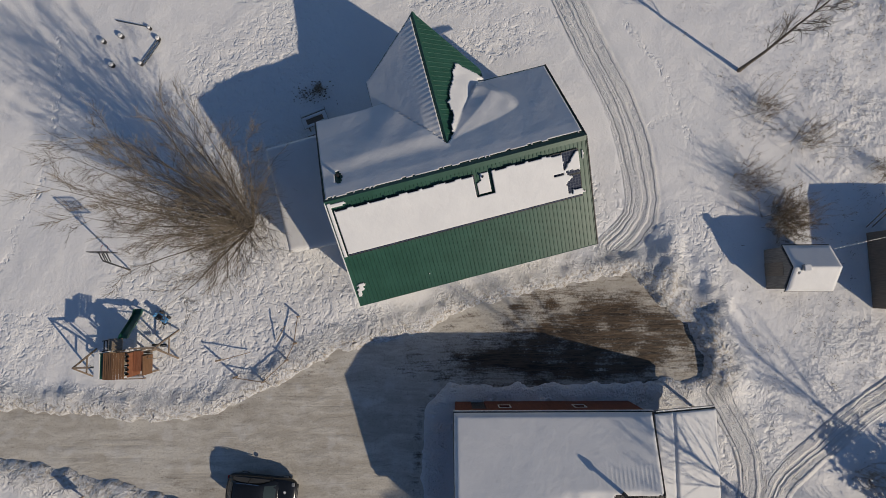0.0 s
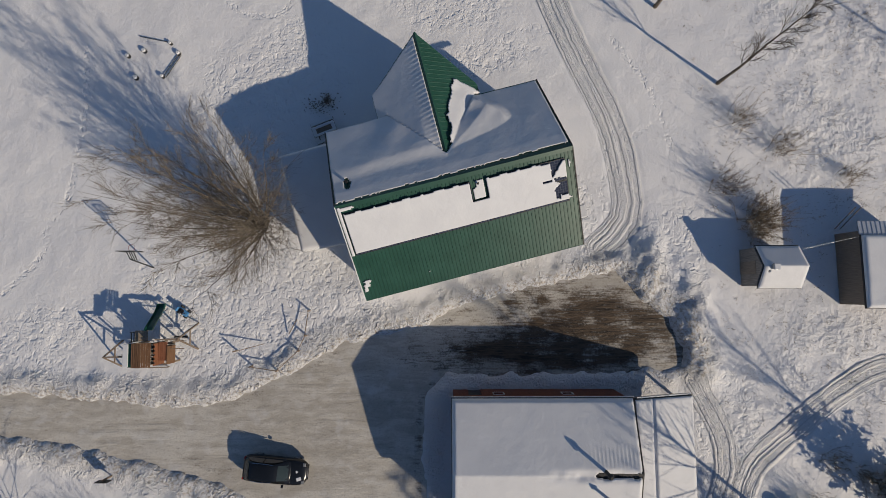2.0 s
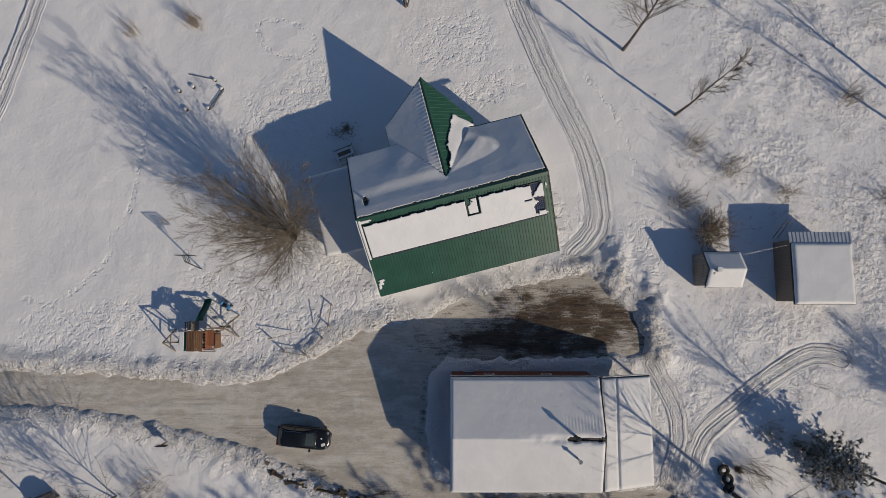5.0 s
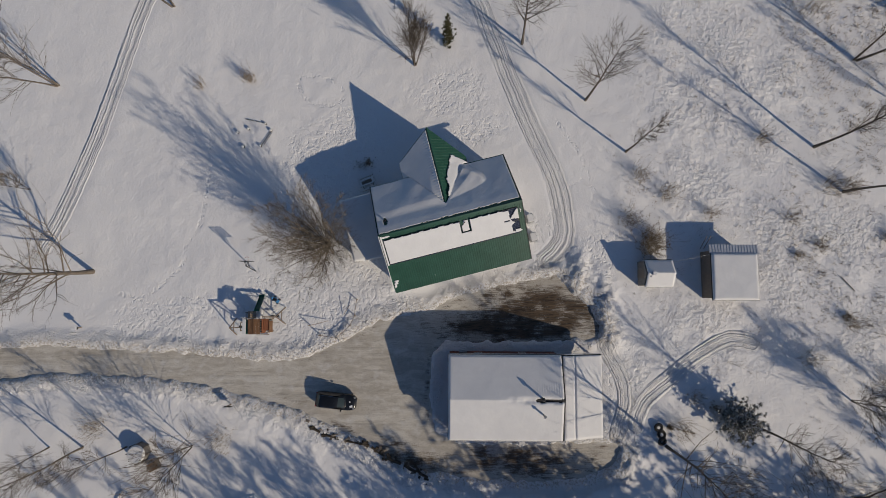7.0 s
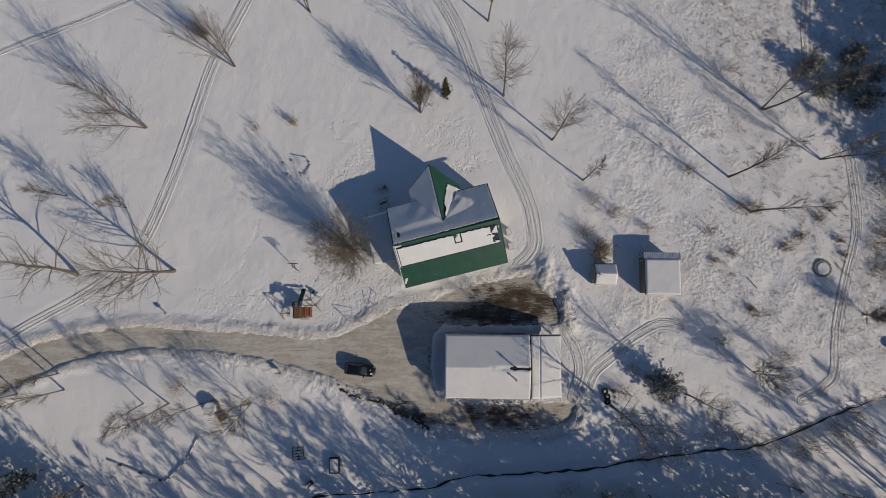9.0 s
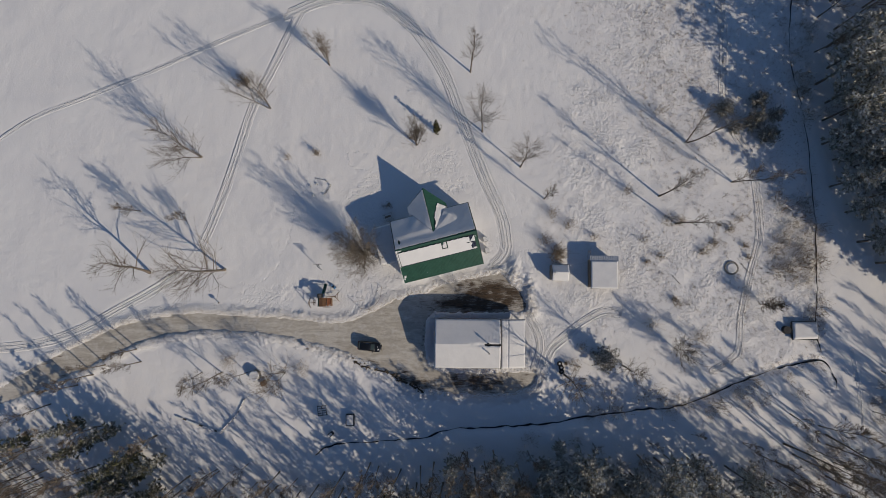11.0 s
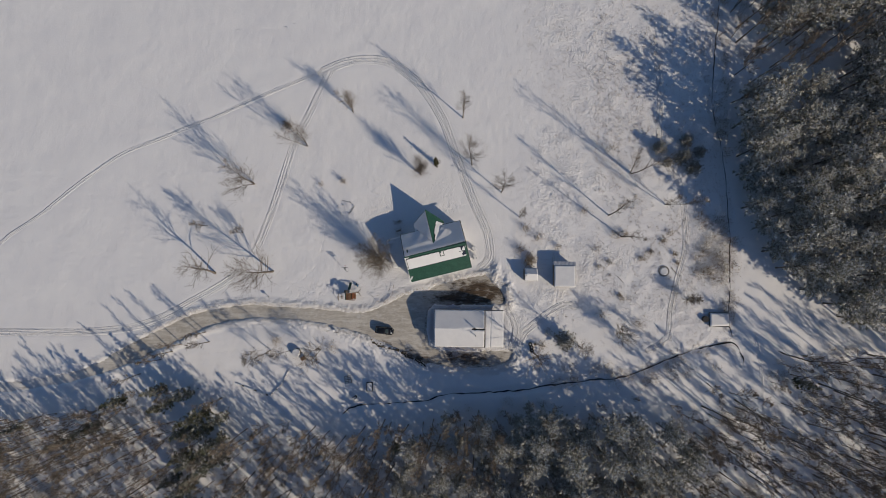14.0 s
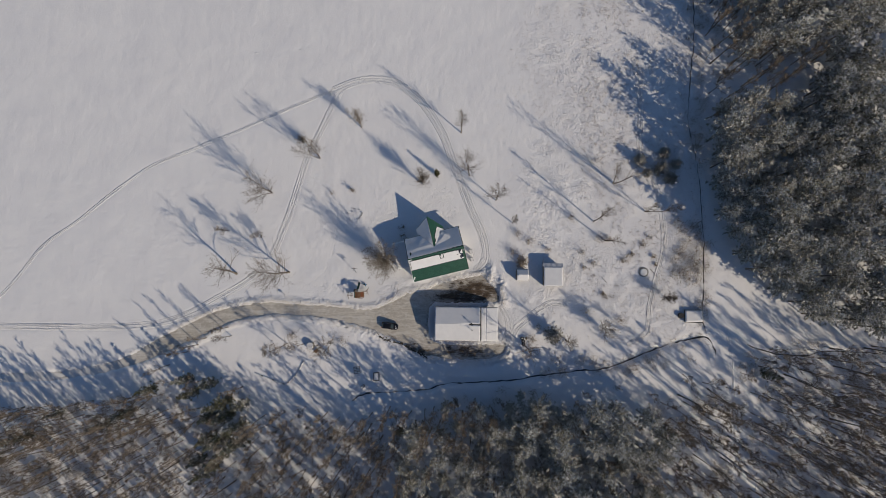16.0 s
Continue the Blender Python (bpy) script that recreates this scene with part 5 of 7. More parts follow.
# single trees in the yard and field
FIELD = [
    (101, -3.4, 26.3, 9.0, 5, 0.42, 14, 0.55, (0, 0)), (102, 9.4, 29.0, 13.5, 1, 0.42, 15, 0.9, (0.06, -0.02)), (103, 16.8, 22.0, 12.5, 1, 0.4, 13, 0.9, (0, 0)),
    (104, 21.4, 15.8, 11.0, 1, 0.22, 6, 0.8, (0.05, -0.06)), (105, 43.3, 16.4, 15.2, 1, 0.22, 9, 0.7, (0.02, 0)), (106, 46.3, 11.1, 15.5, 1, 0.2, 6, 0.8, (0, 0)),
    (107, 48.9, 27.0, 18.5, 2, 0.18, 9, 0.6, (0, 0)), (108, 57.2, 19.2, 14.4, 2, 0.2, 9, 0.6, (0, 0)), (109, -32.8, 33.7, 13.0, 3, 0.3, 11, 0.6, (0, 0)),
    (110, -46.2, 23.8, 14.0, 3, 0.32, 12, 0.7, (0, 0)), (111, -57.7, 12.9, 7.0, 2, 0.3, 5, 0.68, (-0.08, 0)), (112, -48.5, 11.1, 5.4, 2, 0.32, 5, 0.68, (0, 0)),
    (115, -21.2, 42.6, 10.2, 3, 0.34, 11, 0.6, (0, 0)),
    (116, 7.0, 41.1, 14.5, 1, 0.24, 10, 0.8, (0, 0)), (118, -27.8, -17.9, 8.0, 2, 0.4, 10, 0.9, (-0.15, 0)),
    (119, -55.8, -16.3, 10.0, 1, 0.22, 8, 0.7, (0, 0)), (120, -56.7, -13.9, 9.5, 1, 0.22, 8, 0.7, (0, 0)), (121, 24.9, -17.6, 15.5, 1, 0.4, 13, 0.9, (0, 0)),
    (122, 35.6, -15.7, 11.5, 1, 0.34, 11, 0.9, (0, 0)), (123, 45.5, -12.5, 6.0, 3, 0.45, 9, 0.8, (0, 0)), (124, -62.7, -17.0, 10.0, 1, 0.2, 7, 0.7, (0, 0)),
    (125, -65.0, -18.9, 10.5, 1, 0.2, 7, 0.7, (0, 0)), (126, 62, -4, 4.5, 4, 0.4, 7, 0.7, (0, 0)), (127, -67.9, -20.9, 10.0, 1, 0.2, 7, 0.7, (0, 0)), (128, -73.0, -24.6, 10.5, 1, 0.22, 7, 0.7, (0, 0)),
]
for seed, x, y, h, stems, spr, limbs, opn, ln in FIELD:
    meshes = bare_tree(seed, h * (1.12 if stems > 1 else 1.0), stems, 0.28 if stems == 1 else 0.22, spr * (1.35 if opn >= 0.7 and stems > 1 else 1.05 if spr > 0.27 else 0.9), max(12, round(limbs * (3.0 if stems == 1 else 3.6 / stems ** 0.6))), 7, 6, opn, lean=ln, flare=(0.05, 0.5) if opn >= 0.7 else (0.03, 0.28), twig=0.016 if opn >= 0.7 and stems > 1 else 0.012, fine=1.1, lift=0.04 if opn >= 0.85 and stems > 1 else 0.10)
    meshes[1].materials[0] = FIELD_TWIG
    plant("bare_tree", meshes, stand(x, y, seed * 37 % 360), "slender leafless tree standing in snow" if stems == 1 else "leafless tree with several stems in snow", "tree")

# old wide-crowned trees in the field, and the trees on the slope below the lane
OLD = [
    (113, -40.4, 1.5, 15.5, 0.25, 0.18, 0.48, 34, 11, 9, 1.05, 2.4, (0, 0), 0.013), (114, -55.2, 0.8, 14.5, 0.28, 0.26, 0.44, 20, 9, 8, 1.05, 2.8, (-0.06, 0), 0.013),
    (117, -40.0, -18.1, 11.0, 0.11, 0.16, 0.32, 28, 9, 9, 0.9, 2.0, (-0.05, -0.05), 0.010), (129, -35.1, -18.0, 10.5, 0.09, 0.3, 0.25, 20, 8, 8, 0.85, 1.8, (-0.08, 0), 0.009),
    (130, -43.8, -18.1, 8.5, 0.08, 0.2, 0.32, 18, 8, 8, 0.9, 1.8, (-0.1, -0.05), 0.009),
]
for seed, x, y, h, girth, first, spr, limbs, subs, twigs, opn, kink, ln, fine_ in OLD:
    meshes = bare_tree(seed, h, 1, first, spr, limbs, subs, twigs, opn, girth=girth, lean=ln, twig=fine_, fine=1.15, lift=0.08, kink=kink)
    meshes[1].materials[0] = FIELD_TWIG
    plant("bare_tree", meshes, stand(x, y, seed * 37 % 360), "old leafless tree with a thick trunk and crooked boughs" if girth > 0.2 else "leafless tree with a fine twiggy crown on the slope", "tree")

# shrubs
SHRUBS = [(131, -23.1, 24.4, 2.6, 0.9, 60), (132, -28.8, 23.6, 2.2, 0.7, 25), (133, 22.8, 12.8, 2.6, 1.7, 60), (134, 25.8, 10.8, 2.2, 1.9, 60), (135, 23.9, 5.0, 2.5, 2.1, 240), (136, 21.5, 7.6, 2.8, 1.9, 80),
          (137, 30.8, 8.4, 2.0, 1.2, 40), (138, 37.2, 17.3, 2.4, 1.4, 50), (139, 40.0, 8.1, 1.6, 1.6, 40), (140, 44.8, 11.8, 2.8, 1.8, 70), (141, -8.7, 14.4, 1.2, 0.5, 30), (142, 50, -10, 3.2, 2.2, 70), (143, 46, -4, 1.6, 1.4, 40),
          (144, 64, 6, 2.2, 1.8, 50), (145, 58, 12, 1.8, 1.6, 40), (146, 52, 6, 1.8, 1.5, 40), (147, 26.5, -15.5, 2.6, 1.8, 60), (148, -38.5, -15.8, 3.0, 2.2, 70), (149, -24.6, -17.0, 2.8, 2.0, 60), (150, 44, 33, 3.0, 1.8, 50), (151, 41, -8, 2.2, 1.7, 45),
          (153, 28.2, -12.4, 1.4, 1.3, 40), (154, 30.2, -13.3, 1.6, 1.0, 40), (155, 32.0, -8.2, 3.4, 0.35, 5), (156, 25.1, -15.4, 0.9, 0.25, 60),
          (157, 43.1, 4.8, 0.9, 1.0, 45), (158, 53.3, 7.5, 1.1, 1.2, 55), (159, 59.0, 6.9, 1.2, 1.0, 50), (160, 56.3, 10.1, 1.1, 1.1, 50), (163, 40.6, 3.8, 0.9, 0.9, 35), (164, 59.5, 4.7, 1.0, 0.9, 40),
          (165, 45.6, -3.3, 1.0, 1.1, 45), (166, 51.0, 5.7, 0.9, 0.9, 40), (167, 47.0, 11.6, 2.2, 1.5, 70)]
for seed, x, y, h, w, n in SHRUBS:
    plant("shrub", (shrub(seed, h, w, n, twigs=34 if seed == 135 else 18),), stand(x, y), "bare brown shrub poking through the snow", "shrub")

# evergreens that stand alone
cedar = conifer(161, 5.6, 0.75, 0.03, CEDAR, slim=0.6, per=7, gap=0.32, blade=0.3, droop=0.5)
plant("cedar", cedar, stand(0.5, 29.0), "narrow dark cedar beside the field tree", "conifer")
lone = conifer(162, 3.7, 2.9, 0.05, DUSTED, slim=0.55, per=13, gap=0.34, blade=0.36, droop=0.05)
plant("spruce", lone, stand(32.3, -14.4), "broad low dark spruce lightly dusted with snow", "conifer")

for x, y, s in ((55.5, 33.0, 0.95), (60.8, 30.6, 1.1), (62.0, 34.8, 0.9), (63.5, 28.0, 1.0), (57.5, 29.5, 0.7), (65.2, 32.0, 0.8)):
    plant("juniper", lone, stand(x, y, x * 50, s * 0.8, s * 1.0), "rounded brown-green juniper dusted with snow", "conifer")
plant("dense_shrub", (shrub(152, 4.2, 1.7, 150, BARK, 26),), stand(-37.8, 38.8), "dense dark tangled shrub beside a field tree", "shrub")

# woods
PINES = [conifer(171 + k, h, r, lo, PINE, slim=sl, per=6, gap=0.98, blade=0.74) for k, (h, r, lo, sl) in enumerate(((17, 4.3, 0.3, 0.6), (15, 3.9, 0.25, 0.7), (19, 4.8, 0.38, 0.55), (13, 3.5, 0.2, 0.75)))]
SPRUCES = [conifer(181 + k, h, r, 0.12, SPRUCE, slim=0.95, per=6, gap=0.8, blade=0.62, droop=-0.2) for k, (h, r) in enumerate(((14, 2.7), (10.5, 2.4)))]
POLES = [bare_tree(191 + k, h, st, f0, sp_, lb, 6, 7, op, twig=0.03, girth=gi, flare=(0.05, 0.2), fine=1.5, far=True) for k, (h, st, f0, sp_, lb, op, gi) in enumerate((
    (15, 1, 0.35, 0.22, 15, 0.85, 0.15), (17, 1, 0.42, 0.20, 15, 0.8, 0.17), (13, 1, 0.3, 0.24, 14, 0.9, 0.13), (14, 2, 0.3, 0.19, 8, 0.75, 0.19), (11, 1, 0.2, 0.27, 13, 0.95, 0.11)))]

PINE_E = [(80, 46), (98, 47), (102, 60), (160, 64), (160, -15), (118, -12), (102, -7), (91, 0), (83, 11), (78, 26)]
PINE_S = [(-3, -35), (8, -31), (16, -29), (26, -29), (34, -32), (52, -31), (58, -38), (60, -60), (56, -78), (-4, -78), (-8, -50)]
PINE_W = [(-59, -34), (-52, -31.5), (-48, -35), (-48, -44), (-56, -52), (-64, -47)]
POLE_SW = [(-135, -38), (-100, -36), (-75, -31), (-50, -38), (-30, -38), (-8, -34), (-8, -80), (-135, -80)]
POLE_SE = [(58, -30), (76, -25), (84, -17), (100, -15), (160, -17), (160, -90), (58, -90)]
POLE_E = [(74, 100), (160, 100), (160, 55), (78, 55)]
rng = random.Random(7)
taken = []


def scatter(poly, count, gap):
    """Places inside a polygon that keep a distance from one another."""
    xs, ys = [p[0] for p in poly], [p[1] for p in poly]
    out, tries = [], 0
    while len(out) < count and tries < count * 60:
        tries += 1
        x, y = rng.uniform(min(xs), max(xs)), rng.uniform(min(ys), max(ys))
        if not inside(np.array([x]), np.array([y]), poly)[0] or abs(x - 79) < 1.7 and y < -16:
            continue
        if any((x - a) ** 2 + (y - b) ** 2 < gap * gap for a, b in taken):
            continue
        taken.append((x, y))
        out.append((x, y))
    return out


def wood(kinds, places, name, label, group, lo=0.8, hi=1.2, tip=0.0):
    for x, y in places:
        k = rng.randrange(len(kinds))
        s = rng.uniform(lo, hi)
        if -8 < x < 62 and -60 < y < -26:
            s = min(s, max(3.0, (-19 - y) / 1.25) / 15 * rng.uniform(0.85, 1.15))
        m = stand(x, y, rng.uniform(0, 360), s, s * rng.uniform(0.9, 1.1), rng.gauss(0, tip), rng.gauss(0, tip))
        plant(name, kinds[k], m, label, "tree", group)


PINE_TEXT, POLE_TEXT, SPRUCE_TEXT = "tall dark pine with snow caught in its tufts", "tall thin leafless tree in the snowy wood", "dark pointed spruce dusted with snow"
wood(PINES, scatter([(73.8, 46), (96, 47), (104, 58), (112, 58), (116, -12), (97, -8), (85, 1), (78, 9), (74.2, 16)], 124, 3.3) + scatter([(80, 60), (112, 60), (112, 92), (79, 92)], 48, 3.3), "pine_tree", PINE_TEXT, "pines of the wood", 0.72, 1.08)
wood(PINES, scatter(PINE_E, 50, 4.4) + scatter([(86, 60), (160, 62), (160, 105), (84, 105)], 26, 5.0), "pine_tree", PINE_TEXT, "pines of the wood")
wood(PINES, scatter([(0, -36), (12, -35), (14, -52), (0, -56)], 10, 3.6), "pine_tree", PINE_TEXT, "pines of the wood", 0.6, 0.8)
wood(PINES, scatter(PINE_S, 112, 3.2), "pine_tree", PINE_TEXT, "pines of the wood", 0.7, 1.02)
taken += [(-66.0, -27.6), (-59.2, -28.6), (-64.2, -31.2), (-76.0, -30.6)]
wood(SPRUCES[1:], [(-66.0, -27.6), (-59.2, -28.6), (-64.2, -31.2), (-76.0, -30.6)], "spruce_tree", SPRUCE_TEXT, "spruces of the wood", 0.8, 1.0)
wood(SPRUCES, scatter(PINE_W, 11, 3.8), "spruce_tree", SPRUCE_TEXT, "spruces of the wood", 0.9, 1.2)
wood(SPRUCES, [(86, -23), (-82, -37), (-88, -40), (-102, -38), (-110, -44), (34, -36), (60, -38), (-8, -40)], "spruce_tree", SPRUCE_TEXT, "spruces of the wood", 0.65, 1.0)
wood(POLES, scatter(POLE_SW, 128, 2.7), "bare_forest_tree", POLE_TEXT, "bare trees of the wood", 0.75, 1.15, 3)
wood(POLES, scatter(POLE_SE, 112, 2.8), "bare_forest_tree", POLE_TEXT, "bare trees of the wood", 0.75, 1.15, 3)
wood(POLES, scatter([(73.5, 49), (94, 49), (98, 60), (84, 64), (84, 98), (74.5, 98)], 34, 2.6) + scatter(POLE_E, 26, 3.4), "bare_forest_tree", POLE_TEXT, "bare trees of the wood", 0.8, 1.2, 3)
wood(POLES[2:], [(74.5, 62), (75.5, 70), (76, 78), (74, 45), (-40, -36), (-52, -30), (-63, -28.5), (-72, -29), (18, -31.5), (6, -32), (30, -30), (40, -29.5), (48, -28), (66, -24), (71, -26)], "bare_forest_tree", POLE_TEXT, "bare trees of the wood", 0.6, 0.95, 4)
for x, y, s, tall in ((25.0, -33.5, 1.15, 0.62), (20.0, -37.5, 0.95, 0.66), (30.5, -38.5, 1.05, 0.7)):
    plant("pine_tree", PINES[0], stand(x, y, x * 40, s, tall), "broad pine white with frost beside the brook", "tree", "pines of the wood")
# tall trees at the wood's edge whose shadows streak the slope below the drive
wood(POLES[:2], scatter([(-6, -34), (16, -33), (18, -41), (-4, -42)], 20, 2.0), "bare_forest_tree", POLE_TEXT, "bare trees of the wood", 0.9, 1.15, 2)


def joined(name, meshes, places, mat, label, category, lo, hi):
    """Many copies of some meshes in one mesh."""
    parts = []
    for group in meshes:
        vs, fs, n = [], [], 0
        for me in group:
            co = np.empty(len(me.vertices) * 3, np.float32)
            me.vertices.foreach_get("co", co)
            vs.append(co.reshape(-1, 3))
            fs += [tuple(i + n for i in p.vertices) for p in me.polygons]
            n += len(me.vertices)
        parts.append((np.vstack(vs), fs))
    verts, faces, n = [], [], 0
    for x, y in places:
        co, fs = parts[rng.randrange(len(parts))]
        s, a = rng.uniform(lo, hi), rng.uniform(0, 6.283)
        if -8 < x < 62 and -60 < y < -26 and hi <= 1.0:
            s = min(s, max(3.0, (-19 - y) / 1.25) / 14)
        r = np.array([[math.cos(a), -math.sin(a), 0], [math.sin(a), math.cos(a), 0], [0, 0, 1]]) * s
        verts.append(co @ r.T + (x, y, 0))
        faces += [tuple(i + n for i in f) for f in fs]
        n += len(co)
    return tagged(new(name, mesh_of(name, np.vstack(verts).tolist(), faces, mat)), label, category, kind="stuff")


# the rest of the bare wood, and the brush under it
joined("bare_wood", POLES, scatter([(56, -29), (76, -24), (84, -16), (160, -15), (160, -85), (56, -85)], 330, 1.6) + scatter(POLE_SW, 260, 1.7) + scatter([(-48, -35), (-6, -33), (-6, -78), (-48, -78)], 90, 1.6) + scatter([(-130, -36), (-72, -32), (-66, -60), (-130, -64)], 70, 1.4) + scatter([(60, -32), (130, -20), (130, -75), (60, -75)], 150, 1.5) + scatter(PINE_E, 55, 2.2) + scatter(PINE_S, 70, 1.8), TWIG, "close-set thin leafless trees of the wood", "trees", 0.6, 1.0)
BRUSH = []
for k in range(3):
    r, v, f = random.Random(201 + k), [], []
    for _ in range(110):
        a = Vector((r.gauss(0, 0.8), r.gauss(0, 0.8), r.uniform(0, 0.9)))
        blade(r, v, f, a, a + Vector((r.gauss(0, 0.5), r.gauss(0, 0.5), r.uniform(0.3, 1.3))), r.uniform(0.015, 0.04))
    BRUSH.append((mesh_of("brush", v, f, SHRUB),))
joined("brushwood", BRUSH, [(x, y) for poly, n in ((POLE_SW, 420), (POLE_SE, 620), (PINE_S, 120), ([(70, 30), (78, 30), (78, 90), (70, 90)], 40), ([(64, 0), (71, 0), (71, 20), (64, 20)], 26), ([(69.5, -8), (73, -8), (73.5, 14), (70.5, 14)], 18), ([(28, -27), (70, -22), (70, -17), (30, -21)], 30)) for x, y in scatter(poly, n, 0.9)], SHRUB, "thin brown brush among the snowy trees", "brush", 0.5, 1.25)


def weeds():
    """Dry stalks that stick out of the snow."""
    r = random.Random(5)
    v, f = [], []
    spots = []
    while len(spots) < 11500:
        x, y = r.uniform(16, 73), r.uniform(-17, 95)
        keep = 0.5 + 0.5 * float(rnd(np.array([x]), np.array([y]), 0.12, 14)[0]) + 0.4 * float(rnd(np.array([x]), np.array([y]), 0.5, 15)[0])
        if r.random() < keep * min(1.0, (x - 16) / 18) and not (28.5 < x < 35.5 and -2 < y < 5.5) and not (21.5 < x < 26 and -0.5 < y < 3.5):
            spots.append((x, y))
    for x, y in spots:
        wide, small = r.uniform(0.08, 0.4), 0.55 if x < 40 else 1.0
        for _ in range(r.randrange(4, 14)):
            a = Vector((x + r.gauss(0, wide), y + r.gauss(0, wide), 0.0))
            b = a + Vector((r.gauss(0, 0.13), r.gauss(0, 0.13), r.uniform(0.1, 0.42))) * small
            blade(r, v, f, a, b, r.uniform(0.009, 0.026) * (0.5 + 0.5 * small))
    return tagged(new("dry_weeds", mesh_of("dry_weeds", v, f, STRAW)), "dry brown weed stalks poking through snow", "weeds", kind="stuff")


weeds()

# ---------------------------------------------------------------- things in the yard


def loft(rows):
    """A closed skin through rings of points."""
    bm = bmesh.new()
    rings = [[bm.verts.new(p) for p in r] for r in rows]
    n = len(rings[0])
    for a, b in zip(rings, rings[1:]):
        for k in range(n):
            bm.faces.new((a[k], a[(k + 1) % n], b[(k + 1) % n], b[k]))
    bm.faces.new(rings[0][::-1])
    bm.faces.new(rings[-1])
    return bm


def rounded(ob):
    ob.data.shade_smooth()
    m = ob.modifiers.new("round", "SUBSURF")
    m.levels = m.render_levels = 2


def roof_half(x):
    """Half width and height of the cabin at x."""
    at = (-2.2, -2.0, -1.7, -1.2, -0.4, 0.1, 0.65, 1.15)
    return float(np.interp(x, at, (0.60, 0.62, 0.61, 0.60, 0.60, 0.58, 0.60, 0.62))), float(np.interp(x, at, (1.0, 1.22, 1.44, 1.53, 1.55, 1.49, 1.23, 0.98)))


def sheet(name, mat, car, xs, side=None, label=""):
    """A thin pane lying just over the cabin: across it, or along one side."""
    bm = bmesh.new()
    rows = []
    for x in xs:
        w, z = roof_half(x)
        if side is None:
            rows.append([bm.verts.new((x, k * w * 0.9, z + 0.018 - 0.05 * k * k)) for k in (-1, -0.5, 0, 0.5, 1)])
        else:
            zl, zh = 1.04, z - 0.10
            rows.append([bm.verts.new((x, side * (0.87 - 0.21 * (q - 0.98) / 0.55 + 0.012), q)) for q in (zl, (zl + zh) / 2, max(zh, zl + 0.02))])
    for a, b in zip(rows, rows[1:]):
        for k in range(len(a) - 1):
            bm.faces.new((a[k], b[k], b[k + 1], a[k + 1]))
    ob = part(name, bm, mat, car, label)
    ob.data.shade_smooth()
    return ob


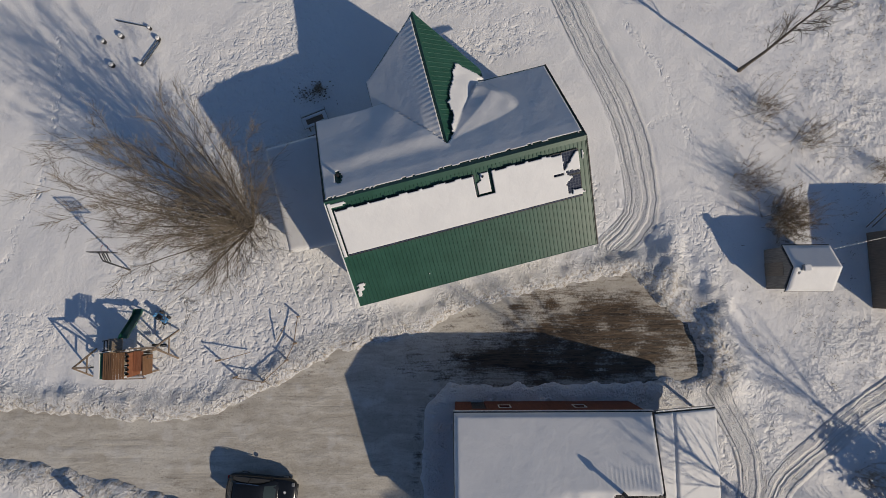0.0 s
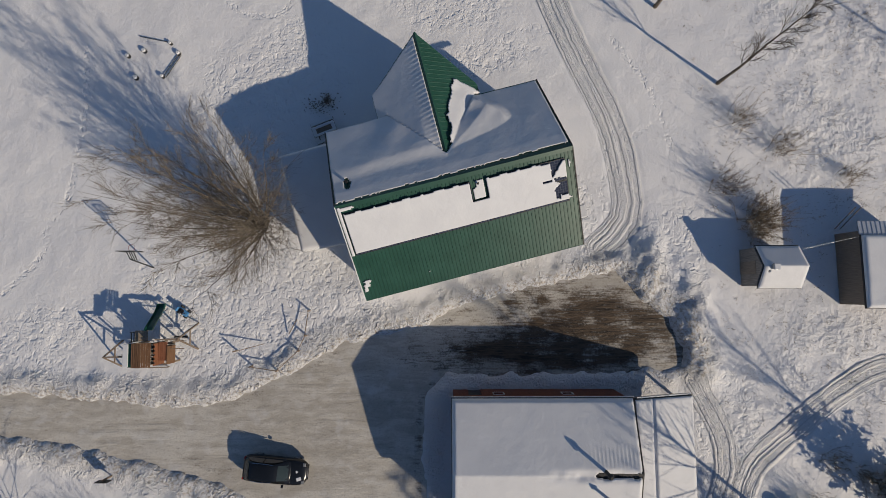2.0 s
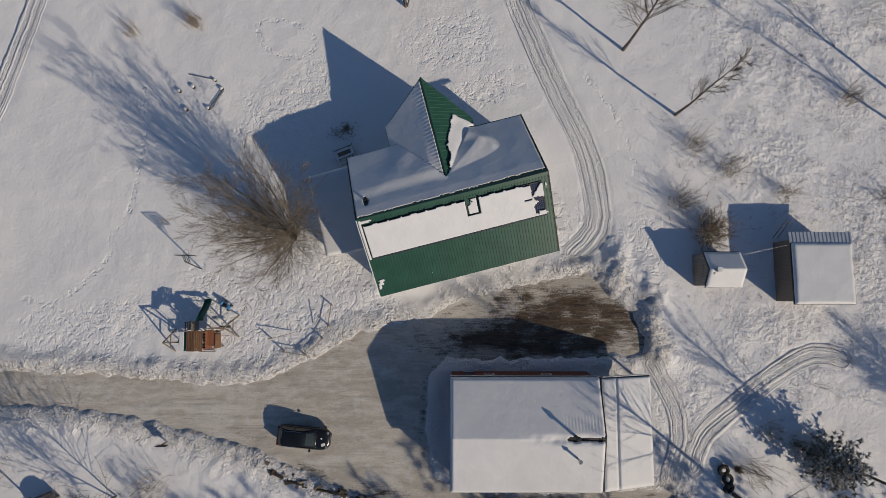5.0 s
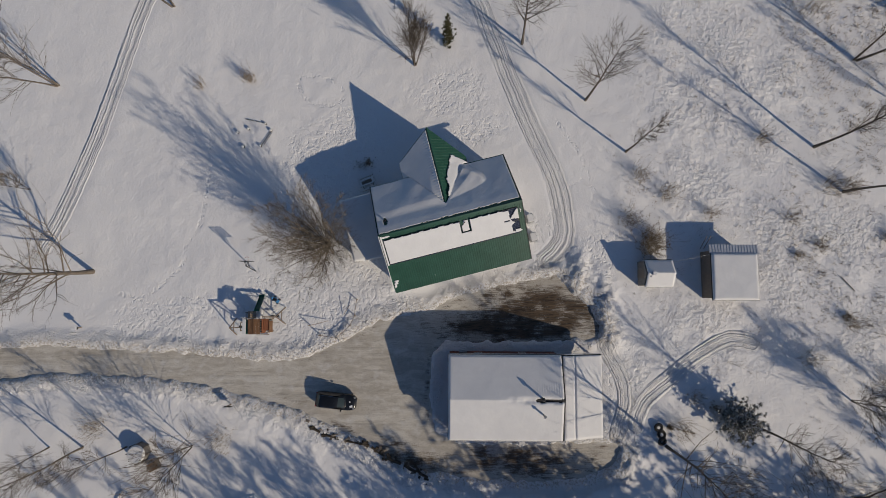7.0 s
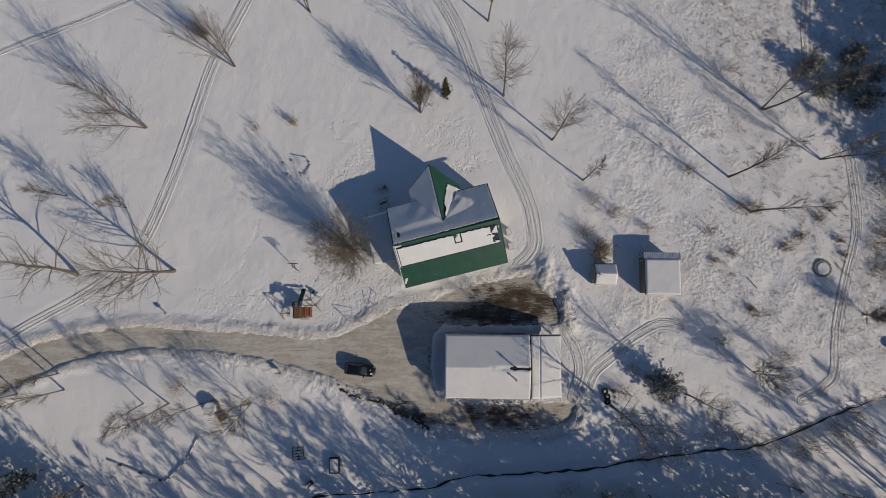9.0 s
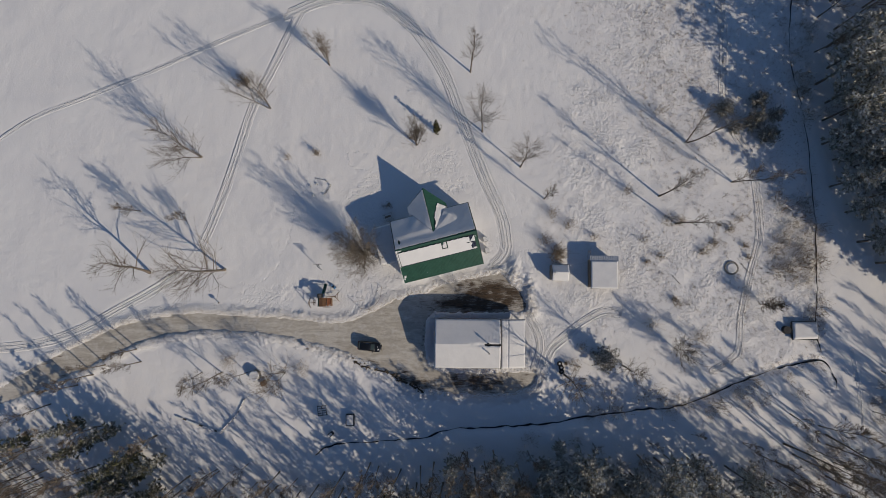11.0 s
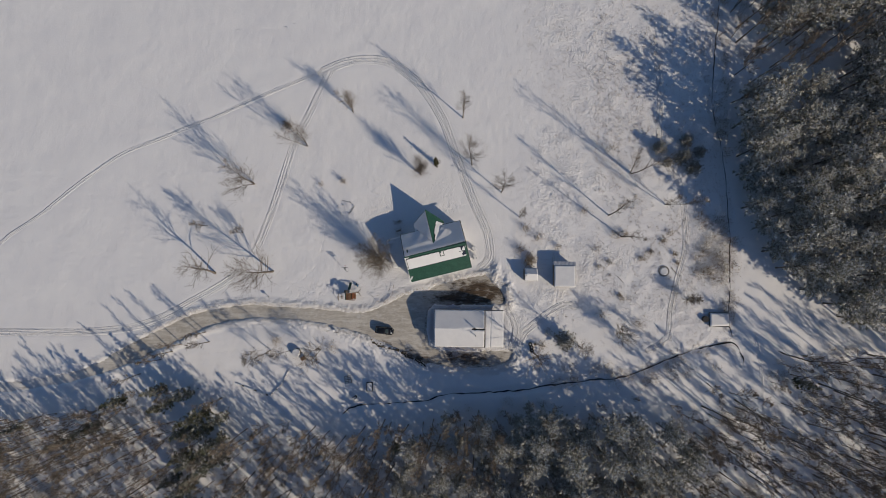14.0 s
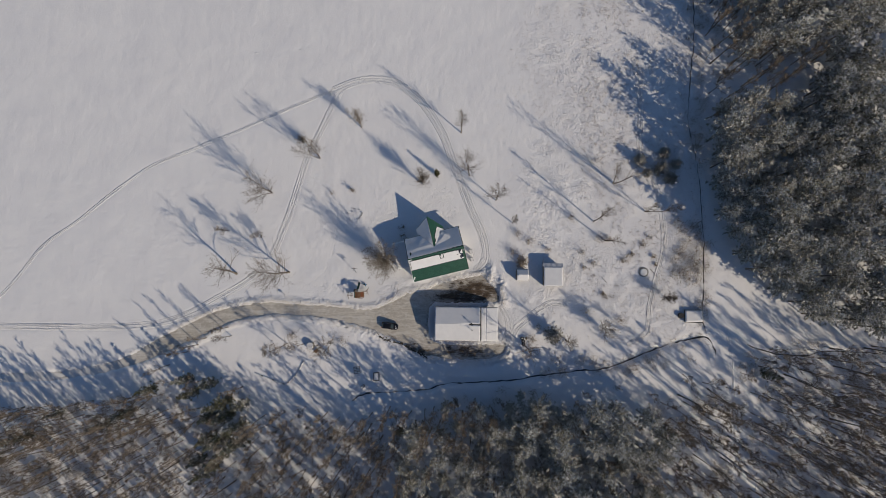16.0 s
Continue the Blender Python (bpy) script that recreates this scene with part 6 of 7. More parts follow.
def build_car():
    """A dark five-door car, nose towards +x."""
    car = thing("car", pose(-11.74, -12.78, -0.13, 0, 0, -6.0) @ Matrix.Scale(0.965, 4), "black five-door crossover car parked on the drive", "car")
    # body: cross-sections from tail to nose (x, half width, sill, belt)
    secs = [(-2.33, 0.60, 0.45, 0.86), (-2.30, 0.80, 0.36, 0.96), (-2.1, 0.91, 0.28, 1.02), (-1.4, 0.94, 0.22, 1.01), (-0.2, 0.94, 0.22, 0.98), (0.75, 0.94, 0.22, 0.97), (1.2, 0.935, 0.23, 0.95), (1.75, 0.91, 0.26, 0.90), (2.1, 0.82, 0.30, 0.82), (2.29, 0.62, 0.36, 0.72), (2.34, 0.4, 0.42, 0.64)]
    rows = []
    for x, w, lo, hi in secs:
        rows.append([(x, y, z) for y, z in ((-w * 0.9, lo), (-w, lo + 0.15), (-w, hi - 0.2), (-w * 0.92, hi - 0.05), (-w * 0.6, hi + 0.02), (0, hi + 0.04), (w * 0.6, hi + 0.02), (w * 0.92, hi - 0.05), (w, hi - 0.2), (w, lo + 0.15), (w * 0.9, lo))])
    rounded(part("body", loft(rows), PAINT, car, "glossy black bodywork"))
    rows = []
    for x in (-2.24, -2.18, -2.0, -1.7, -1.2, -0.4, 0.1, 0.65, 1.12, 1.2):
        w, z = roof_half(x)
        b = 0.87 if -2.0 <= x <= 0.7 else 0.78
        z = max(z, 0.97)
        rows.append([(x, y, q) for y, q in ((-b, 0.9), (-b, 0.98), (-w - 0.05, z - 0.09), (-w * 0.85, z - 0.01), (0, z + 0.015), (w * 0.85, z - 0.01), (w + 0.05, z - 0.09), (b, 0.98), (b, 0.9))])
    rounded(part("cabin", loft(rows), PAINT, car, "black roof and pillars"))
    sheet("windscreen", SCREEN, car, (0.34, 0.5, 0.7, 0.9, 1.04))
    sheet("rear_window", SCREEN, car, (-2.13, -2.0, -1.85, -1.74))
    for s in (1, -1):
        sheet("side_window", GLASS, car, (-1.85, -1.6, -1.2, -0.75), s)
        sheet("side_window", GLASS, car, (-0.65, -0.3, 0.1, 0.6), s)
        arc = [(-1.5 + 0.3 * k, s * (0.60 + 0.05 * math.sin(math.pi * k / 5)), 1.485 + 0.05 * math.sin(math.pi * k / 5)) for k in range(6)]
        part("roof_rail", bars(*zip(arc, arc[1:]), w=0.03), CHROME, car, "bright roof rail")
        part("mirror", boxes((0.62, 0.8, s * 0.96 - 0.11, s * 0.96 + 0.11, 0.96, 1.08), bevel=0.05), PAINT, car)
        part("headlight", boxes((1.98, 2.2, s * 0.62 - 0.12, s * 0.62 + 0.12, 0.74, 0.84), bevel=0.045), LAMP_GLASS, car, "clear headlight")
        part("tail_light", boxes((-2.32, -2.22, s * 0.72 - 0.09, s * 0.72 + 0.09, 0.78, 0.94), bevel=0.03), TAIL, car, "red tail light")
        for x in (-1.4, 1.42):
            w = part("wheel", drum(bmesh.new(), 0, 0, -0.1, 0.1, 0.2), STEEL, car)
            w.matrix_basis = pose(x, s * 0.80, 0.34, 90, 0, 0)
            part("tyre", ring(bmesh.new(), 0.25, 0.095, 22, 8), RUBBER, w, "black tyre")
    part("grille", boxes((2.26, 2.345, -0.34, 0.34, 0.48, 0.6), bevel=0.02), CHROME, car, "bright grille")
    part("bumper", boxes((2.16, 2.36, -0.55, 0.55, 0.32, 0.42), bevel=0.05), PAINT, car)
    sn = part("snow_patch", boxes((-0.17, 0.17, -0.12, 0.12, -0.02, 0.03), bevel=0.015), SNOW_TOP, car, "small patch of snow on the bonnet")
    sn.matrix_basis = pose(1.82, -0.38, 0.90, 0, 6, 20)
    sn = part("snow_patch", boxes((-0.07, 0.07, -0.08, 0.08, -0.02, 0.025), bevel=0.015), SNOW_TOP, car, "small patch of snow on the bonnet")
    sn.matrix_basis = pose(1.62, 0.12, 0.935, 0, 5, 40)


def build_playset():
    p = thing("playset", pose(-20.55, -4.5, 0, 0, 0, 1.5), "timber climbing tower with plank roof, slide and swings", "playset")
    for x in (-0.95, 0.42, 1.35):
        for y in (-0.7, 0.7):
            part("post", boxes((x - 0.05, x + 0.05, y - 0.05, y + 0.05, 0, 2.5 if x < 1 else 2.1)), TIMBER, p)
    for k in range(9):
        part("deck_board", boxes((-1.0, 1.66, -0.72 + k * 0.16, -0.58 + k * 0.16, 1.2, 1.24)), PLANK_PALE, p)
    # plank roof over the tower, and the lower red deck beside it
    for k in range(9):
        x = -0.42 + k * 0.145
        z = 2.95 - 0.26 * abs(x - 0.16)
        part("roof_plank", boxes((x, x + 0.138, -0.82, 0.82, z, z + 0.03)), PLANK, p)
    for k in range(6):
        x = 1.02 + k * 0.1
        part("deck_plank", boxes((x, x + 0.094, -0.45, 0.8, 2.1, 2.14)), PLANK_RED, p)
    part("climbing_panel", boxes((0.93, 0.98, -0.75, 0.75, 1.3, 2.6)), PLANK_RED, p)
    for k in range(5):
        for j in range(2):
            part("hand_hold", boxes((0.85, 1.02, -0.6 + k * 0.27, -0.5 + k * 0.27, 2.55 + 0.06 * j, 2.66)), DARK, p)
    part("canopy", boxes((-0.78, -0.45, -0.8, 0.8, 2.62, 2.66)), SLIDE, p, "green canopy sheet")
    part("snow_sheet", boxes((-1.08, -0.72, -0.78, 0.78, 2.64, 2.72), bevel=0.03), SNOW_TOP, p, "snow on the canopy edge")
    part("snow_sheet", boxes((0.2, 1.25, -1.0, -0.55, 1.28, 1.36), bevel=0.03), SNOW_TOP, p, "snow on the platform")
    part("rail", bars(((0.0, -1.0, 1.5), (1.3, -1.0, 1.5)), ((0.0, -1.0, 1.25), (0.0, -1.0, 1.5)), ((1.3, -1.0, 1.25), (1.3, -1.0, 1.5)), w=0.06), TIMBER, p)
    part("end_panel", boxes((1.62, 1.68, -0.72, 0.5, 1.2, 2.2)), PLANK, p)
    # upper landing with the ladder
    for k in range(6):
        part("landing_board", boxes((-0.85, 0.05, 0.85 + k * 0.13, 0.97 + k * 0.13, 1.75, 1.79)), PLANK_PALE, p)
    lad = part("ladder", bars(((-1.15, 0.85, 0), (-1.0, 0.85, 2.1)), ((-1.15, 1.5, 0), (-1.0, 1.5, 2.1)), w=0.06), DARK, p)
    for k in range(6):
        part("rung", bars(((-1.13 + 0.02 * k, 0.85, 0.3 + 0.32 * k), (-1.13 + 0.02 * k, 1.5, 0.3 + 0.32 * k)), w=0.05), DARK, lad)
    # slide: a trough in steps down to the snow
    bm = bmesh.new()
    pts = [(0.12, 1.6, 1.75), (0.13, 1.85, 1.62), (0.14, 2.6, 0.85), (0.15, 3.1, 0.42), (0.15, 3.45, 0.3)]
    rows = []
    for x, y, z in pts:
        rows.append([bm.verts.new((x + u, y, z + h)) for u, h in ((-0.3, 0.2), (-0.25, 0.2), (-0.22, 0.02), (0.22, 0.02), (0.25, 0.2), (0.3, 0.2), (0.26, -0.03), (-0.26, -0.03))])
    for a, b in zip(rows, rows[1:]):
        for k in range(8):
            bm.faces.new((a[k], a[(k + 1) % 8], b[(k + 1) % 8], b[k]))
    bm.faces.new(rows[0])
    bm.faces.new(rows[-1][::-1])
    part("slide", bm, SLIDE, p, "dark green plastic slide")
    # swing beams with their trestles
    for s, x0, x1, y in ((1, 0.9, 2.45, 1.0), (-1, -0.95, -2.6, -0.1)):
        part("swing_beam", bars(((x0, y, 2.35), (x1, y, 2.35)), w=0.1), TIMBER, p)
        for d in (-0.95, 0.95):
            part("trestle_leg", bars(((x1, y, 2.42), (x1 + s * 0.25, y + d, 0.0)), w=0.09), TIMBER, p)
        part("trestle_brace", bars(((x1 + s * 0.15, y - 0.5, 1.0), (x1 + s * 0.15, y + 0.5, 1.0)), w=0.07), TIMBER, p)
        for k in (0.35, 0.7):
            x = x0 + (x1 - x0) * k
            sw = part("swing_seat", boxes((x - 0.22, x + 0.22, y - 0.1, y + 0.1, 0.55, 0.6), bevel=0.02), DARK, p, "dark swing seat")
            part("chain", bars(((x - 0.2, y, 0.6), (x - 0.2, y, 2.3)), ((x + 0.2, y, 0.6), (x + 0.2, y, 2.3)), w=0.02), STEEL, sw)
    part("side_frame", bars(((-2.0, -0.55, 1.0), (-1.1, -0.55, 1.0)), ((-2.0, 0.35, 1.0), (-1.1, 0.35, 1.0)), ((-2.0, -0.55, 1.0), (-2.0, 0.35, 1.0)), ((-1.1, -0.55, 1.0), (-1.1, 0.35, 1.0)), ((-1.7, -0.35, 1.0), (-1.7, 0.2, 1.0)), ((-1.35, -0.35, 1.0), (-1.35, 0.2, 1.0)), ((-2.0, -0.55, 0), (-2.0, -0.55, 1.0)), ((-2.0, 0.35, 0), (-2.0, 0.35, 1.0)), w=0.07), TIMBER, p)
    part("beam_rail", bars(((0.9, 0.95, 1.9), (2.6, 0.85, 1.75)), ((0.9, 0.3, 1.9), (2.6, 0.3, 1.75)), w=0.05), TIMBER, p)


def build_hoop():
    h = thing("basketball_hoop", pose(-21.46, 1.6, 0), "leaning basketball hoop with backboard standing in snow", "basketball hoop")
    part("pole", bars(((0, 0, -0.05), (0, 0.45, 2.7)), w=0.1, sides=8), DARK, h)
    part("arm", bars(((-0.15, 0.42, 2.45), (-0.15, 0.95, 2.95)), ((0.15, 0.42, 2.45), (0.15, 0.95, 2.95)), ((-0.15, 0.4, 2.2), (-0.15, 0.95, 2.65)), ((0.15, 0.4, 2.2), (0.15, 0.95, 2.65)), w=0.045), DARK, h)
    part("backboard_frame", bars(((-0.68, 0.98, 2.4), (0.68, 0.98, 2.4)), ((-0.68, 0.98, 3.25), (0.68, 0.98, 3.25)), ((-0.68, 0.98, 2.4), (-0.68, 0.98, 3.25)), ((0.68, 0.98, 2.4), (0.68, 0.98, 3.25)), ((-0.3, 0.98, 2.6), (-0.3, 0.98, 3.0)), ((0.3, 0.98, 2.6), (0.3, 0.98, 3.0)), ((-0.3, 0.98, 3.0), (0.3, 0.98, 3.0)), w=0.05), DARK, h)
    pane = part("backboard", boxes((-0.66, 0.66, 0.97, 0.985, 2.42, 3.23)), clear_sheet(), h, "clear backboard sheet")
    rim = part("rim", ring(bmesh.new(), 0.23, 0.012, 20, 5), TAIL, h, "thin metal rim")
    rim.matrix_basis = pose(0, 1.25, 2.65)


def clear_sheet():
    n = Net("clear_acrylic", 0.08, 0, 0.5)
    n.color((0.9, 0.92, 0.94))
    n.b.inputs["Alpha"].default_value = 0.22
    return n.m


def build_table():
    t = thing("picnic_table", pose(-8.75, 11.95, 0, 0, 0, 22), "timber picnic table with snow on top and benches", "picnic table")
    for k in range(5):
        part("top_board", boxes((-0.9, 0.9, -0.38 + k * 0.155, -0.24 + k * 0.155, 0.71, 0.75)), TIMBER, t)
    for s in (-1, 1):
        part("bench", boxes((-0.9, 0.9, s * 0.72 - 0.13, s * 0.72 + 0.13, 0.42, 0.46)), TIMBER, t)
        part("leg", bars(((s * 0.6, -0.72, 0), (s * 0.6, -0.25, 0.7)), ((s * 0.6, 0.72, 0), (s * 0.6, 0.25, 0.7)), ((s * 0.6, -0.75, 0.4), (s * 0.6, 0.75, 0.4)), w=0.07), TIMBER, t)
    for a in ((-0.88, 0.88, 0.2, 0.38, 0.752, 0.85), (-0.88, 0.88, -0.38, -0.2, 0.752, 0.85), (-0.88, -0.6, -0.2, 0.2, 0.752, 0.85), (0.6, 0.88, -0.2, 0.2, 0.752, 0.85), (-0.88, 0.88, 0.6, 0.84, 0.462, 0.58), (-0.88, 0.88, -0.84, -0.6, 0.462, 0.58)):
        part("snow_ridge", boxes(a, bevel=0.03), SNOW_TOP, t, "snow lying on the boards")


def build_small():
    # plastic toy by the slide
    toy = thing("ride_on_toy", pose(-18.95, -1.65, 0, 0, 0, -35), "small blue plastic ride-on toy", "toy")
    part("body", boxes((-0.42, 0.42, -0.2, 0.2, 0.16, 0.36), bevel=0.07), BLUE, toy)
    part("seat", boxes((-0.3, 0.08, -0.15, 0.15, 0.36, 0.46), bevel=0.04), DARK, toy)
    part("backrest", boxes((-0.42, -0.34, -0.16, 0.16, 0.36, 0.66), bevel=0.03), BLUE, toy)
    part("handlebar", bars(((0.25, 0, 0.3), (0.18, 0, 0.66)), ((0.18, -0.22, 0.66), (0.18, 0.22, 0.66)), w=0.05, sides=6), DARK, toy)
    for x in (-0.3, 0.3):
        for s in (-1, 1):
            w = part("wheel", drum(bmesh.new(), 0, 0, -0.05, 0.05, 0.15), DARK, toy)
            w.matrix_basis = pose(x, s * 0.25, 0.15, 90, 0, 0)
    # rail fence along the drive
    f = thing("rail_fence", pose(0, 0, 0), "low split-rail fence half sunk in snow", "fence")
    posts = [(-15.0, -4.5), (-13.8, -5.6), (-11.9, -5.9), (-10.4, -4.5), (-9.9, -3.4), (-9.7, -1.6)]
    for x, y in posts:
        part("post", boxes((x - 0.045, x + 0.045, y - 0.045, y + 0.045, -0.1, 0.7)), TIMBER, f)
    for (ax, ay), (bx, by) in list(zip(posts, posts[1:]))[1:]:
        part("rail", bars(((ax, ay, 0.58), (bx, by, 0.52)), w=0.05), TIMBER, f)
    for a, b in (((-14.9, -4.5, 0.9), (-13.0, -4.0, 0.1)), ((-10.4, -2.2, 0.9), (-11.2, -3.3, 0.1))):
        part("brace", bars((a, b), w=0.05), TIMBER, f)
    # things left lying behind the willow
    for x, y, x2, y2 in ((-23.4, 19.6, -21.0, 19.1), (-20.35, 18.1, -21.4, 16.4), (-20.15, 18.0, -21.2, 16.3)):
        pl = thing("pole", pose(0, 0, 0), "dark pole lying on the snow", "pole")
        part("shaft", bars(((x, y, 0.14), (x2, y2, 0.14)), w=0.06, sides=6), DARK, pl)
    for x, y, r in ((-24.2, 18.0, 0.22), (-22.95, 18.4, 0.24), (-23.5, 16.25, 0.26), (-20.95, 19.0, 0.16), (-20.3, 18.2, 0.22), (-21.45, 16.35, 0.2)):
        pot = thing("flower_pot", pose(x, y, 0), "dark round pot with a snow-filled top", "pot", "pots in the yard")
        part("pot", drum(bmesh.new(), 0, 0, 0, 0.3, r * 0.65, r * 0.8), DARK, pot)
        part("snow_fill", drum(bmesh.new(), 0, 0, 0.29, 0.4, r * 0.74, r * 0.5), SNOW_TOP, pot)
    # fallen leaves round the shrub behind the house
    r = random.Random(3)
    v, fc = [], []
    for _ in range(150):
        x, y = -8.9 + r.gauss(0, 0.7) - abs(r.gauss(0, 0.4)), 14.1 + r.gauss(0, 0.4)
        a, s = r.uniform(0, 6.28), r.uniform(0.03, 0.08)
        n0, z = len(v), 0.12 + r.uniform(0, 0.05)
        v += [Vector((x + s * math.cos(a + q), y + s * math.sin(a + q) * 0.7, z + r.uniform(-0.02, 0.03))) for q in (0, 1.6, 3.1, 4.7)]
        fc.append((n0, n0 + 1, n0 + 2, n0 + 3))
    tagged(new("fallen_leaves", mesh_of("fallen_leaves", v, fc, DRY)), "dead brown leaves scattered on shaded snow", "leaves", kind="stuff")
    # tyres by the garage corner
    for k, (x, y, z, tx) in enumerate(((24.0, -15.5, 0.16, 8), (24.3, -16.25, 0.18, -6), (24.35, -17.0, 0.16, 25))):
        t = thing("tyre", pose(x, y, z, tx, 5 * k, 0), "old black tyre lying in snow", "tyre", "tyres by the garage")
        part("tread", ring(bmesh.new(), 0.36, 0.15, 24, 8), RUBBER, t)
        if k < 2:
            part("snow_fill", drum(bmesh.new(), 0, 0, -0.05, 0.06, 0.2, 0.16), SNOW_TOP, t)
    lg = thing("fallen_branch", pose(0, 0, 0), "thin dark branch lying on snow", "branch")
    part("stick", bars(((25.45, -15.3, 0.12), (26.3, -15.7, 0.14)), ((26.3, -15.7, 0.14), (27.9, -16.1, 0.1)), w=0.07, sides=6), BARK, lg)
    # old timbers and rubble that hold the drive's lower edge
    r = random.Random(17)
    EDGE = [(-14.9, -15.6), (-13.3, -16.4), (-10.8, -17.0), (-7.9, -17.8), (-6.2, -18.9), (-4.3, -19.6), (-2.6, -20.5), (-1.3, -21.1)]
    for k, ((ax, ay), (bx, by)) in enumerate(zip(EDGE, EDGE[1:])):
        tb = thing("edging_timber", pose(0, 0, 0), "dark rotten timber along the drive's lower edge", "timber", "timbers along the drive")
        part("log", bars(((ax + 0.15, ay - r.uniform(0, 0.15), 0.16), (bx - 0.2, by + r.uniform(0, 0.2), r.uniform(0.08, 0.2))), w=r.uniform(0.22, 0.4), sides=7), EARTH, tb)
        for _ in range(7):
            f, s = r.random(), r.uniform(0.12, 0.34)
            st = thing("rubble_stone", pose(ax + (bx - ax) * f + r.gauss(0, 0.15), ay + (by - ay) * f + r.gauss(0.1, 0.28), 0.05 + s * 0.2, r.uniform(-22, 22), r.uniform(-22, 22), r.uniform(0, 180)), "dark earthy stone in the broken snow bank", "stone", "rubble along the drive")
            part("stone", box(bmesh.new(), -s * 1.2, s, -s * r.uniform(0.3, 0.7), s * 0.5, -s * 0.4, s * 0.35, s * 0.1), EARTH if r.random() < 0.55 else BROWN_WALL, st)
    # covered round well
    w = thing("well_house", pose(-33.4, -18.5, 0), "eight-sided board well cover capped with snow", "well")
    for k in range(8):
        a, b = k * math.pi / 4, (k + 1) * math.pi / 4
        part("side_panel", bars(((1.02 * math.cos(a), 1.02 * math.sin(a), 0.5), (1.02 * math.cos(b), 1.02 * math.sin(b), 0.5)), w=0.07, h=1.0), GREY_WALL, w)
        part("edge_post", bars(((1.06 * math.cos(a), 1.06 * math.sin(a), 0), (1.06 * math.cos(a), 1.06 * math.sin(a), 1.12)), w=0.09), DARK, w)
    part("lid", drum(bmesh.new(), 0, 0, 1.0, 1.06, 1.05, n=8), GREY_WALL, w)
    part("snow_cap", drum(bmesh.new(), 0, 0, 1.06, 1.3, 1.0, 0.85, n=16), SNOW_TOP, w)
    cr = thing("wooden_crate", pose(-31.7, -19.9, 0, 0, 0, 30), "brown wooden crate beside the well", "crate")
    part("box", boxes((-0.5, 0.5, -0.4, 0.4, 0, 0.7), bevel=0.02), BROWN_WALL, cr)
    part("lid", boxes((-0.55, 0.55, -0.45, 0.45, 0.7, 0.75), bevel=0.01), PLANK, cr)
    # clutter on the slope by the brook
    b = thing("water_trough", pose(-15.1, -26.4, 0, 0, 0, 2), "dark rectangular trough filled with snow", "trough")
    for a in ((-0.75, 0.75, -1.05, -0.95), (-0.75, 0.75, 0.95, 1.05), (-0.75, -0.65, -0.95, 0.95), (0.65, 0.75, -0.95, 0.95)):
        part("side", boxes((*a, 0, 0.75)), DARK, b)
    part("snow_fill", boxes((-0.65, 0.65, -0.95, 0.95, 0.3, 0.68), bevel=0.05), SNOW_TOP, b)
    fr = thing("metal_frame", pose(-20.3, -24.7, 0, 0, 0, 8), "rusty slatted metal frame standing in snow", "frame")
    for k in range(5):
        part("slat", bars(((-0.9, -0.9 + 0.42 * k, 0.6), (0.7, -0.9 + 0.42 * k, 0.6)), w=0.09), DARK, fr)
    for x in (-0.9, -0.1, 0.7):
        part("upright", bars(((x, -0.9, 0), (x, -0.9, 0.7)), ((x, 0.8, 0), (x, 0.8, 0.7)), ((x, -0.9, 0.66), (x, 0.8, 0.66)), w=0.08), DARK, fr)
    br = thing("oil_drum", pose(-18.7, -29.1, 0.35, 0, 82, 40), "fallen dark drum with snow on it", "drum")
    part("shell", drum(bmesh.new(), 0, 0, -0.5, 0.5, 0.36, n=20), DARK, br)
    part("snow_cap", boxes((-0.5, -0.33, -0.2, 0.2, -0.45, 0.45), bevel=0.05), SNOW_TOP, br)
    for (ax, ay), (bx, by), d in (((-48.4, -26.4), (-39.6, -29.3), 0.3), ((-39.8, -29.2), (-37.0, -26.2), 0.26), ((-36.8, -26.0), (-35.3, -22.7), 0.18)):
        lg = thing("fallen_log", pose(0, 0, 0), "fallen dark log half buried in snow", "log")
        part("trunk", bars(((ax, ay, 0.08), (bx, by, 0.16)), w=d, sides=8), BARK, lg)
        cuts = [ax + (bx - ax) * f for f in (0.0, 0.16, 0.24, 0.52, 0.6, 0.86, 0.93, 1.0)]
        for xa, xb in zip(cuts[::2], cuts[1::2]):
            fa, fb = (xa - ax) / (bx - ax), (xb - ax) / (bx - ax)
            part("snow_strip", bars(((xa, ay + (by - ay) * fa + 0.04, 0.08 + 0.08 * fa + d * 0.42), (xb, ay + (by - ay) * fb + 0.04, 0.08 + 0.08 * fb + d * 0.42)), w=d * 1.1, h=0.12, sides=8), SNOW_TOP, lg)
    # stone ring, post and drain in the field
    st = thing("stone_ring", pose(56.4, 2.7, 0), "round stone ring full of snow in the weeds", "fire ring")
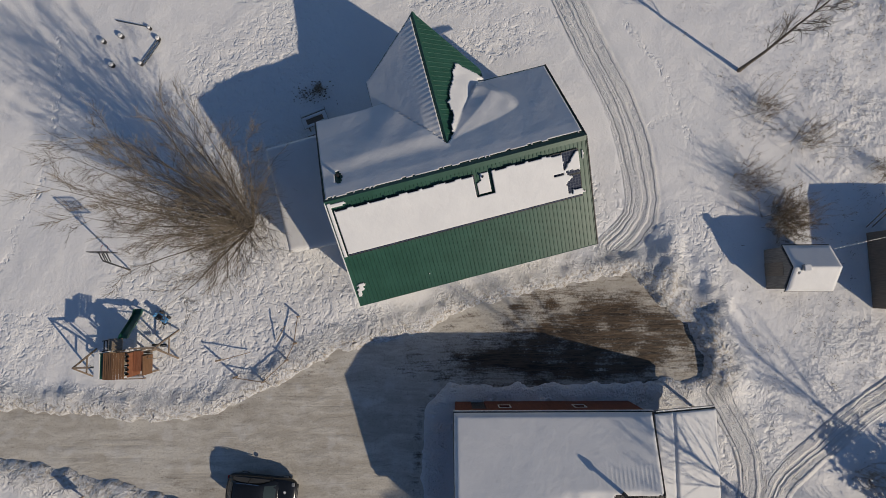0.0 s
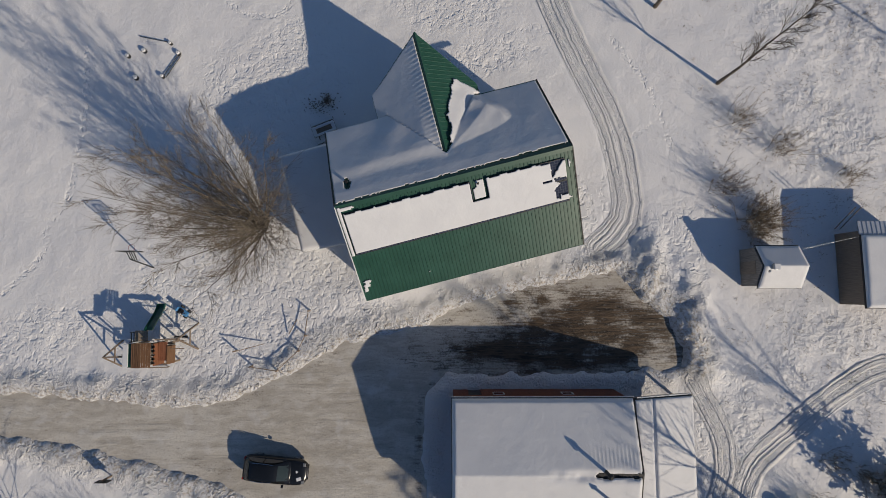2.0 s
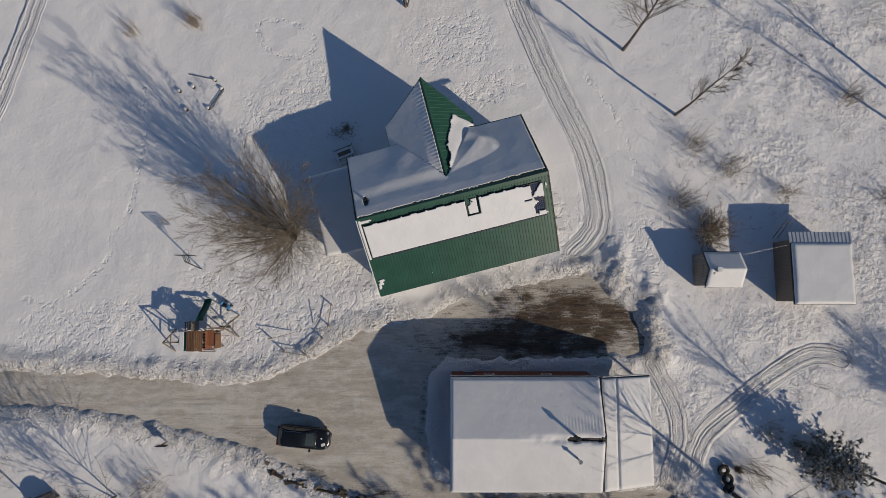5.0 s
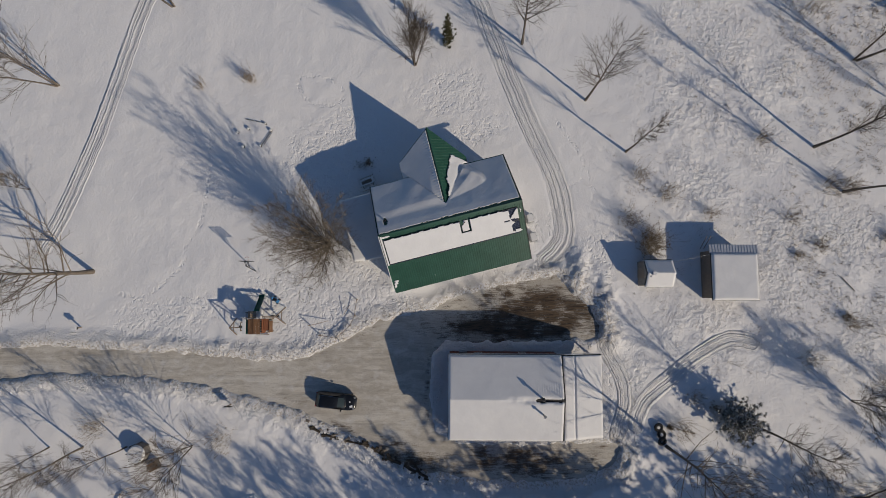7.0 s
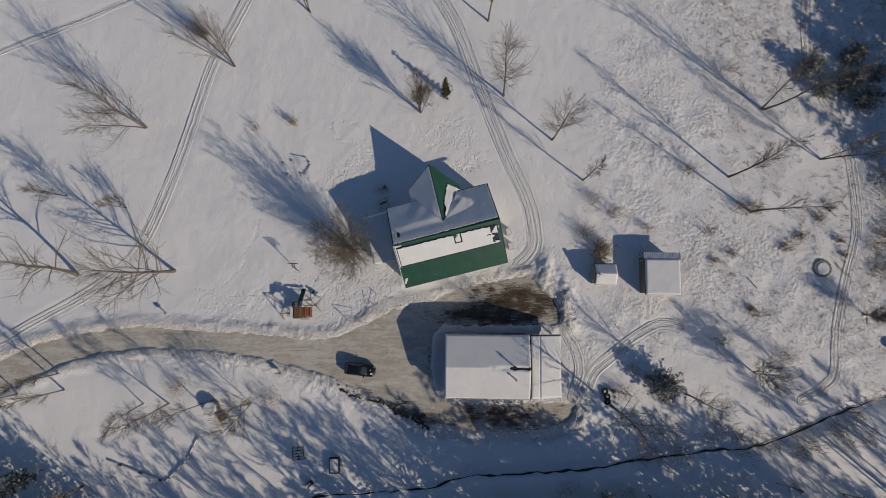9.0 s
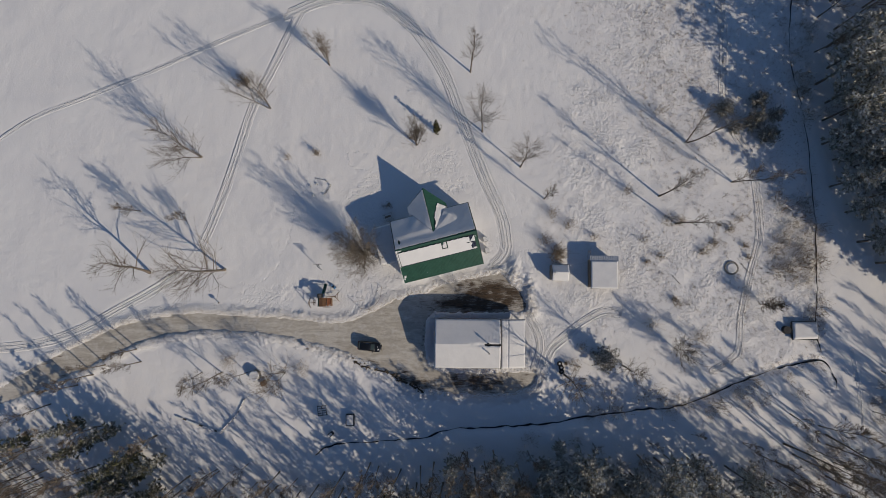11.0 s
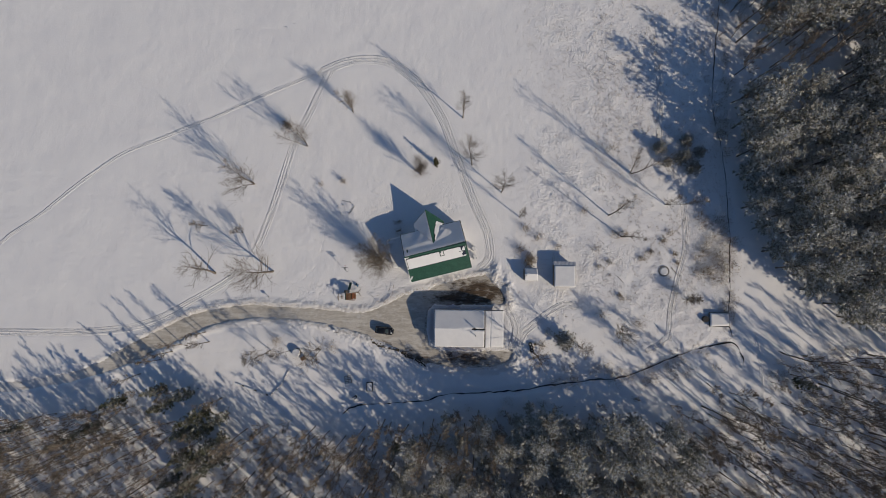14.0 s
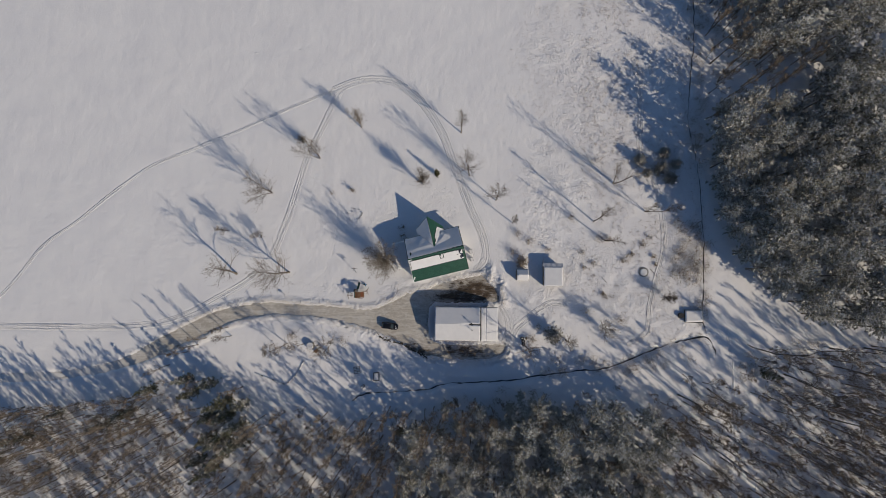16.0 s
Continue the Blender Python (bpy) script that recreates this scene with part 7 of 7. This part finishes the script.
    for k in range(14):
        a = k * 2 * math.pi / 14
        m = pose(1.15 * math.cos(a), 1.15 * math.sin(a), 0.1, 0, 0, math.degrees(a))
        part("stone", box(bmesh.new(), -0.16, 0.16, -0.22, 0.22, -0.2, 0.07, 0.05), STONE, st).matrix_basis = m
    part("snow_fill", drum(bmesh.new(), 0, 0, 0.0, 0.26, 1.1, 0.8, 20), SNOW_TOP, st)
    for x, y, x2, y2, w_ in ((45.2, 1.3, 46.6, -0.3, 0.1), (58.2, 3.6, 59.6, 1.8, 0.1)):
        lg = thing("fallen_branch", pose(0, 0, 0), "thin dark branch lying on snow", "branch")
        part("stick", bars(((x, y, 0.15), (x2, y2, 0.15)), w=w_, sides=6), BARK, lg)
    po = thing("marker_post", pose(-41.2, -4.9, 0), "short post with a snow-capped mailbox beside the road", "post")
    part("post", boxes((-0.06, 0.06, -0.06, 0.06, 0, 1.1)), TIMBER, po)
    part("box", boxes((-0.3, 0.3, -0.15, 0.15, 0.85, 1.12), bevel=0.04), DARK, po)
    part("snow_cap", boxes((-0.32, 0.32, -0.17, 0.17, 1.12, 1.26), bevel=0.05), SNOW_TOP, po)
    # board added for the pointed shadow on the bank; what casts it is unclear
    sg = thing("drive_sign", pose(-23.6, -13.3, 0), "flat dark board on a post by the road", "sign")
    part("post", boxes((-0.05, 0.05, -0.05, 0.05, 0, 1.2)), TIMBER, sg)
    part("board", boxes((-0.45, 0.45, -0.08, -0.05, 0.7, 1.3), bevel=0.01), DARK, sg)
    # cooling units on the east side
    for x, y in ((9.95, 7.75), (10.3, 5.6)):
        ac = thing("heat_pump", pose(x, y, 0, 0, 0, 14.5), "grey outdoor heat pump with snow on top", "heat pump", "units beside the wall")
        part("case", boxes((-0.38, 0.38, -0.5, 0.5, 0.1, 0.95), bevel=0.03), STEEL, ac)
        part("snow_cap", boxes((-0.33, 0.33, -0.45, 0.45, 0.95, 1.12), bevel=0.06), SNOW_TOP, ac)
        part("grille", boxes((0.38, 0.4, -0.4, 0.4, 0.2, 0.85)), DARK, ac)
        part("foot", boxes((-0.3, 0.3, -0.45, -0.35, 0, 0.1), (-0.3, 0.3, 0.35, 0.45, 0, 0.1)), DARK, ac)


build_car()
build_playset()
build_hoop()
build_table()
build_small()
